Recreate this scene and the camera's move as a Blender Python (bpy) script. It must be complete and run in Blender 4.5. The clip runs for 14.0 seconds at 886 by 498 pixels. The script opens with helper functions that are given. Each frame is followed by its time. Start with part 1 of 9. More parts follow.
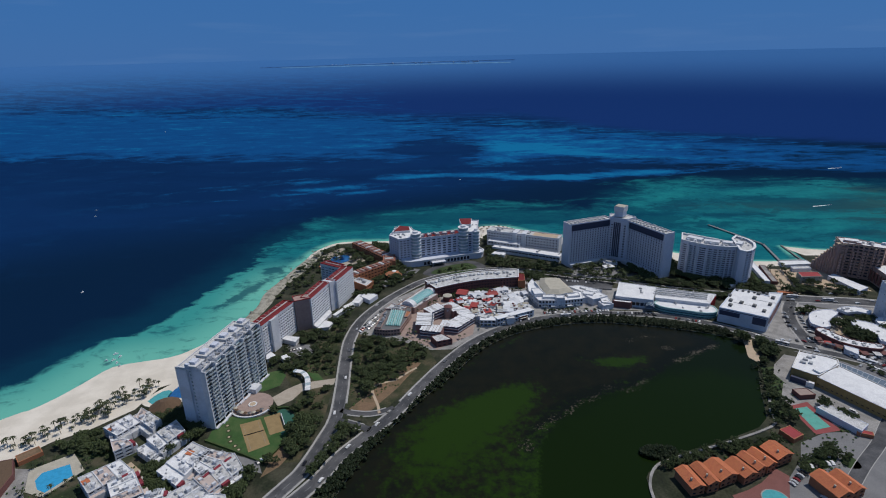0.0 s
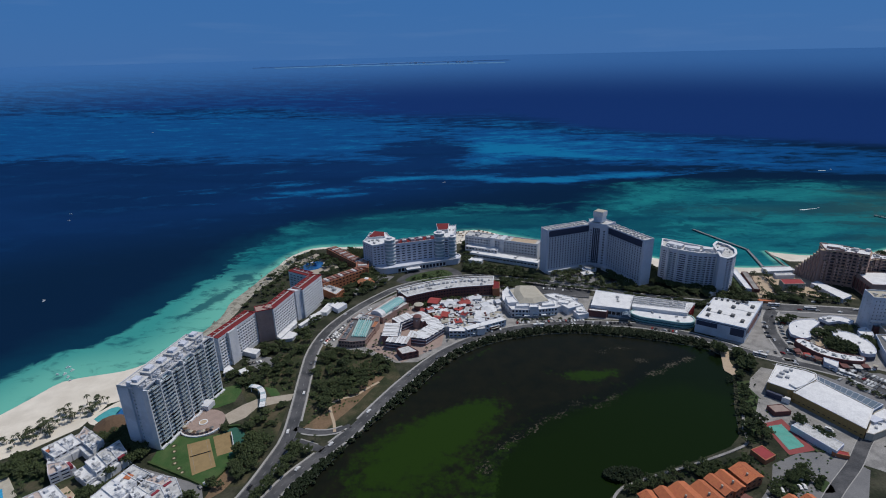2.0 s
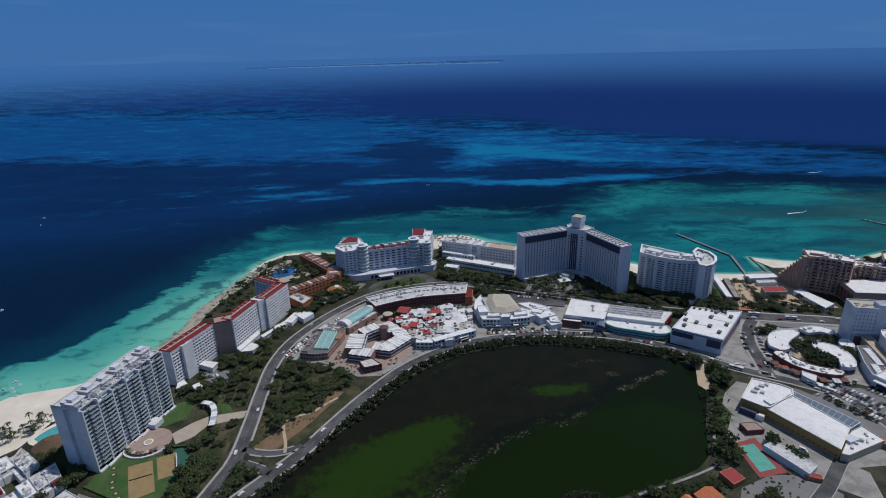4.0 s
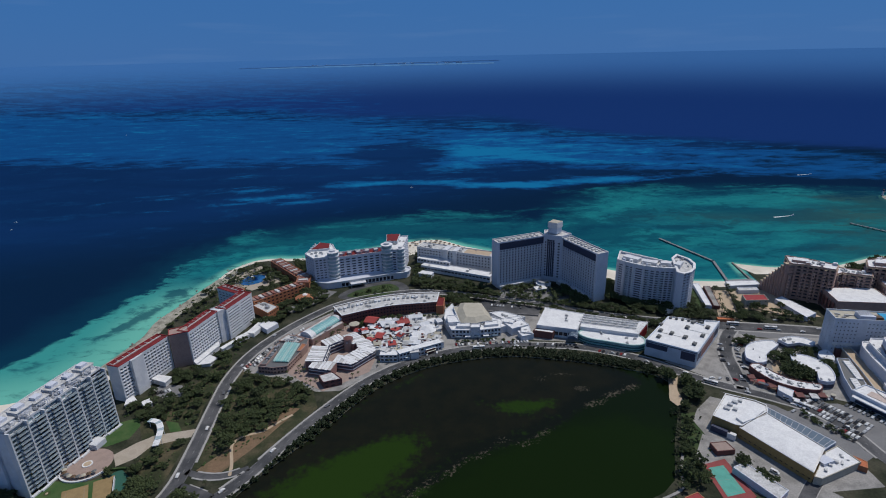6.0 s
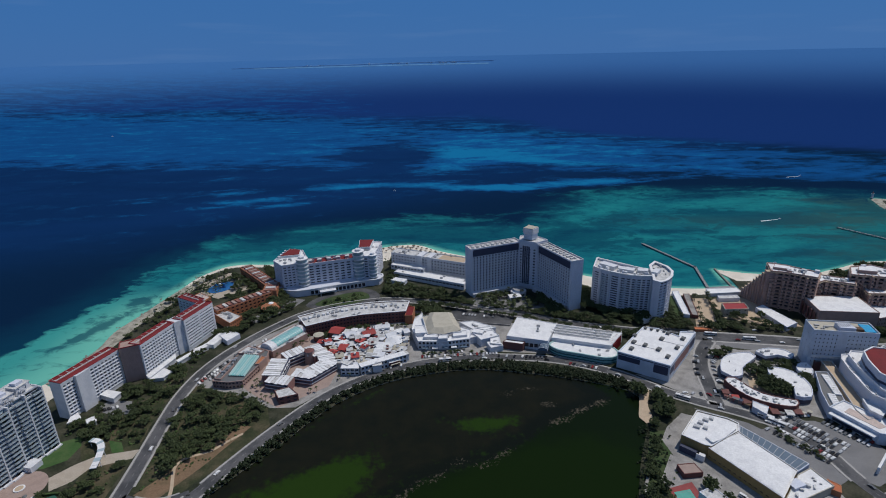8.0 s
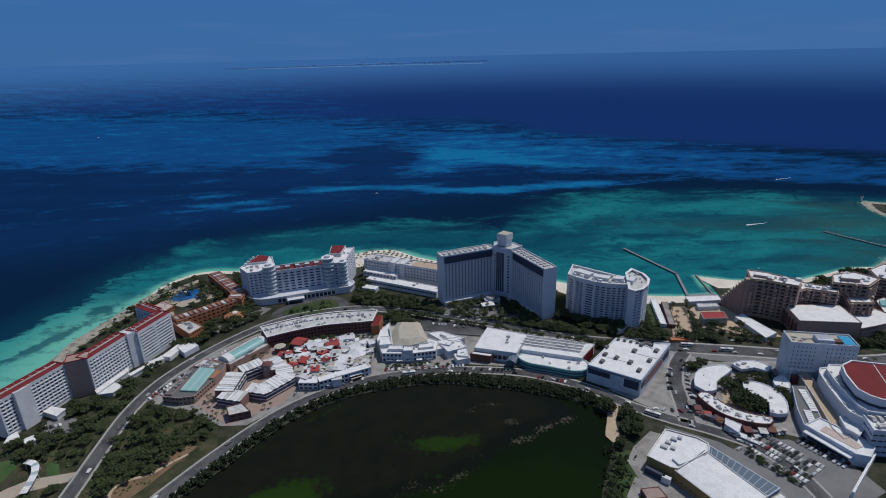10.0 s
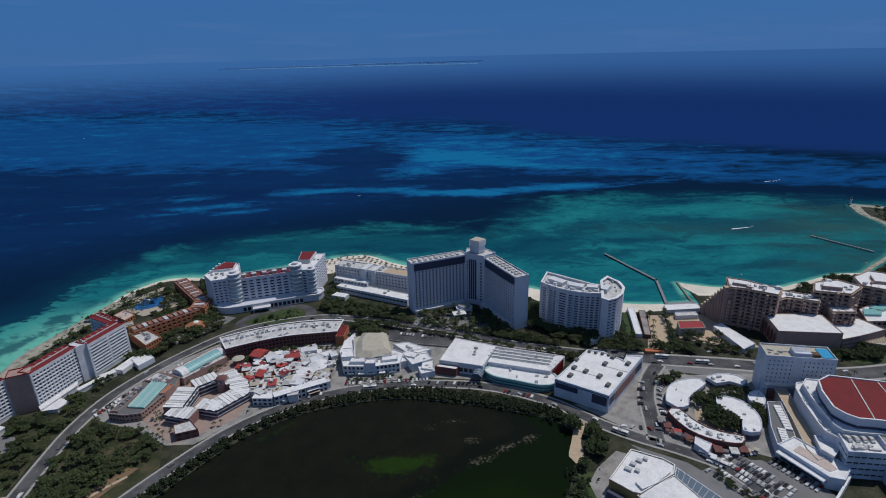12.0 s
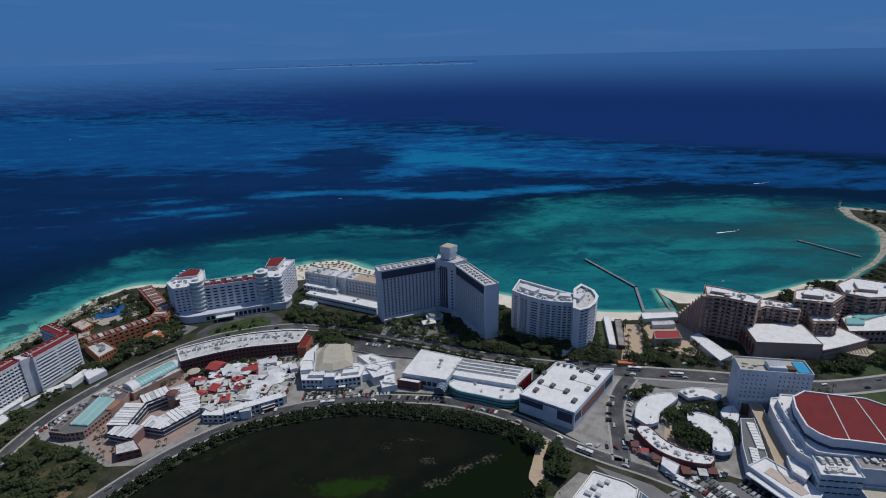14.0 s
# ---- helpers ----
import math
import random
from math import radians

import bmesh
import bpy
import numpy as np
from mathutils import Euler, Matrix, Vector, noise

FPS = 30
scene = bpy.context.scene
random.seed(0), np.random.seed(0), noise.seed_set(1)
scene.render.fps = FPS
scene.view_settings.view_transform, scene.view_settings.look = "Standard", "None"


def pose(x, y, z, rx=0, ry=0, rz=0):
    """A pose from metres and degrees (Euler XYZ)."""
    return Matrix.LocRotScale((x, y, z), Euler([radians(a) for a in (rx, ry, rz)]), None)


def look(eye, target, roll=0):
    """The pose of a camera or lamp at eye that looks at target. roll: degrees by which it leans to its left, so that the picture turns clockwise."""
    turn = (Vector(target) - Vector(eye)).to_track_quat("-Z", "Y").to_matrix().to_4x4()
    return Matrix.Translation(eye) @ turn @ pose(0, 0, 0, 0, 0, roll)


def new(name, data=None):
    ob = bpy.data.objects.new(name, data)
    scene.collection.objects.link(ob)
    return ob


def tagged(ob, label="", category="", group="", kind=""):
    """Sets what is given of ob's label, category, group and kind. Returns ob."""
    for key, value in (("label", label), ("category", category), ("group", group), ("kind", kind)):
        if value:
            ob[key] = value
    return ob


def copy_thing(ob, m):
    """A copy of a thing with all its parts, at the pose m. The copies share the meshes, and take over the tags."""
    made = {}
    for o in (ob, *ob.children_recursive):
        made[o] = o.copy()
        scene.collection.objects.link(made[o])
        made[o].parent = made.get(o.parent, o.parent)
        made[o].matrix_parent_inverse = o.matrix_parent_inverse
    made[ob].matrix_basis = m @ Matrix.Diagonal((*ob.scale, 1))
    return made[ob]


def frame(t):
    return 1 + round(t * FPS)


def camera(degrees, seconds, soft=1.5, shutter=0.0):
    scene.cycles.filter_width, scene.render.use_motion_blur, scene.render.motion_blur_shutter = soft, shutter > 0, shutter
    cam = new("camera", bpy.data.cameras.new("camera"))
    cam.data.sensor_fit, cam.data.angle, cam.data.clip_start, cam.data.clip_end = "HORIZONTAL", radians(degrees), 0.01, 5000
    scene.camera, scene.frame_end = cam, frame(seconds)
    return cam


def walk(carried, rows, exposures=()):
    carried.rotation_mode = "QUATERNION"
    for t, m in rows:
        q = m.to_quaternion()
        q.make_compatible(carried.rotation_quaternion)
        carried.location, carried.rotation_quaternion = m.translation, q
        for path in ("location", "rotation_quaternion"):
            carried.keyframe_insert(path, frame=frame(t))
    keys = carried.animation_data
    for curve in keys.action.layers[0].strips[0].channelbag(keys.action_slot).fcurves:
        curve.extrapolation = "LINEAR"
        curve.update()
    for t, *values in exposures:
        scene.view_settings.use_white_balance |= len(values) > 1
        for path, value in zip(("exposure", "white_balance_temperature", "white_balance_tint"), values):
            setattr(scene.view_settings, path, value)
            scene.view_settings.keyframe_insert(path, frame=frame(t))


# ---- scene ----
cam = camera(79.0, 14.0, soft=1.05)

# seconds, eye x y z, turn about x (90 = level), lean to the right, turn about z
PATH = [
    (0.0, 0.00, 0.00, 265.00, 69.884, 1.309, 0.000),
    (0.5, 7.52, 5.06, 265.10, 69.884, 1.309, -0.050),
    (1.0, 15.07, 10.13, 265.18, 69.885, 1.309, -0.100),
    (1.5, 22.64, 15.22, 265.26, 69.886, 1.309, -0.149),
    (2.0, 30.24, 20.33, 265.31, 69.887, 1.309, -0.198),
    (2.5, 37.86, 25.45, 265.36, 69.888, 1.309, -0.247),
    (3.0, 45.50, 30.58, 265.39, 69.889, 1.308, -0.295),
    (3.5, 53.16, 35.72, 265.41, 69.890, 1.308, -0.343),
    (4.0, 60.84, 40.87, 265.42, 69.891, 1.308, -0.390),
    (4.5, 68.54, 46.03, 265.41, 69.892, 1.308, -0.437),
    (5.0, 76.24, 51.19, 265.39, 69.893, 1.308, -0.484),
    (5.5, 83.96, 56.36, 265.36, 69.895, 1.307, -0.530),
    (6.0, 91.69, 61.52, 265.31, 69.896, 1.307, -0.576),
    (6.5, 99.43, 66.69, 265.25, 69.897, 1.307, -0.621),
    (7.0, 107.17, 71.86, 265.18, 69.898, 1.306, -0.666),
    (7.5, 114.92, 77.02, 265.09, 69.900, 1.306, -0.710),
    (8.0, 122.67, 82.18, 265.00, 69.901, 1.306, -0.754),
    (8.5, 130.42, 87.33, 264.89, 69.902, 1.305, -0.798),
    (9.0, 138.18, 92.47, 264.76, 69.904, 1.305, -0.841),
    (9.5, 145.93, 97.60, 264.63, 69.905, 1.304, -0.884),
    (10.0, 153.67, 102.72, 264.48, 69.907, 1.304, -0.927),
    (10.5, 161.41, 107.82, 264.32, 69.908, 1.303, -0.969),
    (11.0, 169.15, 112.91, 264.15, 69.910, 1.303, -1.011),
    (11.5, 176.87, 117.98, 263.97, 69.911, 1.302, -1.052),
    (12.0, 184.58, 123.04, 263.77, 69.913, 1.301, -1.093),
    (12.5, 192.28, 128.07, 263.56, 69.915, 1.301, -1.133),
    (13.0, 199.97, 133.08, 263.34, 69.916, 1.300, -1.173),
    (13.5, 207.64, 138.07, 263.11, 69.918, 1.299, -1.213),
    (14.0, 215.29, 143.03, 262.86, 69.920, 1.299, -1.252),
]
walk(cam, [(t, pose(x, y, z, rx, 0, rz) @ pose(0, 0, 0, 0, 0, -lean)) for t, x, y, z, rx, lean, rz in PATH], [(0.0, 0.0), (8.2, 0.0), (10.3, -0.09), (14.0, -0.10)])

# ---- world and sun ----
SUN_AZ, SUN_EL = 62.0, 62.0   # degrees clockwise from +y, above the horizon
world = bpy.data.worlds.new("sky")
scene.world = world
world.use_nodes = True
wn, wl = world.node_tree.nodes, world.node_tree.links
wn.clear()
w_out, w_bg, w_sky = wn.new("ShaderNodeOutputWorld"), wn.new("ShaderNodeBackground"), wn.new("ShaderNodeTexSky")
w_sky.sky_type, w_sky.sun_disc = "NISHITA", False
w_sky.sun_elevation, w_sky.sun_rotation = radians(SUN_EL), radians(SUN_AZ)
w_sky.altitude, w_sky.air_density, w_sky.dust_density, w_sky.ozone_density = 300, 1.0, 0.2, 3.0
w_tint = wn.new("ShaderNodeMix")
w_tint.data_type = "RGBA"
w_tint.inputs[7].default_value = (0.40, 1.62, 4.45, 1)     # the hazy blue low over the sea
w_tc0, w_sep, w_low = wn.new("ShaderNodeTexCoord"), wn.new("ShaderNodeSeparateXYZ"), wn.new("ShaderNodeMapRange")
w_low.interpolation_type = "SMOOTHSTEP"
w_low.inputs["From Min"].default_value, w_low.inputs["From Max"].default_value = 0.10, 0.42
w_low.inputs["To Min"].default_value, w_low.inputs["To Max"].default_value = 0.97, 0.0
wl.new(w_tc0.outputs["Generated"], w_sep.inputs[0])
wl.new(w_sep.outputs["Z"], w_low.inputs["Value"])
wl.new(w_low.outputs[0], w_tint.inputs[0])
w_tc, w_map, w_noise, w_ramp = wn.new("ShaderNodeTexCoord"), wn.new("ShaderNodeMapping"), wn.new("ShaderNodeTexNoise"), wn.new("ShaderNodeValToRGB")
w_map.inputs["Scale"].default_value = (3.0, 3.0, 34.0)
w_noise.inputs["Scale"].default_value, w_noise.inputs["Detail"].default_value = 1.3, 5.0
w_ramp.color_ramp.elements[0].position, w_ramp.color_ramp.elements[1].position = 0.55, 0.80
w_cloud = wn.new("ShaderNodeMix")
w_cloud.data_type = "RGBA"
w_cloud.inputs[7].default_value = (1.1, 2.3, 4.9, 1)
w_sc = wn.new("ShaderNodeMath")
w_sc.operation = "MULTIPLY"
w_sc.inputs[1].default_value = 0.45
wl.new(w_sky.outputs[0], w_tint.inputs[6])
wl.new(w_tc.outputs["Generated"], w_map.inputs["Vector"])
wl.new(w_map.outputs[0], w_noise.inputs["Vector"])
wl.new(w_noise.outputs["Fac"], w_ramp.inputs[0])
wl.new(w_ramp.outputs[0], w_sc.inputs[0])
wl.new(w_sc.outputs[0], w_cloud.inputs[0])
wl.new(w_tint.outputs[2], w_cloud.inputs[6])
wl.new(w_cloud.outputs[2], w_bg.inputs["Color"])
w_bg.inputs["Strength"].default_value = 0.085
wl.new(w_bg.outputs[0], w_out.inputs[0])

sun = new("sun", bpy.data.lights.new("sun", "SUN"))
sun.data.energy, sun.data.angle, sun.data.color = 2.9, radians(0.53), (1.0, 0.95, 0.88)
sun_way = Vector((math.sin(radians(SUN_AZ)) * math.cos(radians(SUN_EL)), math.cos(radians(SUN_AZ)) * math.cos(radians(SUN_EL)), math.sin(radians(SUN_EL))))
sun.matrix_basis = look(sun_way * 400, (0, 0, 0))

# ---- materials ----
def material(name, colour, rough=0.8, vary=0.15, scale=0.2, fine=3.0, bump=0.0, metal=0.0, second=None, each=0.0, spec=0.3):
    """A surface with broad stains, fine grain, a little difference from piece to piece, and relief."""
    m = bpy.data.materials.new(name)
    m.use_nodes = True
    n, l = m.node_tree.nodes, m.node_tree.links
    b = n["Principled BSDF"]
    b.inputs["Roughness"].default_value, b.inputs["Metallic"].default_value = rough, metal
    b.inputs["Specular IOR Level"].default_value = spec
    tc = n.new("ShaderNodeTexCoord")
    geo = n.new("ShaderNodeNewGeometry")
    big, small = n.new("ShaderNodeTexNoise"), n.new("ShaderNodeTexNoise")
    big.inputs["Scale"].default_value, big.inputs["Detail"].default_value = scale, 4
    small.inputs["Scale"].default_value, small.inputs["Detail"].default_value = fine, 3
    l.new(geo.outputs["Position"], big.inputs["Vector"])
    l.new(geo.outputs["Position"], small.inputs["Vector"])
    add = n.new("ShaderNodeMath")
    add.operation = "ADD"
    l.new(big.outputs["Fac"], add.inputs[0])
    l.new(small.outputs["Fac"], add.inputs[1])
    val = n.new("ShaderNodeMapRange")
    val.inputs["From Min"].default_value, val.inputs["From Max"].default_value = 0.7, 1.3
    val.inputs["To Min"].default_value, val.inputs["To Max"].default_value = 1 - vary, 1 + vary
    l.new(add.outputs[0], val.inputs["Value"])
    last = val.outputs[0]
    if each:
        info, rnd, mul = n.new("ShaderNodeObjectInfo"), n.new("ShaderNodeMapRange"), n.new("ShaderNodeMath")
        rnd.inputs["To Min"].default_value, rnd.inputs["To Max"].default_value = 1 - each, 1 + each
        mul.operation = "MULTIPLY"
        l.new(info.outputs["Random"], rnd.inputs["Value"])
        l.new(rnd.outputs[0], mul.inputs[0])
        l.new(last, mul.inputs[1])
        last = mul.outputs[0]
    col = n.new("ShaderNodeMix")
    col.data_type = "RGBA"
    col.inputs[6].default_value = (*colour, 1)
    col.inputs[7].default_value = (*(second or [c * 0.8 for c in colour]), 1)
    st = n.new("ShaderNodeMapRange")
    st.inputs["From Min"].default_value, st.inputs["From Max"].default_value = 0.42, 0.62
    l.new(big.outputs["Fac"], st.inputs["Value"])
    l.new(st.outputs[0], col.inputs[0])
    sc = n.new("ShaderNodeVectorMath")
    sc.operation = "SCALE"
    l.new(col.outputs[2], sc.inputs[0])
    l.new(last, sc.inputs["Scale"])
    l.new(sc.outputs[0], b.inputs["Base Color"])
    if bump:
        bp = n.new("ShaderNodeBump")
        bp.inputs["Strength"].default_value, bp.inputs["Distance"].default_value = 0.6, bump
        l.new(small.outputs["Fac"], bp.inputs["Height"])
        l.new(bp.outputs[0], b.inputs["Normal"])
    return m


WHITE = material("white_paint", (0.62, 0.63, 0.66), 0.7, 0.10, 0.15, 1.2, second=(0.5, 0.52, 0.56))
BRIGHT = material("white_roof_coat", (0.73, 0.735, 0.745), 0.75, 0.16, 0.16, 1.1, second=(0.57, 0.575, 0.59))
ROOFGREY = material("weathered_white_roof", (0.58, 0.58, 0.58), 0.85, 0.28, 0.3, 1.6, second=(0.34, 0.34, 0.34))
GREYWALL = material("grey_white_render", (0.56, 0.59, 0.67), 0.75, 0.12, 0.1, 1.1, second=(0.49, 0.52, 0.60))
BLUEWALL = material("pale_blue_grey_wall", (0.56, 0.61, 0.69), 0.7, 0.08, 0.1, 1.0)
DARKBAND = material("dark_blue_band", (0.045, 0.055, 0.10), 0.5, 0.2, 0.3, 1.5)
GLASS = material("dark_window_glass", (0.016, 0.024, 0.045), 0.12, 0.4, 0.3, 2.0, each=0.5, spec=0.5)
BALCGLASS = material("shaded_glass_door", (0.085, 0.115, 0.135), 0.2, 0.4, 0.3, 2.0, each=0.4, spec=0.5)
REDROOF = material("red_roof_membrane", (0.15, 0.018, 0.02), 0.85, 0.18, 0.12, 1.5, second=(0.15, 0.016, 0.018))
REDTRIM = material("red_coping", (0.30, 0.035, 0.04), 0.7, 0.15, 0.3, 1.5)
BAYRED = material("crimson_render", (0.23, 0.035, 0.05), 0.8, 0.2, 0.3, 1.5)
REDBRIGHT = material("bright_red_awning", (0.34, 0.055, 0.05), 0.7, 0.15, 0.3, 2.0, each=0.2)
ORANGE = material("terracotta_tiles", (0.48, 0.16, 0.07), 0.85, 0.25, 0.5, 4.0, 0.08, second=(0.36, 0.11, 0.055), each=0.2)
ORANGEWALL = material("orange_brown_render", (0.40, 0.165, 0.085), 0.85, 0.2, 0.3, 2.0)
BRICKROOF = material("weathered_brick_red_roof", (0.21, 0.075, 0.06), 0.85, 0.3, 0.3, 1.5, second=(0.26, 0.15, 0.12))
MAROON = material("maroon_render", (0.16, 0.07, 0.065), 0.85, 0.2, 0.2, 1.5)
BROWN = material("pinkish_brown_render", (0.36, 0.25, 0.22), 0.85, 0.15, 0.2, 1.2)
PINKWALL = material("pink_red_render", (0.30, 0.165, 0.15), 0.85, 0.2, 0.3, 1.5)
BEIGE = material("beige_roof", (0.44, 0.41, 0.34), 0.85, 0.15, 0.2, 1.5)
TAN = material("tan_paving", (0.46, 0.36, 0.26), 0.9, 0.18, 0.25, 2.0)
YELLOW = material("yellow_ochre_wall", (0.36, 0.24, 0.095), 0.8, 0.2, 0.3, 1.5)
TEAL = material("teal_glazed_roof", (0.20, 0.46, 0.46), 0.35, 0.2, 0.3, 2.0, spec=0.5)
TEALPALE = material("pale_teal_glazing", (0.34, 0.52, 0.50), 0.35, 0.2, 0.3, 2.0, spec=0.5)
TEALDARK = material("dark_teal_band", (0.03, 0.13, 0.14), 0.4, 0.2, 0.3, 2.0)
BLUEROOF = material("slate_blue_metal_roof", (0.09, 0.135, 0.19), 0.6, 0.2, 0.2, 2.0)
POOL = material("pool_water", (0.04, 0.33, 0.58), 0.08, 0.12, 0.4, 2.0, spec=0.5)
POOLTEAL = material("shallow_pool_water", (0.08, 0.36, 0.38), 0.08, 0.12, 0.4, 2.0, spec=0.5)
POOLBLUE = material("deep_blue_pool_water", (0.02, 0.12, 0.32), 0.08, 0.12, 0.4, 2.0, spec=0.5)
SAND = material("white_sand", (0.60, 0.55, 0.47), 0.95, 0.08, 0.05, 1.5, 0.05, second=(0.66, 0.61, 0.53))
WETSAND = material("rocky_wet_sand", (0.38, 0.36, 0.30), 0.9, 0.35, 0.12, 1.2, 0.1, second=(0.16, 0.15, 0.12))
ASPHALT = material("asphalt", (0.058, 0.060, 0.066), 0.9, 0.3, 0.07, 0.9, 0.02, second=(0.085, 0.085, 0.09))
CONCRETE = material("pale_concrete", (0.31, 0.30, 0.29), 0.9, 0.28, 0.10, 1.1, 0.02, second=(0.17, 0.165, 0.16))
KERB = material("kerb_concrete", (0.36, 0.35, 0.34), 0.9, 0.15, 0.2, 1.5)
PINKPAVE = material("pink_paving", (0.33, 0.25, 0.22), 0.9, 0.15, 0.2, 2.0)
SOIL = material("dark_soil_and_scrub", (0.022, 0.028, 0.014), 0.95, 0.5, 0.06, 0.6, 0.2, second=(0.042, 0.041, 0.027))
BAREEARTH = material("bare_earth", (0.20, 0.13, 0.08), 0.95, 0.3, 0.1, 1.0, 0.1, second=(0.12, 0.085, 0.05))
GRASS = material("watered_green_lawn", (0.040, 0.092, 0.026), 0.95, 0.3, 0.12, 2.0, 0.05, second=(0.052, 0.088, 0.030))
PALEPAVE = material("pale_beige_paving", (0.40, 0.35, 0.29), 0.9, 0.2, 0.2, 1.5, second=(0.31, 0.27, 0.22))
LAWN = material("mown_lawn", (0.036, 0.064, 0.022), 0.95, 0.3, 0.12, 2.0, 0.05, second=(0.045, 0.060, 0.024))
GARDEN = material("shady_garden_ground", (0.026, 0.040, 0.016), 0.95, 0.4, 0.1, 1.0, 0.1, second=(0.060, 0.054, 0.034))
PINKROOF = material("pinkish_terrace_tiles", (0.52, 0.43, 0.39), 0.85, 0.2, 0.3, 1.6, second=(0.40, 0.33, 0.30))
LOTGREY = material("worn_grey_asphalt", (0.19, 0.19, 0.195), 0.9, 0.2, 0.08, 1.2, 0.02, second=(0.14, 0.14, 0.145))
DRYGRASS = material("dry_grass_and_earth", (0.034, 0.042, 0.018), 0.95, 0.4, 0.07, 0.8, 0.15, second=(0.070, 0.058, 0.034))
REDPAVE = material("red_paving", (0.20, 0.085, 0.075), 0.9, 0.2, 0.2, 2.0)
PLAYGREEN = material("dark_green_play_surface", (0.028, 0.105, 0.078), 0.85, 0.2, 0.2, 2.0)
RAILGLASS = material("tinted_balcony_glass", (0.38, 0.46, 0.50), 0.25, 0.15, 0.3, 2.0, spec=0.5)
TOWERGLASS = material("tinted_green_glass", (0.30, 0.40, 0.43), 0.18, 0.35, 0.3, 2.0, each=0.35, spec=0.5)
COURTTAN = material("clay_court", (0.28, 0.20, 0.10), 0.95, 0.12, 0.2, 2.0)
COURTGREEN = material("green_hard_court", (0.10, 0.36, 0.30), 0.8, 0.12, 0.2, 2.0)
COURTRED = material("red_hard_court", (0.26, 0.06, 0.06), 0.8, 0.15, 0.2, 2.0)
LINE = material("white_line_paint", (0.26, 0.26, 0.26), 0.8, 0.1, 0.3, 2.0)
METAL = material("galvanised_metal", (0.45, 0.46, 0.48), 0.45, 0.2, 0.5, 3.0, metal=0.6)
WOOD = material("grey_timber", (0.22, 0.235, 0.25), 0.9, 0.25, 0.3, 3.0)
THATCH = material("brown_palm_thatch", (0.13, 0.085, 0.055), 0.95, 0.3, 0.4, 3.0, 0.2)
BARK = material("bark", (0.13, 0.10, 0.075), 0.95, 0.3, 0.6, 4.0)
RUBBER = material("black_rubber", (0.02, 0.02, 0.02), 0.8, 0.2)
ROCK = material("grey_rock", (0.22, 0.21, 0.19), 0.95, 0.3, 0.2, 1.5, 0.2)
FOAM = material("white_wake_foam", (0.75, 0.80, 0.82), 0.8, 0.1, 0.5, 2.0)
# blue distance haze is put into both island colours; scrub lightened against shade
ISLAND = material("hazy_island_scrub", (0.060, 0.180, 0.400), 0.95, 0.3, 0.02, 0.1)
ISLANDSAND = material("hazy_island_shallows", (0.075, 0.215, 0.42), 0.95, 0.3, 0.004, 0.02)
UNITGREY = material("dark_grey_plant_casing", (0.13, 0.135, 0.14), 0.6, 0.25, 0.5, 3.0)
CARPAINTS = [material("car_paint_" + nm, c, 0.25, 0.05, 0.3, 2.0, spec=0.5) for nm, c in
             (("white", (0.72, 0.72, 0.72)), ("silver", (0.42, 0.43, 0.45)), ("black", (0.02, 0.02, 0.022)), ("red", (0.20, 0.022, 0.022)), ("grey", (0.13, 0.135, 0.145)))]


def foliage(name, dark, light):
    """Leaves: a different green for each clump and each tree."""
    m = bpy.data.materials.new(name)
    m.use_nodes = True
    n, l = m.node_tree.nodes, m.node_tree.links
    b = n["Principled BSDF"]
    b.inputs["Roughness"].default_value, b.inputs["Specular IOR Level"].default_value = 0.7, 0.2
    geo, info, add, mix = n.new("ShaderNodeNewGeometry"), n.new("ShaderNodeObjectInfo"), n.new("ShaderNodeMath"), n.new("ShaderNodeMix")
    no = n.new("ShaderNodeTexNoise")
    no.inputs["Scale"].default_value = 1.4
    l.new(geo.outputs["Position"], no.inputs["Vector"])
    add.operation = "MULTIPLY_ADD"
    add.inputs[1].default_value = 0.45
    l.new(geo.outputs["Random Per Island"], add.inputs[0])
    a2 = n.new("ShaderNodeMath")
    a2.operation = "MULTIPLY_ADD"
    a2.inputs[1].default_value = 0.35
    l.new(info.outputs["Random"], a2.inputs[0])
    a3 = n.new("ShaderNodeMath")
    a3.operation = "MULTIPLY"
    a3.inputs[1].default_value = 0.25
    l.new(no.outputs["Fac"], a3.inputs[0])
    l.new(a3.outputs[0], a2.inputs[2])
    l.new(a2.outputs[0], add.inputs[2])
    mix.data_type = "RGBA"
    mix.inputs[6].default_value, mix.inputs[7].default_value = (*dark, 1), (*light, 1)
    l.new(add.outputs[0], mix.inputs[0])
    l.new(mix.outputs[2], b.inputs["Base Color"])
    return m


LEAF = foliage("tree_leaves", (0.014, 0.022, 0.010), (0.066, 0.088, 0.032))
PALMLEAF = foliage("palm_fronds", (0.018, 0.026, 0.012), (0.058, 0.070, 0.030))
MANGROVE = foliage("mangrove_leaves", (0.004, 0.008, 0.0035), (0.018, 0.029, 0.010))
HEDGE = foliage("hedge_leaves", (0.022, 0.042, 0.014), (0.07, 0.11, 0.035))


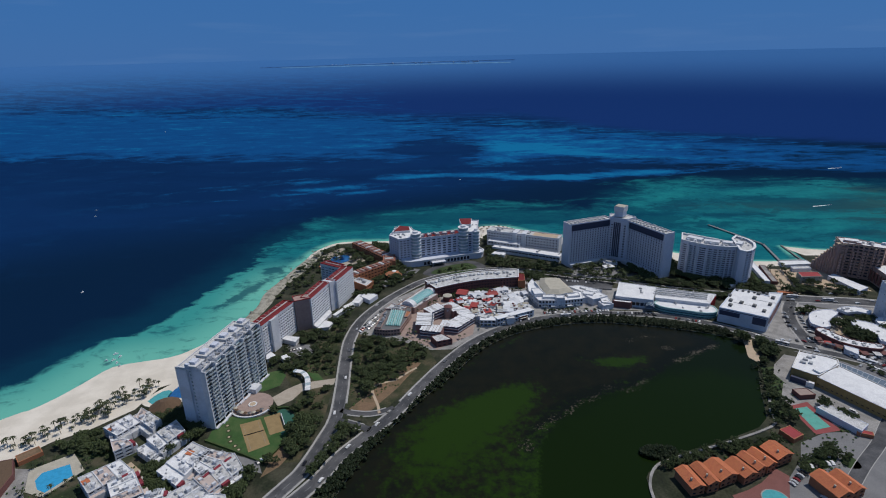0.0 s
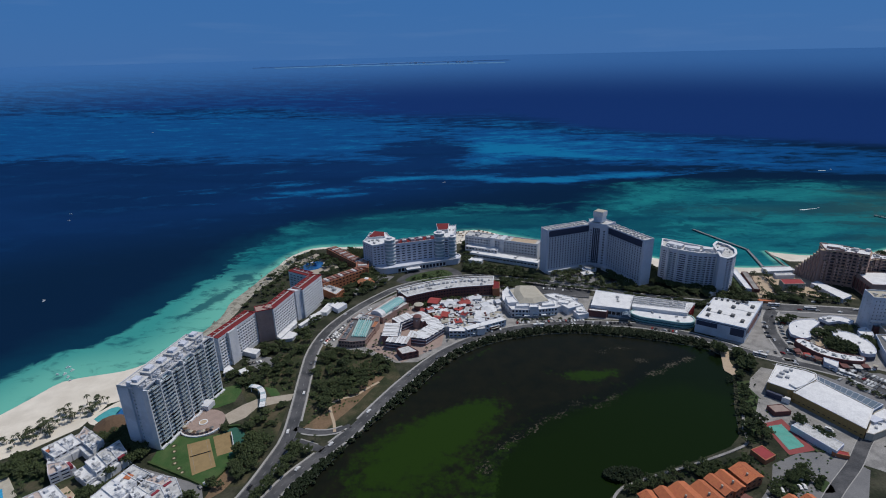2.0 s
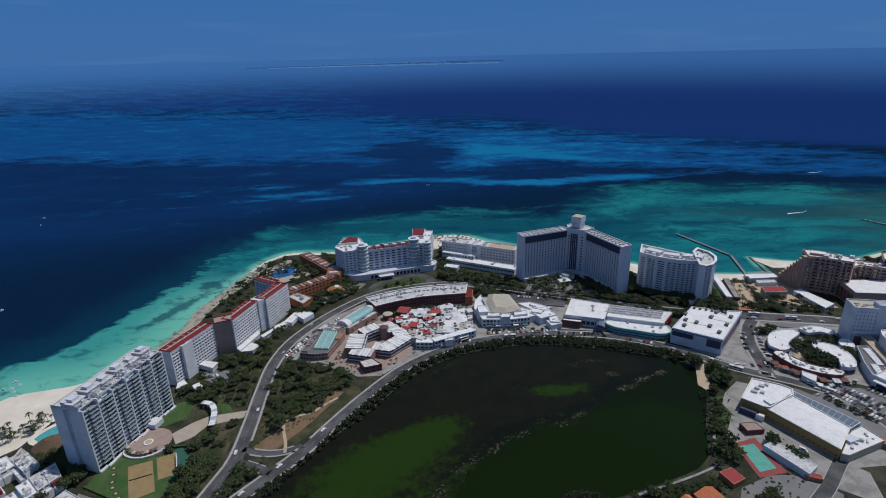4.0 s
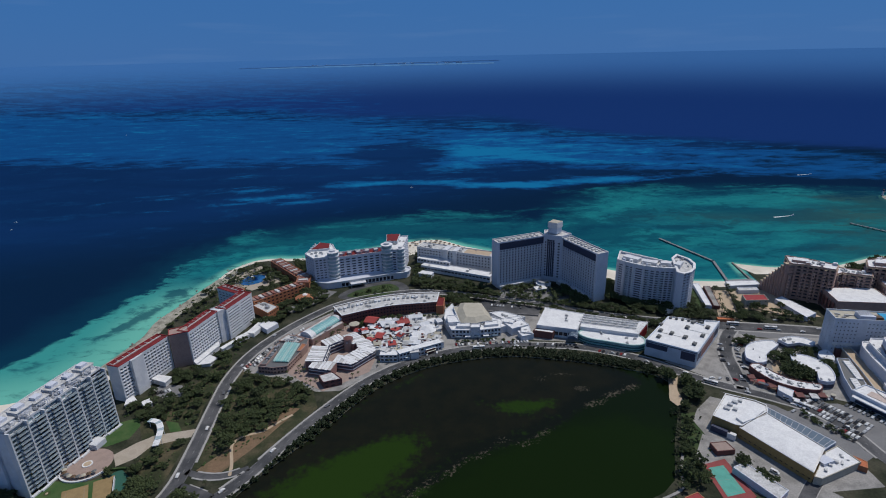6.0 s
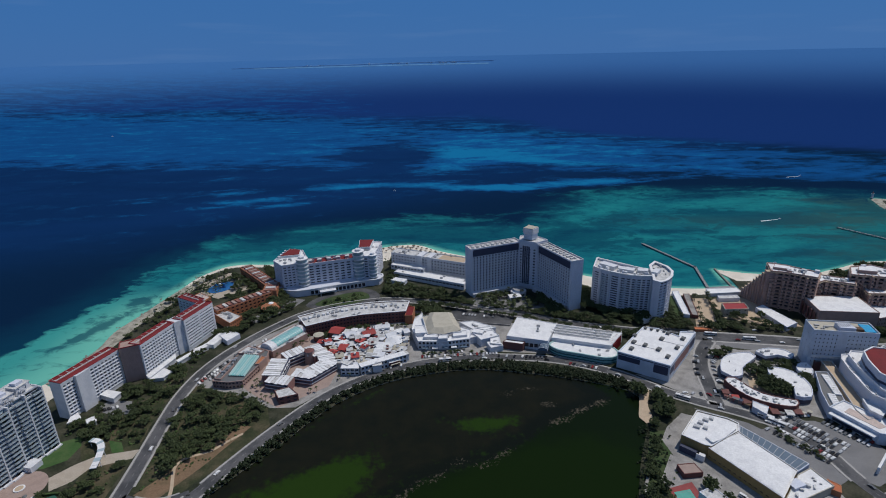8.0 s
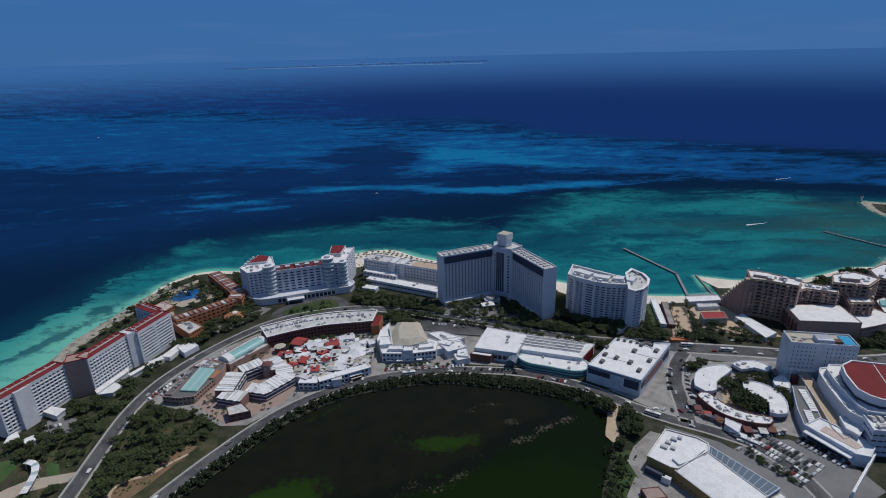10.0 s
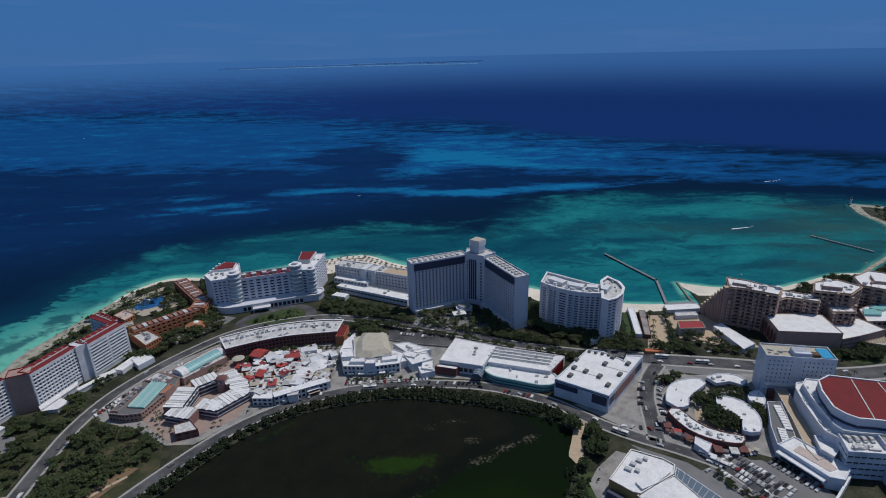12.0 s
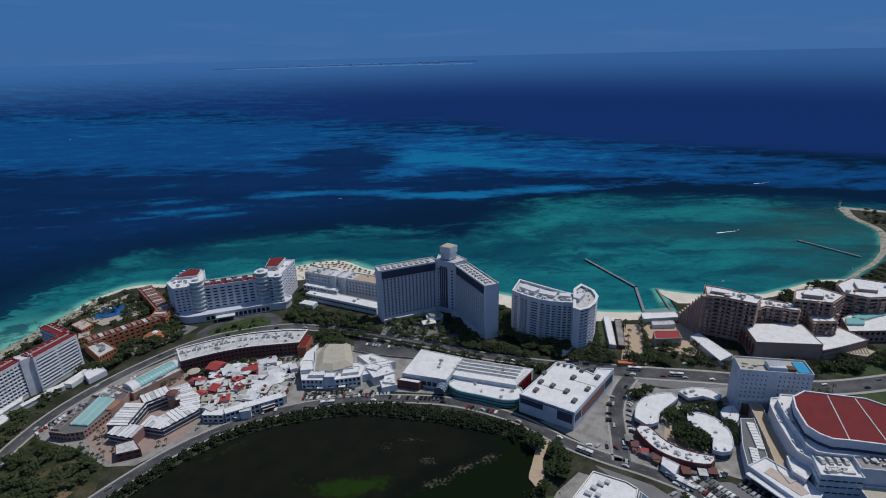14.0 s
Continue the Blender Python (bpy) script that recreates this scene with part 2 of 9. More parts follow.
def sea_material():
    """Sea water over sand and weed. shelf: metres inside (+) or outside the sandy shelf; shore: metres from the beach; bank: how sandy the bed is; deep: the open sea."""
    m = bpy.data.materials.new("sea_water")
    m.use_nodes = True
    n, l = m.node_tree.nodes, m.node_tree.links
    b = n["Principled BSDF"]
    b.inputs["Roughness"].default_value, b.inputs["Specular IOR Level"].default_value = 0.3, 0.0

    def attr(nm):
        a = n.new("ShaderNodeAttribute")
        a.attribute_name = nm
        return a.outputs["Fac"]

    def noise_of(scale, stretch, detail=5, turn=0.0, warp=0.7):
        mp, t, g = n.new("ShaderNodeMapping"), n.new("ShaderNodeTexNoise"), n.new("ShaderNodeNewGeometry")
        mp.inputs["Scale"].default_value = (1, stretch, 0)
        mp.inputs["Rotation"].default_value = (0, 0, radians(turn))
        t.inputs["Scale"].default_value, t.inputs["Detail"].default_value = scale, detail
        t.inputs["Roughness"].default_value, t.inputs["Distortion"].default_value = 0.62, warp
        l.new(g.outputs["Position"], mp.inputs["Vector"])
        l.new(mp.outputs[0], t.inputs["Vector"])
        return t.outputs["Fac"]

    def calc(op, a, bb, c=None):
        k = n.new("ShaderNodeMath")
        k.operation = op
        for i, v in enumerate((a, bb, c)):
            if v is None:
                continue
            if isinstance(v, (int, float)):
                k.inputs[i].default_value = v
            else:
                l.new(v, k.inputs[i])
        return k.outputs[0]

    def ramp(v, lo, hi):
        r = n.new("ShaderNodeMapRange")
        r.interpolation_type = "SMOOTHSTEP"
        r.inputs["From Min"].default_value, r.inputs["From Max"].default_value = lo, hi
        l.new(v, r.inputs["Value"])
        return r.outputs[0]

    def mix(f, a, bb):
        k = n.new("ShaderNodeMix")
        k.data_type = "RGBA"
        l.new(f, k.inputs[0])
        for key, v in ((6, a), (7, bb)):
            if isinstance(v, tuple):
                k.inputs[key].default_value = (*v, 1)
            else:
                l.new(v, k.inputs[key])
        return k.outputs[2]

    streak = noise_of(0.006, 2.3, 7, 8)
    clump = noise_of(0.02, 1.6, 6, -10)
    broad = noise_of(0.0016, 2.4, 4, 6)
    # open water: weed beds, sand banks, the deep
    bed = calc("ADD", calc("MULTIPLY_ADD", streak, 2.5, -1.25), attr("bank"))
    bed = calc("ADD", bed, calc("MULTIPLY_ADD", clump, 1.6, -0.8))
    fleck = noise_of(0.045, 1.5, 6, 4, 1.2)
    bed = calc("SUBTRACT", calc("ADD", bed, calc("MULTIPLY_ADD", fleck, 0.8, -0.4)), calc("MULTIPLY", attr("inshore"), 0.55))
    weed = mix(ramp(broad, 0.35, 0.65), WEED_A, WEED_B)
    weed = mix(ramp(attr("inshore"), 0.0, 1.0), weed, WEED_NEAR)
    weed = mix(calc("MULTIPLY", ramp(calc("ADD", calc("MULTIPLY", clump, 0.5), calc("MULTIPLY", streak, 0.5)), 0.50, 0.66), calc("MULTIPLY_ADD", attr("inshore"), -0.58, 0.6)), weed, WEED_C)
    open_sea = mix(ramp(bed, 0.0, 0.50), weed, WEED_C)
    open_sea = mix(ramp(bed, 0.26, 0.70), open_sea, MIDWATER)
    off = calc("ADD", attr("deep"), calc("MULTIPLY_ADD", streak, 0.8, -0.40))
    open_sea = mix(ramp(off, 0.15, 0.95), open_sea, DEEP)
    ripple = calc("ADD", calc("MULTIPLY_ADD", streak, 2.2, -1.1), calc("MULTIPLY_ADD", clump, 1.1, -0.55))
    quiet = ramp(calc("ADD", attr("calm"), calc("MULTIPLY", ripple, ramp(attr("calm"), 0.0, 0.25))), 0.15, 0.75)
    open_sea = mix(calc("MULTIPLY", quiet, 0.80), open_sea, CALM)
    open_sea = mix(calc("MULTIPLY", ramp(bed, 0.55, 1.25), calc("MULTIPLY_ADD", ramp(off, 0.15, 0.95), -1.0, 1.0)), open_sea, BANK)
    # distance haze, mixed into the base colour of the far water
    open_sea = mix(attr("offing"), open_sea, SEA_HAZE)
    # a teal rim where the bed falls away from the shelf
    rim = calc("ADD", attr("shelf"), calc("MULTIPLY_ADD", clump, 60.0, -30.0))
    open_sea = mix(calc("MULTIPLY", ramp(rim, -75.0, -2.0), 0.55), open_sea, RIM)
    # the shelf along the shore
    ragged = calc("MULTIPLY", attr("bay"), calc("ADD", calc("MULTIPLY_ADD", streak, 300.0, -150.0), calc("MULTIPLY_ADD", fleck, 120.0, -60.0)))
    edge = calc("ADD", calc("ADD", attr("shelf"), calc("MULTIPLY_ADD", clump, 50.0, -25.0)), ragged)
    near = mix(ramp(attr("shore"), 3.0, 70.0), SHORE, SHELF)
    near = mix(ramp(attr("bay"), 0.0, 1.0), near, mix(ramp(calc("ADD", calc("MULTIPLY", streak, 0.6), calc("MULTIPLY", fleck, 0.4)), 0.36, 0.64), BAY, BAY_B))
    spots = calc("ADD", calc("ADD", calc("MULTIPLY", clump, 0.5), calc("MULTIPLY", fleck, 0.5)), attr("weed"))
    near = mix(calc("MULTIPLY", ramp(spots, 0.51, 0.66), 0.74), near, mix(attr("reef"), WEED_BAY, REEF))
    near = mix(calc("MULTIPLY", attr("reef"), calc("MULTIPLY_ADD", ramp(streak, 0.40, 0.62), -0.45, 0.85)), near, MUD)
    soft_edge = ramp(calc("MULTIPLY", edge, calc("MULTIPLY_ADD", attr("bay"), -0.91, 1.0)), -5.0, 5.0)
    col = mix(soft_edge, open_sea, near)
    l.new(col, b.inputs["Base Color"])
    return m


WEED_A, WEED_B, WEED_C, WEED_NEAR = (0.0040, 0.0230, 0.080), (0.0048, 0.0280, 0.098), (0.0050, 0.0360, 0.112), (0.0034, 0.0165, 0.046)
MUD, CALM, RIM, REEF = (0.016, 0.066, 0.078), (0.0062, 0.068, 0.215), (0.0045, 0.048, 0.085), (0.035, 0.075, 0.075)
# the last colour is painted distance haze, close to the low sky
MIDWATER, BANK, DEEP, SEA_HAZE = (0.0055, 0.074, 0.200), (0.0070, 0.140, 0.300), (0.0080, 0.032, 0.132), (0.048, 0.150, 0.36)
SHORE, SHELF, BAY, BAY_B, WEED_BAY = (0.125, 0.41, 0.335), (0.038, 0.255, 0.240), (0.007, 0.094, 0.132), (0.013, 0.182, 0.196), (0.004, 0.044, 0.080)
SEA = sea_material()


def lagoon_material():
    """Still dark water with green algae shallows and brown bars."""
    m = bpy.data.materials.new("lagoon_water")
    m.use_nodes = True
    n, l = m.node_tree.nodes, m.node_tree.links
    b = n["Principled BSDF"]
    b.inputs["Roughness"].default_value, b.inputs["Specular IOR Level"].default_value = 0.2, 0.03
    a = n.new("ShaderNodeAttribute")
    a.attribute_name = "algae"
    a2 = n.new("ShaderNodeAttribute")
    a2.attribute_name = "bar"
    geo = n.new("ShaderNodeNewGeometry")
    t = n.new("ShaderNodeTexNoise")
    t.inputs["Scale"].default_value, t.inputs["Detail"].default_value, t.inputs["Roughness"].default_value = 0.06, 6, 0.65
    l.new(geo.outputs["Position"], t.inputs["Vector"])
    t2 = n.new("ShaderNodeTexNoise")
    t2.inputs["Scale"].default_value, t2.inputs["Detail"].default_value, t2.inputs["Roughness"].default_value = 0.42, 6, 0.74
    l.new(geo.outputs["Position"], t2.inputs["Vector"])

    t3 = n.new("ShaderNodeTexNoise")
    t3.inputs["Scale"].default_value, t3.inputs["Detail"].default_value, t3.inputs["Roughness"].default_value = 0.13, 8, 0.68
    l.new(geo.outputs["Position"], t3.inputs["Vector"])

    def blend(attribute, fac, gain, lo, hi, A, B):
        s, r, x = n.new("ShaderNodeMath"), n.new("ShaderNodeMapRange"), n.new("ShaderNodeMix")
        s.operation, r.interpolation_type, x.data_type = "MULTIPLY_ADD", "SMOOTHSTEP", "RGBA"
        s.inputs[1].default_value = gain
        l.new(fac, s.inputs[0])
        l.new(attribute.outputs["Fac"], s.inputs[2])
        r.inputs["From Min"].default_value, r.inputs["From Max"].default_value = lo, hi
        l.new(s.outputs[0], r.inputs["Value"])
        l.new(r.outputs[0], x.inputs[0])
        for k, v in ((6, A), (7, B)):
            if isinstance(v, tuple):
                x.inputs[k].default_value = (*v, 1)
            else:
                l.new(v, x.inputs[k])
        return x.outputs[2]

    a3 = n.new("ShaderNodeAttribute")
    a3.attribute_name = "weedbed"
    c = blend(a, t.outputs["Fac"], 0.55, 0.55, 1.0, (0.0050, 0.0104, 0.0036), (0.0062, 0.0142, 0.0030))
    w = blend(a3, t.outputs["Fac"], 1.0, 0.85, 1.50, (0.0062, 0.0085, 0.0064), (0.0120, 0.0125, 0.0078))
    w = blend(a, t3.outputs["Fac"], 2.0, 1.35, 2.0, w, (0.0150, 0.0340, 0.0055))
    c = blend(a3, t2.outputs["Fac"], 0.8, 0.30, 0.52, c, w)
    c = blend(a2, t2.outputs["Fac"], 1.0, 0.97, 1.12, c, (0.085, 0.074, 0.056))
    l.new(c, b.inputs["Base Color"])
    return m


LAGOON = lagoon_material()

# ---- shapes ----
class Shape:
    """A mesh being put together in world coordinates."""

    def __init__(self):
        self.v, self.f = [], []

    def face(self, *pts):
        i = len(self.v)
        self.v += [tuple(p) for p in pts]
        self.f.append(tuple(range(i, i + len(pts))))

    def prism(self, poly, z0, z1, bottom=False):
        i, k = len(self.v), len(poly)
        self.v += [(x, y, z0) for x, y in poly] + [(x, y, z1) for x, y in poly]
        self.f += [(i + j, i + (j + 1) % k, i + k + (j + 1) % k, i + k + j) for j in range(k)]
        self.f.append(tuple(range(i + k, i + 2 * k)))
        if bottom:
            self.f.append(tuple(reversed(range(i, i + k))))

    def box(self, x0, x1, y0, y1, z0, z1):
        self.prism([(x0, y0), (x1, y0), (x1, y1), (x0, y1)], z0, z1, True)

    def obox(self, A, u, length, depth, z0, z1):
        """A box from the point A: length along u, depth to the left of u."""
        n = (-u[1], u[0])
        p = [(A[0], A[1]), (A[0] + u[0] * length, A[1] + u[1] * length)]
        p += [(p[1][0] + n[0] * depth, p[1][1] + n[1] * depth), (p[0][0] + n[0] * depth, p[0][1] + n[1] * depth)]
        self.prism(p if depth > 0 else p[::-1], z0, z1, True)

    def cyl(self, x, y, r, z0, z1, k=12, r1=None):
        r1 = r if r1 is None else r1
        i = len(self.v)
        for rr, z in ((r, z0), (r1, z1)):
            self.v += [(x + rr * math.cos(2 * math.pi * j / k), y + rr * math.sin(2 * math.pi * j / k), z) for j in range(k)]
        self.f += [(i + j, i + (j + 1) % k, i + k + (j + 1) % k, i + k + j) for j in range(k)]
        self.f.append(tuple(range(i + k, i + 2 * k)))
        self.f.append(tuple(reversed(range(i, i + k))))

    def ring(self, outer, inner, z0, z1):
        """A wall between two outlines with the same number of corners."""
        k = len(outer)
        for j in range(k):
            a, b, c, d = outer[j], outer[(j + 1) % k], inner[(j + 1) % k], inner[j]
            self.face((*a, z0), (*b, z0), (*b, z1), (*a, z1))
            self.face((*c, z0), (*d, z0), (*d, z1), (*c, z1))
            self.face((*a, z1), (*b, z1), (*c, z1), (*d, z1))

    def mesh(self, name):
        me = bpy.data.meshes.new(name)
        me.from_pydata(self.v, [], self.f)
        me.update()
        return me


def thing(name, label, category, x=0.0, y=0.0, z=0.0, group="", kind=""):
    ob = new(name)
    ob.empty_display_size = 1
    ob.matrix_basis = pose(x, y, z)
    return tagged(ob, label, category, group, kind)


def place(ob, parent):
    if parent is not None:
        ob.parent = parent
        ob.matrix_parent_inverse = parent.matrix_basis.inverted() if parent.parent is None else Matrix()
    return ob


def part(name, shape, mat, parent, label=""):
    me = shape.mesh(name) if isinstance(shape, Shape) else shape
    if mat is not None and not me.materials:
        me.materials.append(mat)
    ob = place(new(name, me), parent)
    if label:
        ob["label"] = label
    return ob


def setting(name, shape, mat, label, category):
    me = shape.mesh(name)
    me.materials.append(mat)
    return tagged(new(name, me), label, category, kind="structure")


def unit(a, b):
    d = math.hypot(b[0] - a[0], b[1] - a[1])
    return ((b[0] - a[0]) / d, (b[1] - a[1]) / d), d


def ccw(poly):
    area = sum(a[0] * b[1] - b[0] * a[1] for a, b in zip(poly, poly[1:] + poly[:1]))
    return list(poly) if area > 0 else list(poly)[::-1]


def inset(poly, d):
    """The outline (counter-clockwise) moved inwards by d."""
    out, k = [], len(poly)
    for i in range(k):
        (u, _), (w, _) = unit(poly[i - 1], poly[i]), unit(poly[i], poly[(i + 1) % k])
        n1, n2 = (-u[1], u[0]), (-w[1], w[0])
        s = max(0.35, 1 + n1[0] * n2[0] + n1[1] * n2[1])
        out.append((poly[i][0] + (n1[0] + n2[0]) * d / s, poly[i][1] + (n1[1] + n2[1]) * d / s))
    return out


def smooth(pts, step=6.0, closed=False):
    """A soft line through the points."""
    out, k = [], len(pts)
    for i in range(k if closed else k - 1):
        if closed:
            p0, p1, p2, p3 = pts[i - 1], pts[i], pts[(i + 1) % k], pts[(i + 2) % k]
        else:
            p0, p1, p2, p3 = pts[max(i - 1, 0)], pts[i], pts[i + 1], pts[min(i + 2, k - 1)]
        m = max(1, int(math.hypot(p2[0] - p1[0], p2[1] - p1[1]) / step))
        for j in range(m):
            t = j / m
            out.append(tuple(0.5 * (2 * b + (c - a) * t + (2 * a - 5 * b + 4 * c - d) * t * t + (3 * b - a - 3 * c + d) * t ** 3) for a, b, c, d in zip(p0, p1, p2, p3)))
    if not closed:
        out.append(tuple(pts[-1]))
    return out


def offset_line(line, d):
    """The line moved to its left by d (a number or one for each point)."""
    out = []
    for i, p in enumerate(line):
        (u, _) = unit(line[max(i - 1, 0)], line[min(i + 1, len(line) - 1)])
        w = d if isinstance(d, (int, float)) else d[i]
        out.append((p[0] - u[1] * w, p[1] + u[0] * w))
    return out


def strip(shape, left, right, z, thick=0.0):
    for i in range(len(left) - 1):
        shape.face((*right[i], z), (*right[i + 1], z), (*left[i + 1], z), (*left[i], z))
        if thick:
            for a, b in ((right[i], right[i + 1]), (left[i + 1], left[i])):
                shape.face((*a, z - thick), (*b, z - thick), (*b, z), (*a, z))


def inside(p, poly):
    x, y, hit = p[0], p[1], False
    for (x0, y0), (x1, y1) in zip(poly, poly[1:] + poly[:1]):
        if (y0 > y) != (y1 > y) and x < (x1 - x0) * (y - y0) / (y1 - y0) + x0:
            hit = not hit
    return hit


FOOT = []      # outlines of what is built, which plants keep clear of


def line_distance(X, Y, line):
    """Distance from many places to a line."""
    best = np.full(X.shape, 1e9)
    for (x0, y0), (x1, y1) in zip(line[:-1], line[1:]):
        dx, dy = x1 - x0, y1 - y0
        t = np.clip(((X - x0) * dx + (Y - y0) * dy) / (dx * dx + dy * dy + 1e-9), 0, 1)
        best = np.minimum(best, np.hypot(X - x0 - t * dx, Y - y0 - t * dy))
    return best


def many_inside(X, Y, poly):
    hit = np.zeros(X.shape, bool)
    for (x0, y0), (x1, y1) in zip(poly, poly[1:] + poly[:1]):
        if y0 != y1:
            hit ^= ((y0 > Y) != (y1 > Y)) & (X < (x1 - x0) * (Y - y0) / (y1 - y0) + x0)
    return hit


def set_attribute(me, name, values):
    a = me.attributes.new(name, "FLOAT", "POINT")
    a.data.foreach_set("value", np.asarray(values, np.float32))


# ---- land, sea and lagoon ----
COAST = [(-640, 60), (-420, 270), (-352, 354), (-338, 365), (-326, 382), (-316, 404), (-305, 428), (-283, 436), (-252, 448), (-222, 490),
         (-210, 546), (-212, 583), (-203, 625), (-197, 657), (-188, 697), (-182, 726), (-163, 756), (-139, 765), (-105, 763), (-60, 768),
         (0, 793), (31, 810), (58, 824), (94, 826), (129, 796), (200, 752), (289, 706), (340, 674), (380, 656), (425, 648), (467, 650)]
COAST_EAST = [(475, 703), (494, 694), (520, 686), (579, 681), (609, 690), (636, 700), (672, 714), (706, 715), (738, 738), (776, 764),
              (818, 801), (862, 856), (884, 894), (887, 930), (889, 955), (903, 990), (912, 1008), (930, 1007), (985, 975), (1080, 900), (1250, 700), (1500, 300)]
coast = smooth(COAST, 7) + smooth(COAST_EAST, 8)
coast = [(x + 1.6 * noise.noise((x * 0.09, y * 0.09, 3)), y + 1.6 * noise.noise((x * 0.09, y * 0.09, 9))) for x, y in coast]
LAGOON_LINE = [(-73, 267), (-43, 333), (-16, 374), (5, 402), (33, 443), (63, 469), (99, 485), (153, 493), (207, 483), (257, 466), (283, 447),
               (277, 413), (257, 371), (242, 336), (231, 326), (197, 312), (152, 297), (137, 286), (128, 261), (130, 120), (20, 60), (-110, 120)]
lagoon = smooth(LAGOON_LINE, 8, True)
outer = offset_line(coast, -8.0) + [(1500, -700), (-640, -700)]

# the sea: one sheet that reaches the horizon
CX, CY, R_END = 105.0, 70.0, 4840.0
az = np.concatenate([np.arange(-180, -62, 4.0), np.arange(-62, 62, 0.3), np.arange(62, 180, 4.0)])
rad = np.concatenate([[0.0, 120.0], 180.0 * (R_END / 180.0) ** np.linspace(0, 1, 380)])
RR, AA = np.meshgrid(rad, np.radians(az), indexing="ij")
SX, SY = CX + RR * np.sin(AA), CY + RR * np.cos(AA)
SZ = -0.6 + 232.0 * np.clip((RR - 2200) / (R_END - 2200), 0, 1) ** 2
nr, na = RR.shape
i0 = (np.arange(nr - 1)[:, None] * na + np.arange(na)[None, :]).ravel()
i1 = (np.arange(nr - 1)[:, None] * na + (np.arange(na)[None, :] + 1) % na).ravel()
sea_me = bpy.data.meshes.new("sea")
sea_me.from_pydata(np.stack([SX.ravel(), SY.ravel(), SZ.ravel()], 1).tolist(), [], np.stack([i0, i0 + na, i1 + na, i1], 1).tolist())
fx, fy = SX.ravel(), SY.ravel()
SHELF_LINE = [(-900, 0), (-470, 290), (-385, 396), (-373, 415), (-362, 436), (-351, 460), (-336, 482), (-316, 498), (-301, 529), (-288, 572), (-275, 629), (-262, 668),
              (-253, 712), (-242, 774), (-214, 818), (-173, 856), (-120, 890), (-52, 912), (40, 920), (133, 914), (196, 904), (250, 888), (285, 892),
              (315, 930), (352, 1009), (445, 1075), (500, 1090), (564, 1098), (687, 1080), (800, 1060), (870, 1040), (915, 1030), (960, 1000), (1400, 600)]
shelf_line = smooth(SHELF_LINE, 12)
near_mask = (np.hypot(fx - 200, fy - 600) < 1700)
shelf, shore = np.full(fx.shape, -200.0), np.full(fx.shape, 400.0)
sd = line_distance(fx[near_mask], fy[near_mask], shelf_line)
shelf[near_mask] = np.where(many_inside(fx[near_mask], fy[near_mask], shelf_line + [(1400, -800), (-900, -800)]), sd, -sd)
shore[near_mask] = line_distance(fx[near_mask], fy[near_mask], coast)


def patches(rows):
    """A sum of soft oval patches: x, y, half length, half width, turn, strength."""
    s = np.zeros(fx.shape)
    for x, y, a, b, turn, k in rows:
        c, q = math.cos(radians(turn)), math.sin(radians(turn))
        dx, dy = fx - x, fy - y
        s += k * np.exp(-((dx * c + dy * q) / a) ** 2 - ((dy * c - dx * q) / b) ** 2)
    return s


sm = lambda v, lo, hi: (lambda q: q * q * (3 - 2 * q))(np.clip((v - lo) / (hi - lo), 0, 1))
bank = patches([(-230, 1112, 90, 22, 12, 1.0), (-150, 1072, 90, 18, 10, 1.0), (-300, 1066, 60, 10, 12, .65), (-415, 1030, 60, 9, 10, .55), (-474, 1118, 50, 10, 8, .45),
                (-291, 1178, 80, 14, 8, .60), (-60, 1205, 90, 22, 6, .85), (70, 1215, 100, 26, 0, .9), (190, 1178, 110, 30, -8, 1.0), (290, 1168, 120, 32, 2, 1.05), (430, 1188, 120, 34, 6, 1.0),
                (540, 1212, 150, 34, 2, .85), (740, 1235, 200, 30, -8, .5), (110, 1340, 110, 42, 14, .55), (150, 1450, 70, 110, -8, .60), (190, 1600, 90, 110, -20, .75), (290, 1540, 110, 60, -34, .75),
                (400, 1430, 130, 44, -30, .60), (560, 1370, 170, 34, -16, .50), (760, 1320, 220, 34, -12, .45), (960, 1240, 240, 30, -16, .42)])
bank += patches([(20, 1560, 130, 120, -6, -.75), (330, 1345, 130, 26, -4, -.85), (480, 1300, 120, 20, -6, -.5), (700, 1480, 420, 120, -20, .36), (1150, 1260, 380, 60, -22, .30), (-60, 1320, 200, 30, 4, -.4),
                 (-520, 1105, 110, 9, 10, .35), (-380, 950, 80, 8, 12, .22), (-640, 1180, 120, 9, 6, .30), (180, 1900, 330, 190, -30, .30), (350, 1700, 200, 120, -24, .25)])
bank += 0.42 * sm(fy + 0.05 * fx, 1320, 1640) * (1 - sm(fx, -200, 200)) + 0.30 * sm(fy + 0.3 * fx, 1330, 1480) * sm(fx, -100, 300)
deep = sm(fy + 0.25 * fx, 1900, 2900) * 0.75 + 0.9 * sm(fx, 250, 800) * sm(fy + 0.62 * fx, 2080, 2420)
deep += patches([(-120, 3000, 620, 500, 0, .5), (-1300, 2900, 700, 160, 8, .35)])
# the patch at (-2500, 3400) also stands for pale haze far left
deep -= patches([(-2500, 3400, 900, 330, 30, .8), (-900, 2600, 330, 420, 40, .45), (-1500, 4300, 1500, 200, 20, .5), (-700, 4530, 1000, 60, 3, .9)])
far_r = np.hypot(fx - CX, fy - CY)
# share of haze in the sea colour, growing towards the horizon
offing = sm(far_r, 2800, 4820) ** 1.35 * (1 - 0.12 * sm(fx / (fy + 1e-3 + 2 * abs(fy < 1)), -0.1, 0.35))
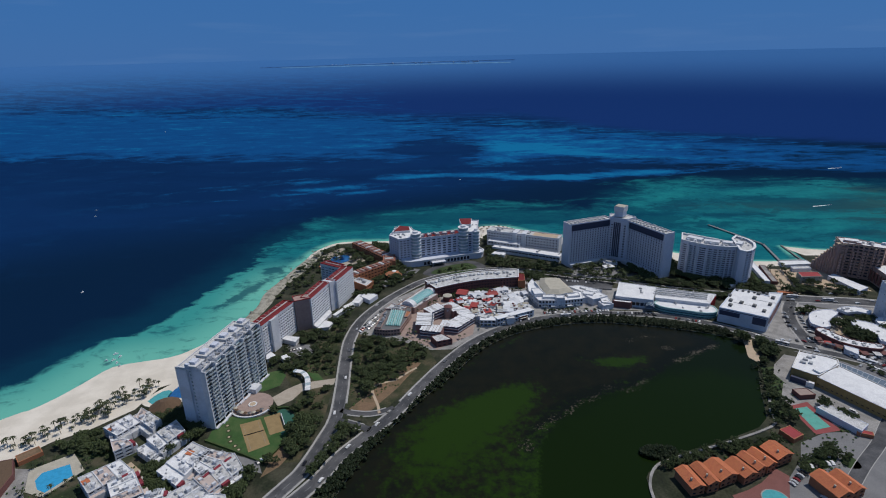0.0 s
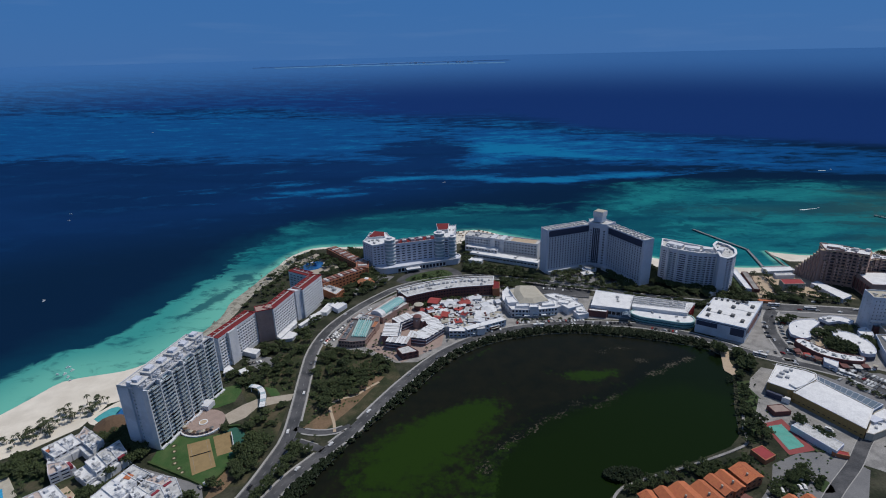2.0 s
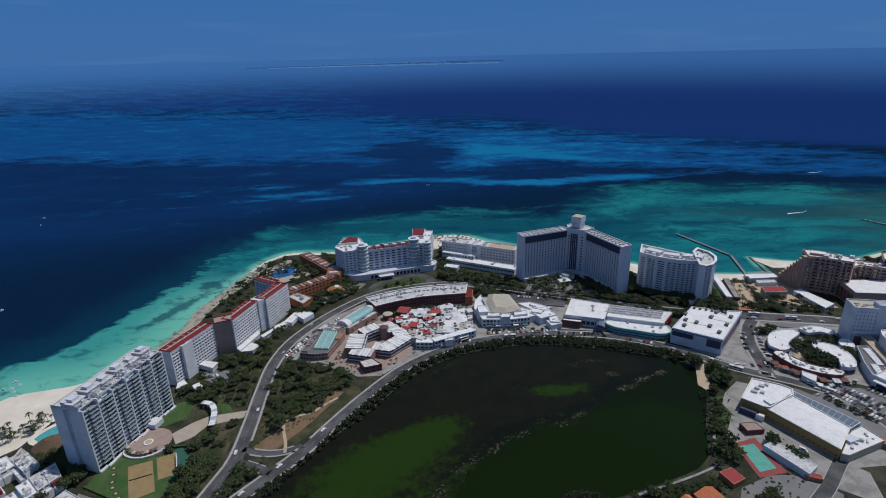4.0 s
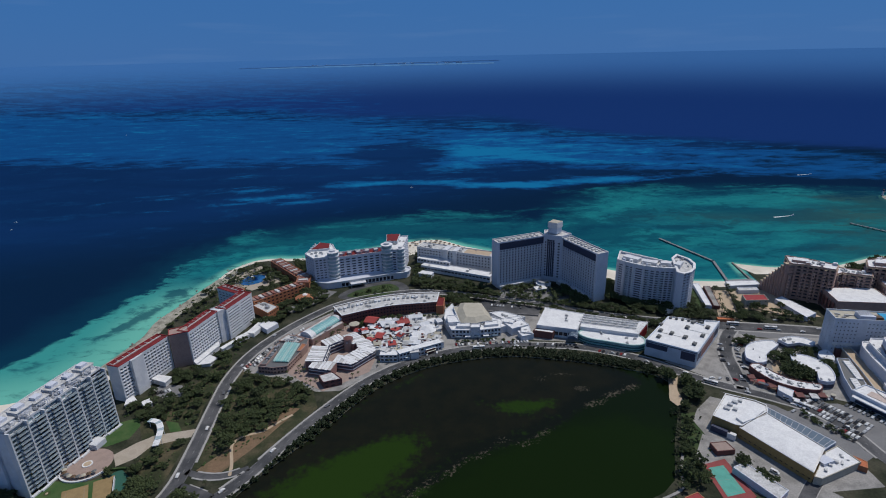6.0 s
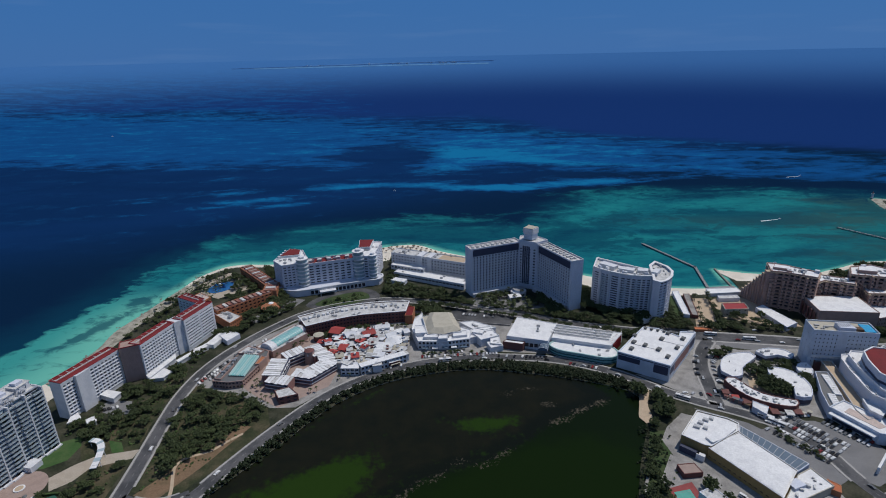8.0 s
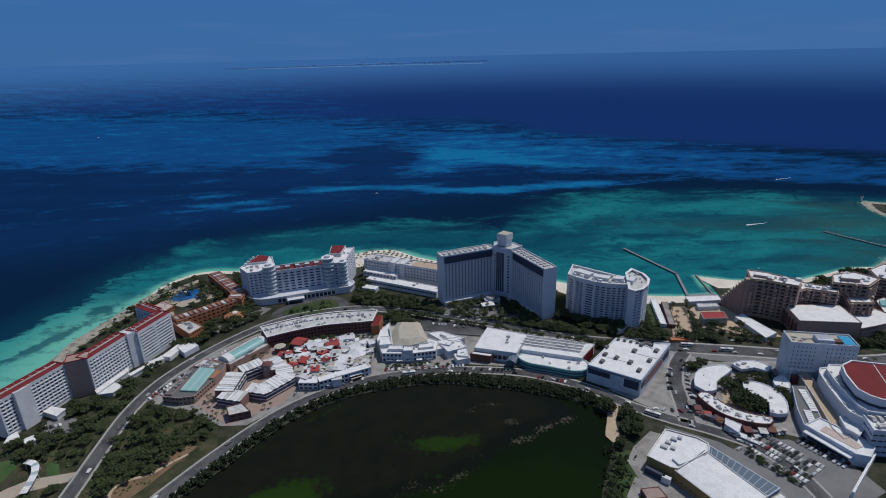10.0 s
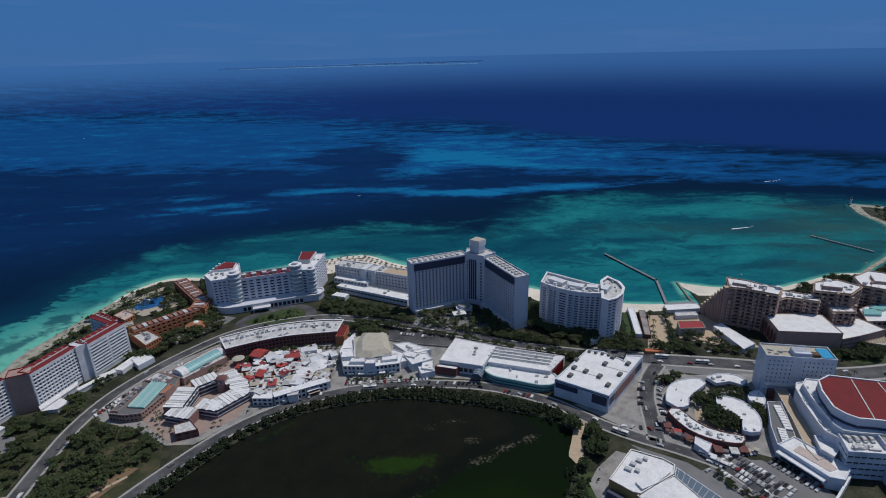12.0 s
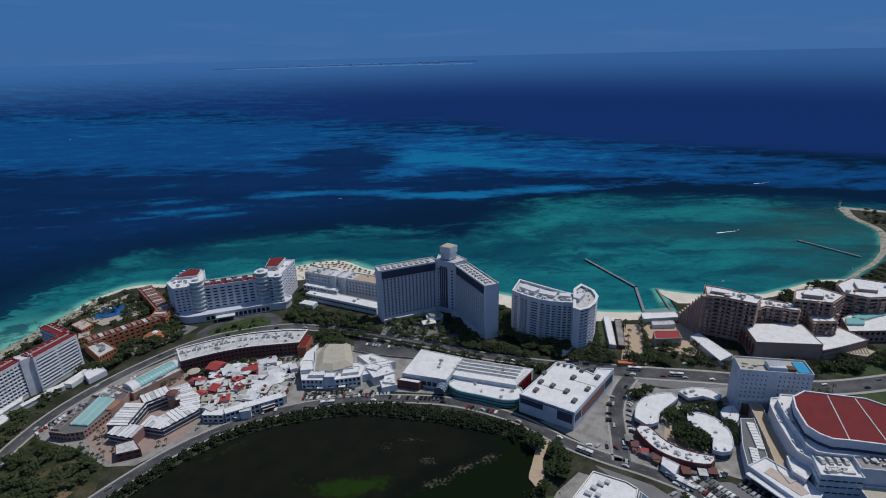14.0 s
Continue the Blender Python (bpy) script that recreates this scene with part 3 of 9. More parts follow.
calm = sm(fy + 0.12 * fx, 1260, 1640) * (1 - sm(fx + 0.25 * fy, -100, 1100)) * (1 - 0.65 * sm(fy + 0.1 * fx, 2150, 2600))
calm += 0.60 * sm(fy + 0.35 * fx, 1420, 1540) * (1 - sm(fy + 0.62 * fx, 2030, 2280)) * sm(fx, 0, 260)
calm = np.clip(calm - patches([(20, 1610, 170, 120, 0, .95), (420, 1390, 130, 26, -8, .5)]) + patches([(140, 1420, 80, 60, 0, .3), (250, 1800, 90, 120, -20, .35)]), 0, 1)
bank -= 0.30 * (1 - sm(fx, -700, -330)) * (1 - sm(fy + 0.12 * fx, 1330, 1400))
inshore = 1 - sm(fy - 0.50 * fx, 820, 1300)
bay = np.clip(np.clip((fx - 215) / 160, 0, 1) * np.clip((shore - 2) / 11, 0, 1) + sm(fy, 590, 740) * sm(fx, -330, -220) * np.clip((shore - 3) / 16, 0, 1), 0, 1)
weed = patches([(610, 930, 110, 40, -8, .20), (720, 900, 130, 32, -6, .18), (420, 800, 70, 30, 10, .14), (330, 850, 70, 50, 20, .22), (870, 1000, 90, 22, -8, .25), (600, 750, 90, 14, 8, .16),
                (-232, 600, 26, 8, 70, .22), (-224, 655, 20, 9, 60, .22), (-250, 560, 22, 6, 60, .20), (150, 862, 130, 36, 0, .26), (-120, 858, 90, 26, 25, .20), (20, 880, 130, 26, 4, .26), (420, 930, 60, 40, 30, .12), (500, 860, 60, 14, 0, .16), (560, 820, 40, 12, 10, .14), (680, 820, 60, 12, -6, .14)])
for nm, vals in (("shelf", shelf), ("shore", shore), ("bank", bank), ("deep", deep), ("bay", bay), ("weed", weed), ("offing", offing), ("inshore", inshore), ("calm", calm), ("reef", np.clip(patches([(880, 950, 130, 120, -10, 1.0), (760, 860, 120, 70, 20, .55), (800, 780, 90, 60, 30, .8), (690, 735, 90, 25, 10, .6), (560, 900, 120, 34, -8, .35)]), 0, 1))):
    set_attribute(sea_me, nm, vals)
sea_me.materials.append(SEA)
sea_me.polygons.foreach_set("use_smooth", np.ones(len(sea_me.polygons), bool))
tagged(new("sea", sea_me), "deep blue sea with turquoise shallows and dark weed beds", "sea", kind="structure")

# the land, with the lagoon left open
from mathutils.geometry import tessellate_polygon
loops = [[Vector((x, y, 0)) for x, y in outer], [Vector((x, y, 0)) for x, y in lagoon]]
flat = [tuple(v) for lp in loops for v in lp]
land = Shape()
land.v = flat
land.f = [tuple(t) for t in tessellate_polygon(loops)]
ground_ob = setting("ground", land, SOIL, "dark soil and scrub ground of a narrow spit", "ground")
edge = Shape()
for lp in (outer, lagoon):
    for a, b in zip(lp, lp[1:] + lp[:1]):
        edge.face((*a, -3), (*b, -3), (*b, 0), (*a, 0))
setting("ground_edge", edge, WETSAND, "low wet edge of the land", "bank")

# lagoon
g = np.arange(-120, 300, 4.0)
h = np.arange(50, 500, 4.0)
GX, GY = np.meshgrid(g, h, indexing="ij")
GX, GY = GX.ravel(), GY.ravel()
lg = bpy.data.meshes.new("lagoon")
k = len(h)
q = (np.arange(len(g) - 1)[:, None] * k + np.arange(k - 1)[None, :]).ravel()
cxq, cyq = GX[q] + 2, GY[q] + 2
keep = many_inside(cxq, cyq, lagoon) | (line_distance(cxq, cyq, lagoon + lagoon[:1]) < 7)
q = q[keep]
lg.from_pydata(np.stack([GX, GY, np.full(GX.shape, -0.35)], 1).tolist(), [], np.stack([q, q + k, q + k + 1, q + 1], 1).tolist())
fx, fy = GX, GY
set_attribute(lg, "algae", patches([(30, 350, 34, 20, 30, 1.0), (56, 372, 26, 14, 30, .9), (-6, 320, 50, 34, 50, .9), (158, 419, 20, 11, 6, .95), (176, 422, 10, 6, 0, .4), (140, 421, 10, 7, 0, .5), (123, 424, 7, 5, 0, .45), (70, 400, 50, 10, 40, .2), (226, 335, 26, 14, 30, .9), (157, 340, 90, 45, 15, .78), (215, 372, 60, 34, 20, .62), (99, 290, 70, 40, 0, .6), (60, 240, 140, 50, 0, .6),
                                    (0, 394, 24, 5, 52, .45), (30, 428, 26, 5, 45, .45), (62, 456, 24, 5, 32, .4), (110, 470, 90, 14, 8, .2)]))
BARS = [(214, 420, 24, 8, 20, 0.56), (232, 432, 24, 8, 26, 0.56), (250, 440, 18, 9, 20, 0.56), (208, 440, 15, 8, -10, 0.56), (178, 456, 15, 9, 0, 0.50), (196, 462, 24, 8, -8, 0.50), (134, 380, 16, 9, 20, 0.50), (119, 366, 20, 9, 30, 0.50), (152, 376, 20, 9, 10, 0.50), (166, 386, 22, 9, 30, 0.50), (106, 360, 15, 9, 20, 0.50), (96, 350, 20, 10, 40, 0.50), (82, 342, 18, 10, 45, 0.50), (70, 332, 18, 12, 50, 0.50), (56, 312, 18, 15, 60, 0.50)]
set_attribute(lg, "bar", np.max([patches([row]) for row in BARS], axis=0))
wb = ccw([(262, 446), (240, 432), (212, 422), (186, 398), (161, 382), (109, 362), (88, 342), (66, 312), (58, 270), (40, 180), (-160, 200), (-100, 420), (60, 520), (230, 500)])
wd = line_distance(GX, GY, wb + wb[:1])
set_attribute(lg, "weedbed", np.clip(np.where(many_inside(GX, GY, wb), wd, -wd) / 24.0, -0.6, 0.7))
lg.materials.append(LAGOON)
tagged(new("lagoon", lg), "still dark green lagoon with algae shallows", "lagoon", kind="structure")


def zone(name, pts, mat, label, category, z=0.05, soft=0):
    poly = ccw(smooth(pts, soft, True) if soft else list(pts))
    s = Shape()
    s.prism(poly, -0.2, z)
    return setting(name, s, mat, label, category)


# beaches
def beach(name, line, widths, mat, label, z=0.12):
    w = []
    ln = smooth([(a, b) for (a, b) in line], 8)
    src = np.cumsum([0] + [math.hypot(b[0] - a[0], b[1] - a[1]) for a, b in zip(line, line[1:])])
    dst = np.cumsum([0] + [math.hypot(b[0] - a[0], b[1] - a[1]) for a, b in zip(ln, ln[1:])])
    w = np.interp(dst / dst[-1], src / src[-1], widths)
    s = Shape()
    mid = offset_line(ln, [-x * 0.3 for x in w])
    far = offset_line(ln, [-x for x in w])
    low = offset_line(ln, [3.5] * len(ln))
    for L, Rr, zl, zr in ((low, ln, -1.0, -0.25), (ln, mid, -0.25, z + 0.25), (mid, far, z + 0.25, z)):
        for i in range(len(ln) - 1):
            s.face((*Rr[i], zr), (*Rr[i + 1], zr), (*L[i + 1], zl), (*L[i], zl))
    return setting(name, s, mat, label, "beach")


beach("beach_west", COAST[1:10], [66, 62, 60, 58, 56, 58, 58, 46, 26], SAND, "broad pale sandy beach along turquoise water")
beach("shore_rocks", COAST[9:16], [14, 12, 16, 14, 18, 16, 12], WETSAND, "narrow rocky shore with patches of sand")
beach("beach_point", COAST[14:26], [6, 6, 8, 8, 10, 12, 13, 13, 13, 12, 12, 12], SAND, "pale sandy beach at the point")
beach("beach_middle", COAST[25:31], [16, 22, 34, 24, 16, 14], SAND, "pale sandy beach behind the towers")
beach("beach_bay", COAST_EAST[:8], [6, 30, 20, 9, 7, 7, 8, 7], SAND, "pale sandy beach of the bay")
beach("shore_bay", COAST_EAST[7:11], [4, 4, 5, 6], WETSAND, "narrow muddy shore of the bay")
beach("beach_headland", COAST_EAST[10:19], [10, 8, 7, 8, 10, 12, 16, 16, 16], WETSAND, "sandy headland with rocks")

# ---- roads and paving ----
ROAD_LINES = {}
MOUTHS = [(-83, 344, 6), (-84, 357, 5), (-59, 333, 6.5), (-43, 359, 6), (345, 436, 9), (372, 535, 10), (392, 350, 8)]     # where side roads meet a kerb


def road(name, pts, width, label, walk_w=1.6, dashes=True):
    ln = smooth(pts, 6)
    ROAD_LINES[name] = ln
    s = Shape()
    strip(s, offset_line(ln, width / 2), offset_line(ln, -width / 2), 0.08, 0.2)
    setting(name, s, ASPHALT, label, "road")
    k = Shape()
    for sg in (1, -1):
        a, b = offset_line(ln, sg * width / 2), offset_line(ln, sg * (width / 2 + walk_w))
        for i in range(len(a) - 1):
            if not any(math.hypot(a[i][0] - x, a[i][1] - y) < r for x, y, r in MOUTHS):
                strip(k, *((b[i:i + 2], a[i:i + 2]) if sg > 0 else (a[i:i + 2], b[i:i + 2])), 0.24, 0.35)
    setting(name + "_kerb", k, KERB, "pale concrete kerb and footway beside the road", "kerb")
    if dashes:
        d = Shape()
        fine = smooth(pts, 3)
        for i in range(0, len(fine) - 1, 3):
            strip(d, offset_line(fine[i:i + 2], 0.1), offset_line(fine[i:i + 2], -0.1), 0.10)
        for sg in (1, -1):
            strip(d, offset_line(fine, sg * (width / 2 - 0.5) + 0.07), offset_line(fine, sg * (width / 2 - 0.5) - 0.07), 0.10)
        setting(name + "_marking", d, LINE, "white painted lane lines", "marking")
    return ln


zone("paving_mall", [(-44, 464), (-14, 446), (6, 446), (30, 470), (60, 493), (92, 508), (128, 518), (178, 522), (232, 514), (262, 500), (300, 508), (250, 560), (160, 590), (100, 612), (-20, 600), (-75, 540), (-86, 480)], CONCRETE, "pale paving round the shopping buildings", "pavement", 0.04)
zone("paving_plaza", [(-30, 462), (-8, 446), (28, 474), (32, 500), (10, 545), (-6, 560), (-40, 520), (-48, 478)], PINKPAVE, "pink paved plaza between shops", "pavement", 0.09)
zone("paving_east", [(318, 460), (345, 450), (440, 395), (470, 395), (500, 480), (500, 510), (400, 512), (360, 540), (350, 525)], CONCRETE, "pale paving round the round market building", "pavement", 0.04)
zone("paving_corner", [(292, 478), (318, 452), (345, 432), (360, 424), (356, 470), (366, 520), (362, 542), (344, 542), (318, 472)], CONCRETE, "pale concrete forecourt at the street corner", "pavement", 0.045)
zone("paving_store", [(290, 408), (308, 424), (330, 412), (372, 345), (372, 325), (330, 322), (283, 375), (281, 395)], CONCRETE, "pale paving round the long store", "pavement", 0.04)
zone("paving_yard", [(281, 380), (300, 360), (340, 318), (330, 290), (300, 312), (262, 352)], CONCRETE, "pale concrete service yard", "pavement", 0.05)
zone("paving_villas", [(214, 268), (240, 292), (250, 308), (274, 318), (300, 318), (310, 300), (262, 240), (206, 240)], LOTGREY, "pale paved drive and parking by the villas", "pavement", 0.04)
zone("car_park", [(357, 402), (379, 411), (402, 410), (428, 388), (432, 360), (400, 345), (372, 368)], LOTGREY, "asphalt car park full of cars", "car park", 0.06)
zone("paving_hotels", [(408, 623), (424, 622), (404, 549), (378, 547)], TAN, "tan paved avenue towards the beach", "pavement", 0.05)
zone("paving_sheds", [(424, 620), (470, 622), (486, 552), (446, 560), (420, 575)], TAN, "pale sandy paved yard beside a shed", "pavement", 0.045)
zone("car_park_upper", [(137, 607), (146, 618), (204, 594), (196, 570), (161, 578), (139, 587)], ASPHALT, "dark asphalt car park on a terrace", "car park", 0.06)
zone("garden_towers", [(-177, 322), (-178, 338), (-172, 352), (-150, 350), (-130, 356), (-118, 352), (-118, 336), (-121, 317), (-128, 302), (-138, 304)], GRASS, "green lawn with games courts below the tower", "lawn", 0.05)
zone("lawn_tower", [(-166, 386), (-160, 412), (-148, 418), (-141, 408), (-142, 393), (-154, 385)], GRASS, "small green lawn beside the tower", "lawn", 0.05)
zone("lawn_villas", [(235, 286), (253, 297), (270, 307), (266, 294), (256, 285), (242, 280), (233, 280)], LAWN, "round lawn between the villas", "lawn", 0.07, 4)
zone("lawn_drive", [(265, 290), (275, 294), (275, 283), (266, 283)], LAWN, "small planted island in the villa drive", "lawn", 0.08, 3)
zone("lawn_bank", [(262, 372), (276, 404), (292, 405), (282, 380), (290, 352), (262, 344), (244, 330)], LAWN, "rough green bank beside the lagoon", "lawn", 0.03)
zone("verge_east", [(520, 540), (590, 560), (640, 560), (640, 525), (560, 520)], LAWN, "green verge beside the boulevard", "lawn", 0.04)
zone("lawn_east", [(545, 500), (600, 500), (640, 470), (560, 470)], LAWN, "green verge behind the red roof", "lawn", 0.04)
zone("lawn_cylinder", [(372, 585), (384, 640), (394, 636), (378, 575)], LAWN, "strip of lawn beside the curved tower", "lawn", 0.05)
zone("bare_ground", [(-78, 358), (-62, 352), (-42, 384), (-22, 424), (-30, 425), (-60, 384)], BAREEARTH, "bare brown earth between the roads", "earth", 0.045)
zone("median_ground", [(-88, 362), (-92, 425), (-92, 470), (-82, 494), (-44, 464), (-16, 446), (-8, 424), (-30, 384), (-50, 356)], DRYGRASS, "dry grass and bare ground between the two roads", "ground", 0.03)
zone("hotel_car_park", [(-153, 458), (-151, 463), (-132, 461), (-126, 450), (-133, 441), (-148, 447)], LOTGREY, "grey paved forecourt before the hotel entrance", "pavement", 0.06)
zone("tower_verge", [(-142, 408), (-132, 440), (-118, 470), (-112, 500), (-104, 505), (-103, 470), (-101, 430), (-97, 400), (-95, 350), (-104, 300), (-128, 300), (-120, 350), (-124, 380)], DRYGRASS, "dry grass beside the boulevard", "ground", 0.025)
zone("lawn_entrance", [(-124, 413), (-113, 410), (-106, 400), (-114, 399)], GRASS, "small lawn beside the entrance drive", "lawn", 0.06)
zone("play_ground", [(-138, 356), (-130, 361), (-119, 352), (-119, 340), (-123, 328), (-131, 346)], PLAYGREEN, "dark green play surface beside the courts", "court", 0.07)
zone("lawn_condos", [(-285, 325), (-267, 341), (-247, 322), (-238, 312), (-256, 308), (-276, 315)], LAWN, "dark lawn beside the palms", "lawn", 0.05)
zone("walk_condos", [(-230, 296), (-222, 304), (-206, 292), (-190, 276), (-178, 262), (-182, 258), (-200, 270), (-216, 286)], TAN, "pale garden walk between apartment blocks", "path", 0.06)
zone("paving_court", [(377, 452), (384, 468), (400, 480), (406, 484), (408, 470), (404, 450), (394, 440), (386, 442)], TAN, "sandy paved garden court of the market", "pavement", 0.07)
zone("verge_store", [(320, 430), (336, 420), (352, 410), (372, 384), (386, 352), (372, 345), (362, 362), (340, 402)], LOTGREY, "worn asphalt strip beside the store", "pavement", 0.035)
zone("patio_beach", [(-322, 300), (-312, 312), (-300, 300), (-289, 299), (-278, 277), (-266, 262), (-312, 258)], CONCRETE, "pale sandy patio round the beach house", "patio", 0.06)
zone("forecourt", [(-155, 456), (-138, 460), (-125, 445), (-137, 440)], CONCRETE, "pale forecourt of the long hotel", "pavement", 0.05)
zone("sand_palms", [(-345, 296), (-313, 314), (-288, 330), (-273, 340), (-251, 364), (-246, 392), (-262, 410), (-300, 380), (-345, 338)], SAND, "pale sand under the palms", "sand", 0.07)
zone("paving_terrace", [(178, 262), (190, 266), (202, 272), (218, 284), (223, 277), (214, 262), (204, 244), (178, 244)], REDPAVE, "red paved terrace round the villa pool", "pavement", 0.06)
path_w = smooth([(-53, 352), (-55, 362), (-62, 384), (-55, 393), (-44, 397), (-35, 407), (-26, 416)], 4)
pw = Shape()
strip(pw, offset_line(path_w, 1.1), offset_line(path_w, -1.1), 0.09, 0.1)
setting("footpath", pw, TAN, "pale winding footpath between the roads", "path")
zone("bare_path", [(-122, 318), (-112, 340), (-106, 340), (-108, 316), (-116, 296), (-126, 286)], BAREEARTH, "bare reddish earth strip beside the road", "earth", 0.03)
zone("lane_tower", [(-179, 319), (-132, 302), (-126, 290), (-177, 309)], LOTGREY, "grey walled lane behind the apartment blocks", "lane", 0.06)
zone("driveway", [(-144, 376), (-134, 388), (-124, 396), (-96, 402), (-96, 393), (-121, 384), (-126, 372), (-136, 364)], PALEPAVE, "pale driveway of the tower", "pavement", 0.06)
zone("garden_oval", [(-16, 634), (-6, 650), (14, 662), (34, 666), (44, 650), (30, 636), (4, 630)], LAWN, "oval planted garden before the hotel", "garden", 0.12, 5)
zone("road_oval", [(-26, 632), (-14, 656), (10, 672), (40, 674), (56, 650), (36, 626), (0, 622)], ASPHALT, "asphalt drive round the oval garden", "road", 0.05, 5)
zone("sand_point", [(6, 782), (31, 802), (58, 816), (92, 818), (126, 790), (214, 736), (200, 718), (150, 742), (84, 772), (40, 762)], SAND, "pale sand with rows of palm thatch sunshades", "sand", 0.10)
zone("forecourt_vee", [(166, 640), (206, 650), (248, 612), (254, 598), (236, 590), (176, 612), (158, 624)], LOTGREY, "worn dark forecourt with palms before the tall hotel", "pavement", 0.05)
zone("street_paving", [(330, 446), (345, 436), (378, 412), (392, 386), (397, 360), (410, 362), (404, 400), (382, 426), (352, 450)], LOTGREY, "worn grey paving beside the market street", "pavement", 0.03)
zone("street_verge", [(360, 542), (384, 520), (440, 504), (530, 488), (530, 500), (440, 518), (392, 530)], LOTGREY, "grey paved strip between boulevard and market", "pavement", 0.03)
zone("court_paving", [(-160, 672), (-134, 658), (-106, 684), (-126, 722), (-148, 738), (-170, 706)], PALEPAVE, "pale sandy pool court of the orange hotel", "pavement", 0.04)
zone("hotel_drive", [(-40, 626), (-30, 648), (-52, 656), (-60, 640), (-80, 600), (-70, 594), (-52, 612)], LOTGREY, "grey paved drive beside the orange hotel", "pavement", 0.035)
zone("sand_spit", [(288, 456), (295, 456), (286, 434), (284, 418), (277, 413), (274, 420), (279, 434)], TAN, "small sandy spit in the lagoon", "sand", 0.2, 4)
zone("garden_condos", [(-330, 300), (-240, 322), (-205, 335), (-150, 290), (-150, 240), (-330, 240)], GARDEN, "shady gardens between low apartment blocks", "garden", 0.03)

road("road_boulevard", [(-160, 190), (-108, 275), (-98, 294), (-90, 325), (-86, 348), (-88, 385), (-92, 429), (-94, 471), (-87, 512), (-68, 553), (-44, 588), (-22, 612), (10, 630), (60, 642), (95, 637), (130, 627), (171, 611), (210, 596), (257, 574), (296, 561), (340, 549)], 9.5, "grey asphalt boulevard with white lines")
road("road_lagoon", [(-150, 200), (-93, 273), (-76, 304), (-59, 327), (-40, 353), (-24, 382), (-4, 416), (23, 454), (53, 481), (84, 498), (128, 510), (179, 512), (230, 504), (274, 482), (306, 453), (328, 437), (355, 421), (377, 403), (388, 378), (391, 351), (398, 330), (420, 290), (470, 240)], 9.0, "grey asphalt road curving round the lagoon")
road("road_link", [(-83, 344), (-71, 339), (-58, 333)], 6.0, "short link between the two roads", 0.8, False)
road("road_slip", [(-84, 357), (-77, 354), (-65, 351.5), (-53, 353), (-42, 359)], 5.0, "curved slip road between the two roads", 1.2, False)
road("road_market", [(340, 432), (345, 452), (349, 470), (354, 488), (366, 512), (382, 532)], 11.0, "asphalt side road beside the round market", 1.5)
road("road_north", [(330, 552), (358, 545), (380, 539), (422, 531), (461, 523), (524, 506), (600, 512), (700, 530), (900, 500)], 16.0, "wide asphalt boulevard before the hotels", 2.5)
road("road_villas", [(236, 240), (247, 258), (276, 284), (304, 306), (330, 330), (352, 345)], 8.0, "asphalt lane behind the villas", 0.5, False)

# ---- buildings ----
PANE = Shape()
PANE.box(-0.5, 0.5, -0.04, 0.04, -0.5, 0.5)
PANES = {}


def pane_mesh(mat):
    if mat.name not in PANES:
        me = PANE.mesh("window_pane")
        me.materials.append(mat)
        PANES[mat.name] = me
    return PANES[mat.name]


def facade(s, A, B, z0, z1, cols, rows, wf=0.6, hf=0.55, depth=0.5, side=0.0, foot=0.0, head=0.0, skip=()):
    """A wall from A to B (outside on the right hand) with recessed openings; gives the panes that close them."""
    u, L = unit(A, B)
    n = (u[1], -u[0])
    got = []

    def P(d, z, back=0.0):
        return (A[0] + u[0] * d - n[0] * back, A[1] + u[1] * d - n[1] * back, z)

    def q(d0, d1, a, b):
        s.face(P(d0, a), P(d1, a), P(d1, b), P(d0, b))

    if side:
        q(0, side, z0, z1), q(L - side, L, z0, z1)
    if foot:
        q(side, L - side, z0, z0 + foot)
    if head:
        q(side, L - side, z1 - head, z1)
    cw, rh = (L - 2 * side) / cols, (z1 - z0 - foot - head) / rows
    for c in range(cols):
        for r in range(rows):
            a, b = side + c * cw, side + (c + 1) * cw
            lo, hi = z0 + foot + r * rh, z0 + foot + (r + 1) * rh
            if (c, r) in skip:
                q(a, b, lo, hi)
                continue
            m, w = (a + b) / 2, cw * wf / 2
            y0 = lo + rh * (1 - hf) * 0.45
            y1 = y0 + rh * hf
            q(a, m - w, lo, hi), q(m + w, b, lo, hi), q(m - w, m + w, lo, y0), q(m - w, m + w, y1, hi)
            s.face(P(m - w, y0), P(m + w, y0), P(m + w, y0, depth), P(m - w, y0, depth))
            s.face(P(m - w, y1, depth), P(m + w, y1, depth), P(m + w, y1), P(m - w, y1))
            s.face(P(m - w, y0), P(m - w, y0, depth), P(m - w, y1, depth), P(m - w, y1))
            s.face(P(m + w, y0, depth), P(m + w, y0), P(m + w, y1), P(m + w, y1, depth))
            got.append((P(m, (y0 + y1) / 2, depth), u, 2 * w, y1 - y0))
    return got


def glaze(parent, got, mat=None, name="window_pane"):
    me = pane_mesh(mat or GLASS)
    for p, u, w, hgt in got:
        ob = place(new(name, me), parent)
        ob.matrix_basis = Matrix.Translation(p) @ Matrix.Rotation(math.atan2(u[1], u[0]), 4, "Z") @ Matrix.Diagonal((w, 1, hgt, 1))


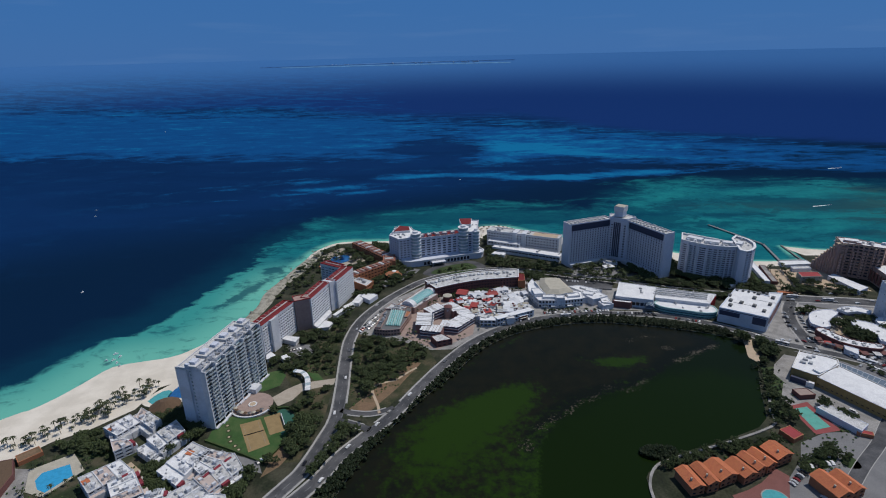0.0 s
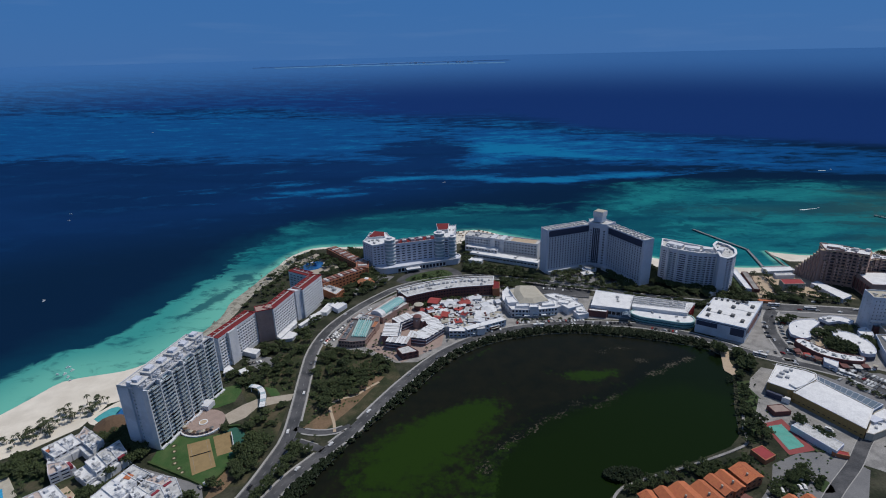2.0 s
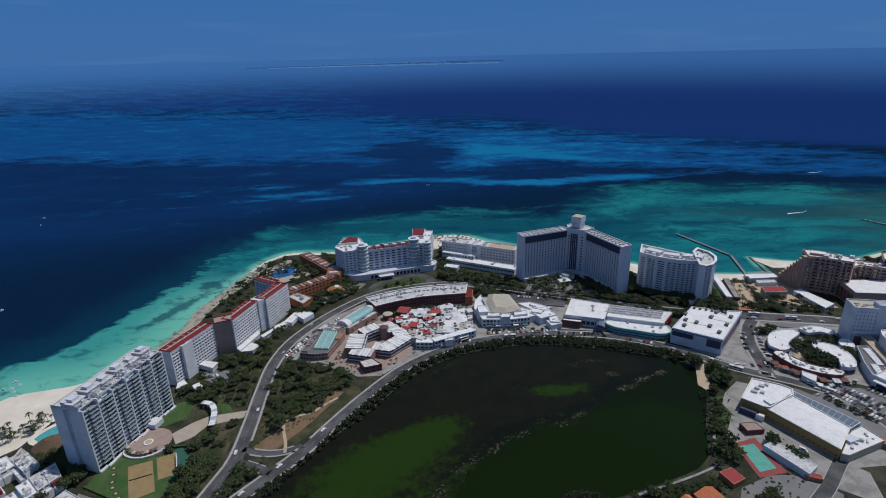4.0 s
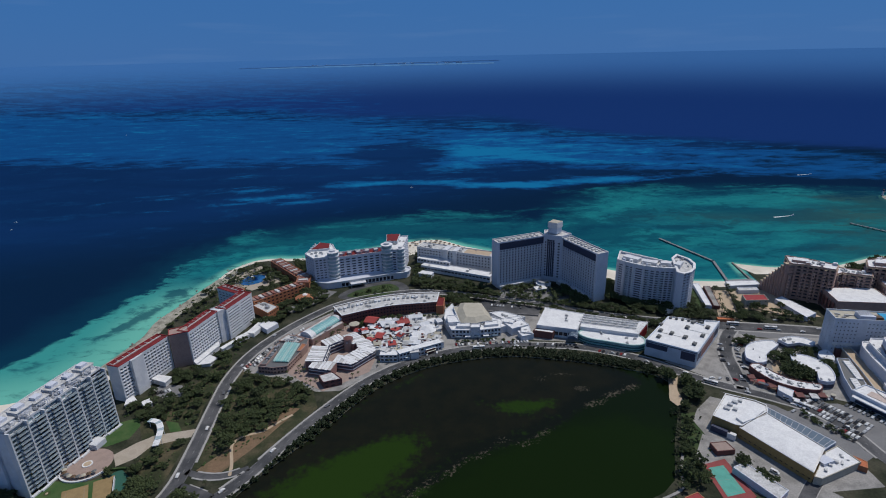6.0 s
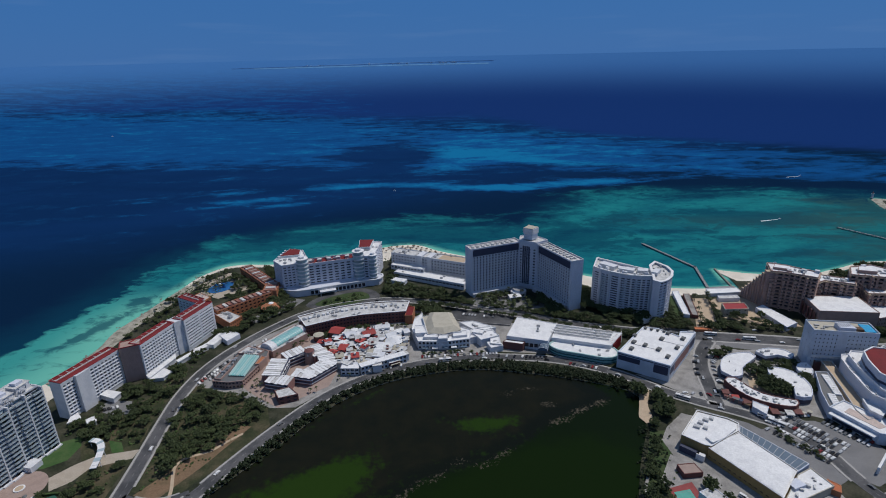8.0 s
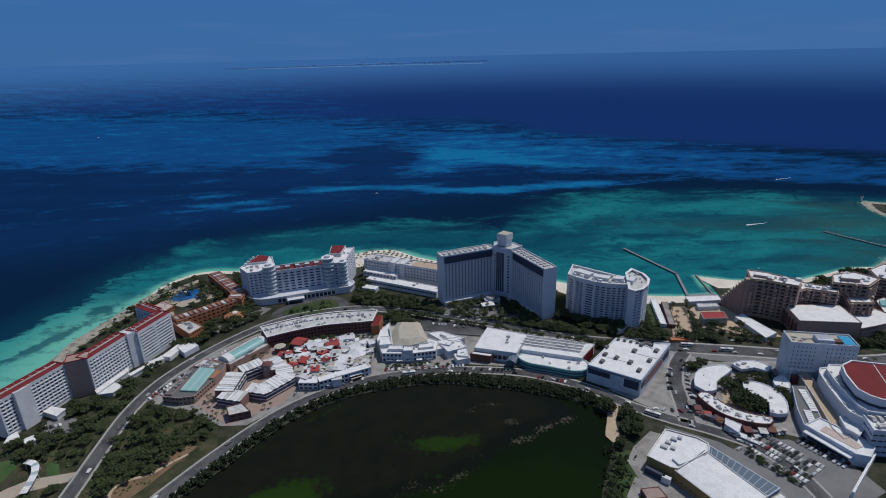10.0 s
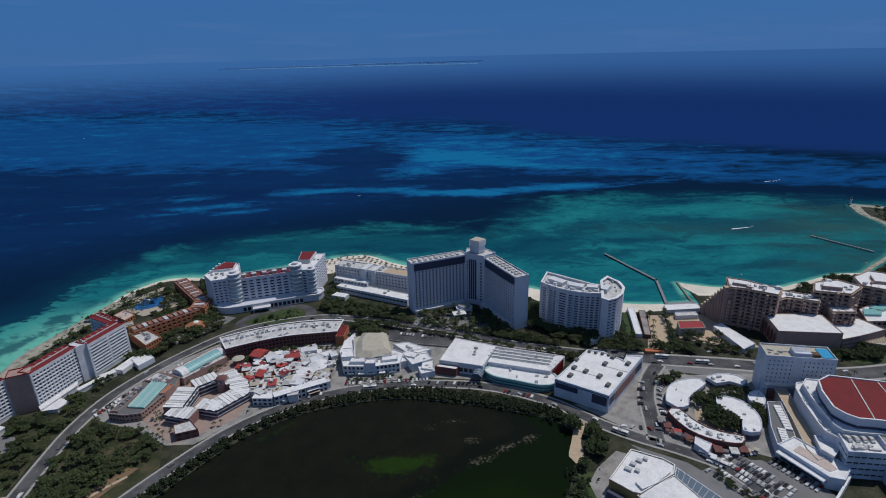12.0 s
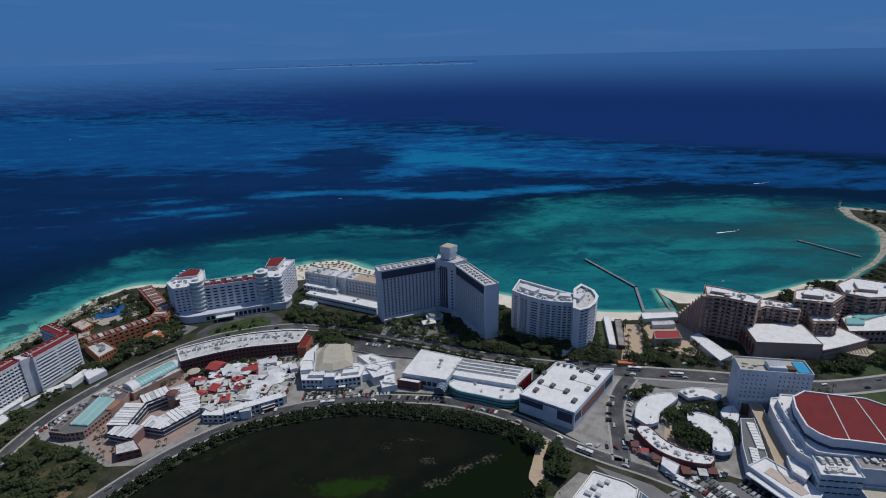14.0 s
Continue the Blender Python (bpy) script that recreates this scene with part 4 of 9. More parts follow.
def building(name, label, category, poly, z1, wall, roof, faces=None, parapet=0.9, z0=0.0, group="", coping=None, cope=0.5, glass=None, foot=True, head=None):
    """Walls on an outline, with openings on the faces named by their number, a parapet and a flat roof."""
    poly = ccw(poly)
    if head is None:
        cx, cy = sum(p[0] for p in poly) / len(poly), sum(p[1] for p in poly) / len(poly)
        head = thing(name, label, category, cx, cy, z0, group)
    if foot:
        FOOT.append(poly)
    s, got = Shape(), []
    if faces:       # a face may be named by a point close to its middle
        mids = [((a[0] + b[0]) / 2, (a[1] + b[1]) / 2) for a, b in zip(poly, poly[1:] + poly[:1])]
        faces = {(k if isinstance(k, int) else min(range(len(mids)), key=lambda i: math.hypot(mids[i][0] - k[0], mids[i][1] - k[1]))): v for k, v in faces.items()}
    zt = z1 - (parapet if parapet > 0 else 0)
    for i, a in enumerate(poly):
        b = poly[(i + 1) % len(poly)]
        if faces and i in faces:
            kw = dict(faces[i])
            cols, rows = kw.pop("n")
            got += facade(s, a, b, z0, z1, cols, rows, **kw)
        else:
            s.face((*a, z0), (*b, z0), (*b, z1), (*a, z1))
    inn = inset(poly, cope)
    for i in range(len(poly)):
        j = (i + 1) % len(poly)
        s.face((*inn[j], zt), (*inn[i], zt), (*inn[i], z1), (*inn[j], z1))
        if coping is None:
            s.face((*poly[i], z1), (*poly[j], z1), (*inn[j], z1), (*inn[i], z1))
    walls = part("wall", s, wall, head)
    if coping is not None:
        c = Shape()
        c.ring(inset(poly, -0.12), inn, z1 - 0.02, z1 + 0.35)
        part("coping", c, coping, walls)
    r = Shape()
    r.prism(inn, zt - 0.4, zt)
    part("roof", r, roof, head)
    glaze(walls, got, glass)
    return head


AIR = Shape()
AIR.box(-1.0, 1.0, -0.7, 0.7, 0.15, 1.3)
AIR.box(-0.9, -0.7, -0.6, 0.6, 0.0, 0.15)
AIR.box(0.7, 0.9, -0.6, 0.6, 0.0, 0.15)
AIR.cyl(0, 0, 0.55, 1.3, 1.42, 10)
AIR_ME = AIR.mesh("air_unit")
AIR_ME.materials.append(METAL)


def roof_clutter(head, poly, z, count, seed, big=1.0, name="air_unit"):
    rng = random.Random(seed)
    poly = inset(ccw(poly), 1.8)
    xs, ys = [p[0] for p in poly], [p[1] for p in poly]
    u, _ = unit(poly[0], poly[1])
    made = 0
    for _ in range(count * 8):
        p = (rng.uniform(min(xs), max(xs)), rng.uniform(min(ys), max(ys)))
        if made < count and inside(p, poly):
            ob = place(new(name, AIR_ME), head)
            sc = big * rng.uniform(0.7, 1.4)
            ob.matrix_basis = Matrix.Translation((*p, z)) @ Matrix.Rotation(math.atan2(u[1], u[0]) + rng.choice((0, math.pi / 2)), 4, "Z") @ Matrix.Diagonal((sc * rng.uniform(0.8, 1.8), sc, sc * rng.uniform(0.7, 1.3), 1))
            made += 1


def rect(A, B, depth):
    """Four corners: the front from A to B, going back to the left of it."""
    u, _ = unit(A, B)
    n = (-u[1] * depth, u[0] * depth)
    return [A, B, (B[0] + n[0], B[1] + n[1]), (A[0] + n[0], A[1] + n[1])]


def along(A, u, d, side=0.0):
    """The point d along u from A, and side to the right of it."""
    return (A[0] + u[0] * d + u[1] * side, A[1] + u[1] * d - u[0] * side)


# -- the white condominium tower on the beach
def balcony_mesh(w, d, hgt, mat):
    s = Shape()
    s.box(0, w, -d, 0, -0.12, 0.12)
    s.box(0, w, -d, -d + 0.15, 0.12, hgt)
    s.box(0, 0.12, -d + 0.15, 0, 0.12, hgt)
    s.box(w - 0.12, w, -d + 0.15, 0, 0.12, hgt)
    me = s.mesh("balcony")
    me.materials.append(mat)
    me.materials.append(RAILGLASS)
    for p in me.polygons[6:12]:
        p.material_index = 1
    return me


def put(me, name, parent, A, u, d, out, z):
    """An object of the mesh me whose x runs along u, d along the wall and out in front of it."""
    ob = place(new(name, me), parent)
    p = along(A, u, d, out)
    ob.matrix_basis = Matrix.Translation((p[0], p[1], z)) @ Matrix.Rotation(math.atan2(u[1], u[0]), 4, "Z")
    return ob


def beach_tower():
    A, B, D, H, FL = (-178, 338), (-161, 411), 22.0, 50.0, 16
    u, L = unit(A, B)
    body = rect(A, B, D)
    t = thing("apartment_tower", "tall pale blue-grey apartment tower with rows of white balconies", "tower", *[sum(c) / 4 for c in zip(*body)])
    FOOT.append(body)
    bays = 6
    bw, fh = L / bays, H / FL
    s, got = Shape(), []
    for i in (1, 2, 3):
        a, b = body[i], body[(i + 1) % 4]
        if i == 3:
            w, lw = unit(a, b)
            m0, m1 = along(a, w, lw * 0.42), along(a, w, lw * 0.60)
            s.face((*a, 0), (*m0, 0), (*m0, H + 2), (*a, H + 2))
            q0, q1 = along(m0, w, 0, -1.6), along(m1, w, 0, -1.6)
            s.face((*m0, 0), (*q0, 0), (*q0, H), (*m0, H))
            s.face((*q1, 0), (*m1, 0), (*m1, H), (*q1, H))
            got += facade(s, q0, q1, 0, H, 1, FL, 0.5, 0.5, 0.3)
            s.face((*m1, 0), (*b, 0), (*b, H + 2), (*m1, H + 2))
        else:
            s.face((*a, 0), (*b, 0), (*b, H), (*a, H))
    for b in range(bays):
        back = 0.0 if b % 2 else 1.3
        a0, a1 = along(A, u, b * bw, -back), along(A, u, (b + 1) * bw, -back)
        got += facade(s, a0, a1, 0, H - (1.5 if b in (0, 5) else 0), 2, FL, 0.84, 0.72, 0.5)
    walls = part("wall", s, BLUEWALL, t)
    glaze(walls, got, TOWERGLASS)
    for b in range(bays + 1):
        f = Shape()
        f.obox(along(A, u, b * bw - 0.45, 3.0), u, 0.9, 4.3, 0, H + (1.2 if b % 2 else 0.3))
        part("fin", f, WHITE, t)
    bal = balcony_mesh(bw - 0.7, 2.4, 1.0, WHITE)
    short = balcony_mesh((bw - 0.7) * 0.55, 3.4, 1.0, WHITE)
    for b in range(bays):
        for r in range(1, FL):
            put(bal, "balcony", t, A, u, b * bw + 0.35, 0.0 if b % 2 else -1.0, r * fh)
            put(short, "balcony", t, A, u, b * bw + 0.35 + (bw - 0.7) * 0.42, 0.0 if b % 2 else -0.6, r * fh)
    r = Shape()
    r.prism(ccw(inset(ccw(body), 0.3)), H - 0.5, H)
    part("roof", r, ROOFGREY, t)
    rng = random.Random(5)
    for b in range(bays):
        p = Shape()
        d0 = b * bw + 1.2
        step = 1.4 * (b % 2)
        p.obox(along(A, u, d0, -5.0), u, bw - 2.4, 9, H, H + 3.1 + step)
        house = part("penthouse", p, WHITE, t)
        p = Shape()
        p.obox(along(A, u, d0 - 0.5, -4.4), u, bw - 1.4, 10.2, H + 3.1 + step, H + 3.4 + step)
        part("penthouse_roof", p, ROOFGREY, house)
        p = Shape()
        p.obox(along(A, u, d0 + 2, -7), u, bw - 7, 5, H + 3.4 + step, H + 5.4 + step)
        part("stair_head", p, GREYWALL, t)
        p = Shape()
        for k in range(5):
            p.obox(along(A, u, d0 + 0.6 * k + 0.2, -0.6), u, 0.2, 3.4, H + 2.4, H + 2.6)
        p.obox(along(A, u, d0, -0.6), u, 0.2, 3.4, H, H + 2.4)
        p.obox(along(A, u, d0 + 2.8, -0.6), u, 0.2, 3.4, H, H + 2.4)
        part("pergola", p, WHITE, t)
        for k in range(5):
            q, side = rng.uniform(0.5, bw - 4), rng.uniform(-17.5, -1.5)
            w, dp, zz = rng.uniform(1.5, 3.6), rng.uniform(1.5, 3.5), H + rng.choice((1.5, 2.4, 3.4, 4.6))
            p = Shape()
            o = ccw(rect(along(A, u, b * bw + q, side + dp), along(A, u, b * bw + q + w, side + dp), dp))
            if k % 2:
                p.prism(o, H, zz, True)
            else:
                p.ring(o, inset(o, 0.22), zz - 0.3, zz)
                for cx, cy in o:
                    p.box(cx - 0.1, cx + 0.1, cy - 0.1, cy + 0.1, H, zz)
            part("roof_frame" if k % 2 == 0 else "roof_box", p, WHITE if k < 3 else GREYWALL, t)
        p = Shape()
        p.ring(inset(ccw(rect(along(A, u, b * bw + 0.3, -0.2), along(A, u, (b + 1) * bw - 0.3, -0.2), 4.5)), 0.0), inset(ccw(rect(along(A, u, b * bw + 0.3, -0.2), along(A, u, (b + 1) * bw - 0.3, -0.2), 4.5)), 0.25), H, H + 1.1)
        part("parapet", p, WHITE, t)
    p = Shape()
    p.ring(ccw(body), inset(ccw(body), 0.35), H, H + 1.2)
    part("parapet", p, WHITE, t)
    roof_clutter(t, body, H + 0.0, 16, 3, 1.1)
    e = Shape()
    e.obox(along(A, u, L * 0.62, 9), u, 9, 8, 0, 4.2)
    part("entrance_canopy", e, WHITE, t)
    for k in range(12):
        d = L * k / 12
        e = Shape()
        e.obox(along(A, u, d, 4.2 + 1.2 * math.sin(k * 1.3)), u, L / 12, 2.0, 0, 1.0)
        part("planter", e, WHITE, t)


beach_tower()


# -- the long white hotel with red roof edges, in three stepped wings
def strip_hotel():
    H = 33.0
    t = thing("long_hotel", "long white hotel of stepped wings with dark red roof edges", "hotel", -135, 510)

    def wing(A, B, depth, h, rows, cols, wf=0.86, hf=0.5, side=1.0, end_windows=False):
        poly = rect(A, B, depth)
        FOOT.append(poly)
        s = Shape()
        got = facade(s, A, B, 0, h, cols, rows, wf, hf, 1.0, side, 4.0, 2.2)
        for i in (1, 2, 3):
            a, b = poly[i], poly[(i + 1) % 4]
            if end_windows and i == 3:
                got += facade(s, a, b, 0, h, 4, rows, 0.7, 0.45, 0.5, 0.8, 4, 2)
            else:
                s.face((*a, 0), (*b, 0), (*b, h), (*a, h))
        walls = part("wall", s, WHITE, t)
        glaze(walls, got, BALCGLASS)
        u, L = unit(A, B)
        sill_me = Shape()
        sill_me.box(0, L - 2 * side, -0.5, 0, -0.12, 0.12)
        me = sill_me.mesh("balcony_slab")
        me.materials.append(WHITE)
        for r in range(rows):
            put(me, "balcony_slab", t, A, u, side, 0.0, 4.0 + r * (h - 6.2) / rows)
        r = Shape()
        r.prism(inset(ccw(poly), 0.2), h - 0.6, h)
        part("roof", r, REDROOF, t)
        c = Shape()
        c.ring(ccw(poly), inset(ccw(poly), 0.5), h, h + 0.9)
        part("parapet", c, REDTRIM, t)
        m = Shape()
        m.obox(along(A, u, 1.5, -depth * 0.52), u, L - 3, 0.7, h, h + 0.8)
        part("roof_ridge", m, ROOFGREY, t)
        for k in range(int(L / 6)):
            m = Shape()
            m.obox(along(A, u, 2 + 6 * k, -depth * 0.55), u, 0.35, depth * 0.4, h, h + 0.35)
            part("roof_joint", m, ROOFGREY, t)

    wing((-168, 439), (-151, 489), 12, H, 9, 15, 0.66, 0.58)
    wing((-135, 494), (-124, 535), 12, H + 0.5, 9, 13, 0.64, 0.58)
    wing((-117, 539), (-105, 578), 13, H + 0.2, 9, 2, 0.9, 0.42, 0.9, True)
    wing((-145, 590), (-121, 575), 11, H + 1, 9, 5, 0.8, 0.5, 0.8)
    # stair towers
    for A, B, dp, h, mat in (((-163.2, 449), (-159.6, 460), 3, H - 0.6, WHITE), ((-150, 488), (-135, 495), 13, H + 0.6, BROWN), ((-123.5, 533), (-118, 541), 12, H + 0.2, WHITE)):
        p = Shape()
        q = rect(A, B, dp)
        u, _ = unit(A, B)
        if dp < 5:
            q = rect(along(A, u, 0, 1.2), along(B, u, 0, 1.2), dp)
        p.prism(ccw(q), 0, h)
        part("stair_tower", p, mat, t)
        c = Shape()
        c.ring(ccw(q), inset(ccw(q), 0.5), h, h + 0.8)
        part("parapet", c, REDTRIM if mat is BROWN else WHITE, t)
    for A, B, dp in (((-104, 545), (-95, 580), -9), ((-112, 536), (-104, 545), -6)):
        p = Shape()
        u, L = unit(A, B)
        p.obox(A, u, L, dp, 0, 4.2)
        part("podium", p, BRIGHT, t, "low white entrance roof")
    for q, h in (([(-161, 466), (-157.5, 471), (-143.5, 467), (-145, 459)], 5.0), ([(-134, 492), (-124.5, 526), (-121.5, 520), (-130, 488)], 5.0), ([(-130, 488), (-125, 504), (-116, 499), (-119, 490)], 3.6),
                 ([(-166, 437), (-164, 442), (-158, 436), (-164, 430)], 4.0), ([(-152.5, 433), (-148, 437), (-143.5, 432), (-147, 428)], 4.0), ([(-119, 516), (-111.5, 530), (-109, 528), (-116, 514)], 4.4), ([(-111, 530), (-104.5, 546), (-102, 542), (-108, 527)], 4.0)):
        q = ccw(q)
        p = Shape()
        p.prism(q, 0, h - 0.7)
        body = part("podium", p, WHITE, t)
        p = Shape()
        p.prism(inset(q, -0.5), h - 0.7, h)
        part("podium_roof", p, BRIGHT, body, "low white entrance roof")
        FOOT.append(q)
    FOOT.append(ccw([(-152, 463), (-132, 460), (-126, 449), (-133, 440), (-148, 446)]))


strip_hotel()


# -- the white hotel with round corner turrets and dark red roofs
def turret(head, x, y, r, h, floors, z0=0.0):
    s = Shape()
    s.cyl(x, y, r, z0, h, 20)
    part("turret", s, GREYWALL, head)
    for k in range(1, floors):
        b = Shape()
        b.cyl(x, y, r + 1.1, z0 + k * (h - z0) / floors - 0.45, z0 + k * (h - z0) / floors + 0.75, 20)
        part("balcony_ring", b, WHITE, head)
        g = Shape()
        g.cyl(x, y, r + 0.08, z0 + k * (h - z0) / floors + 0.9, z0 + (k + 1) * (h - z0) / floors - 0.6, 20)
        part("window_band", g, TOWERGLASS, head)
    c = Shape()
    c.cyl(x, y, r + 0.9, h, h + 0.8, 20)
    part("turret_cap", c, BRIGHT, head)
    c = Shape()
    c.cyl(x, y, r * 0.55, h + 0.8, h + 3.0, 16)
    part("turret_lantern", c, WHITE, head)


def turret_hotel():
    t = thing("turret_hotel", "white hotel with round corner turrets and dark red roofs", "hotel", 5, 690)
    H = 34.0
    A, B = (-26, 671), (40, 691)
    u, L = unit(A, B)
    mid = rect(A, B, 17)
    building("", "", "", mid, H, GREYWALL, REDROOF, {0: dict(n=(9, 7), wf=0.62, hf=0.5, depth=1.0, side=1.5, foot=8, head=2.5)}, 1.2, head=t, coping=WHITE)
    west = [(-26, 671), (-46, 665), (-60, 682), (-50, 721), (-32, 716), (-22, 690)]
    wing = dict(wf=0.6, hf=0.45, depth=0.9, side=1, foot=8, head=2)
    building("", "", "", west, H + 2, GREYWALL, BRIGHT, {(-36, 668): dict(n=(4, 8), **wing), (-53, 673): dict(n=(4, 8), **wing), (-55, 701): dict(n=(7, 8), **wing)}, 1.0, head=t, coping=WHITE)
    east = [(40, 690), (58, 688), (64, 742), (40, 742)]
    building("", "", "", east, H + 2, GREYWALL, BRIGHT, {(49, 689): dict(n=(3, 8), wf=0.6, hf=0.45, foot=8, head=2), (61, 715): dict(n=(7, 8), wf=0.7, hf=0.5, depth=1.0, foot=8, head=2)}, 1.0, head=t, coping=WHITE)
    top = Shape()
    top.prism(ccw([(38, 712), (52, 712), (54, 740), (36, 740)]), H + 1, H + 5.5)
    part("upper_storey", top, WHITE, t)
    top = Shape()
    top.prism(ccw([(38.6, 712.6), (51.4, 712.6), (53.4, 739.4), (36.6, 739.4)]), H + 5.5, H + 5.8)
    part("upper_roof", top, REDROOF, t)
    top = Shape()
    top.prism(ccw([(-55, 692), (-49, 719), (-34, 714), (-32, 696)]), H + 1, H + 3.6)
    part("upper_storey", top, WHITE, t)
    top = Shape()
    top.prism(ccw([(-54, 693), (-48.4, 718), (-35, 713.4), (-33, 697)]), H + 3.6, H + 3.9)
    part("upper_roof", top, REDROOF, t)
    for q in range(4):
        top = Shape()
        top.obox((-56 + 0.9 * q, 688 + 7 * q), (0.9, 0.43), 2.6, 2.2, H + 1, H + 4.6)
        part("roof_pier", top, BRIGHT, t)
    turret(t, -24, 673, 6.5, H + 7, 9)
    turret(t, 40, 691, 6.5, H + 8, 9)
    turret(t, 57, 690, 4.5, H + 3, 8)
    # the rounded two-storey base in front
    front = [(-64, 690), (-54, 668), (-36, 656), (-20, 657), (20, 671), (50, 681), (64, 684), (66, 700), (40, 700), (-20, 690), (-40, 700)]
    p = Shape()
    p.prism(ccw(smooth(front, 5, True)), 0, 7.2)
    part("podium", p, GREYWALL, t)
    p = Shape()
    o = ccw(smooth(front, 5, True))
    p.ring(inset(o, -0.9), inset(o, 0.6), 7.0, 8.4)
    part("podium_band", p, WHITE, t, "white curved balcony band")
    s = Shape()
    got = facade(s, (-14, 658.2), (48, 678.5), 0.3, 6.8, 14, 1, 0.75, 0.7, 0.5)
    part("arcade", s, WHITE, t)
    glaze(t, got)
    for k in range(5):
        m = Shape()
        m.obox(along(A, u, 10 + 11 * k, -6), u, 5, 5, H - 1.2, H + 1.6)
        part("roof_box", m, ROOFGREY, t)
    c = Shape()
    c.obox((-2, 655), unit((-2, 655), (16, 661))[0], 19, 9, 4.6, 5.3)
    for q in (0.5, 18):
        c.obox(along((-2, 655), unit((-2, 655), (16, 661))[0], q, -0.5), unit((-2, 655), (16, 661))[0], 0.6, 0.6, 0, 4.6)
    part("porch", c, WHITE, t)
    FOOT.append(ccw([(x - 12, y + 1) for x, y in front]))
    roof_clutter(t, mid, H - 1.2, 8, 12, 1.2)
    roof_clutter(t, east, H + 1, 6, 13, 1.2)
    roof_clutter(t, [(-44, 668), (-56, 682), (-53, 690), (-30, 688)], H + 1, 7, 14, 1.1)
    t.matrix_basis = pose(-7, 691, 0)      # the whole hotel stands a little west of its drawn outline


turret_hotel()


# -- long white hotel with a low wing in front
def long_white():
    t = thing("beach_hotel", "long white hotel with many small windows and a low front wing", "hotel", 110, 710)
    A, B = (64, 735), (158, 690)
    poly = rect(A, B, 19)
    building("", "", "", poly, 23.5, WHITE, ROOFGREY, {0: dict(n=(24, 4), wf=0.5, hf=0.5, depth=0.6, side=1, foot=6, head=2), 3: dict(n=(3, 5), wf=0.4, hf=0.5)}, 1.0, head=t)
    low = rect((69, 707), (154, 662), 15)
    building("", "", "", low, 8, WHITE, BRIGHT, {0: dict(n=(20, 1), wf=0.8, hf=0.5, foot=2.5, head=1.5)}, 0.7, head=t)
    low2 = rect((64, 722), (106, 702), 12)
    building("", "", "", low2, 12, WHITE, BRIGHT, {0: dict(n=(10, 2), wf=0.6, hf=0.5, foot=2)}, 0.7, head=t)
    u, L = unit(A, B)
    for d, w in ((38, 7), (52, 6)):
        s = Shape()
        s.obox(along(A, u, d, 2.5), u, w, 18, 0, 25.0)
        part("stair_tower", s, WHITE, t)
    s = Shape()
    s.obox(along(A, u, 66, -2), u, 34, 15, 22.5, 22.9)
    part("roof_deck", s, TAN, t)
    roof_clutter(t, poly, 22.5, 12, 21, 1.2)
    roof_clutter(t, low, 7.3, 6, 22, 1.2)
    s = Shape()
    s.obox((60, 690), unit((60, 690), (84, 680))[0], 24, 10, 0, 4.5)
    part("side_hall", s, BLUEWALL, t)
    for k in range(4):
        s = Shape()
        s.obox(along((60, 690), unit((60, 690), (84, 680))[0], 6 * k + 0.4, -0.3), unit((60, 690), (84, 680))[0], 5.2, 9.4, 4.5, 4.9)
        part("side_roof", s, BRIGHT, t)


long_white()


beach_pool = thing("beach_pool", "pale paved pool terrace behind the long white hotel", "pool", 110, 752)
s = Shape()
s.prism(ccw([(76, 766), (148, 732), (156, 744), (90, 780)]), 0, 0.3)
part("pool_deck", s, CONCRETE, beach_pool)
s = Shape()
s.prism(ccw(smooth([(92, 764), (118, 752), (140, 742), (146, 747), (120, 762), (98, 772)], 4, True)), 0.1, 0.36)
part("pool_water", s, POOL, beach_pool)


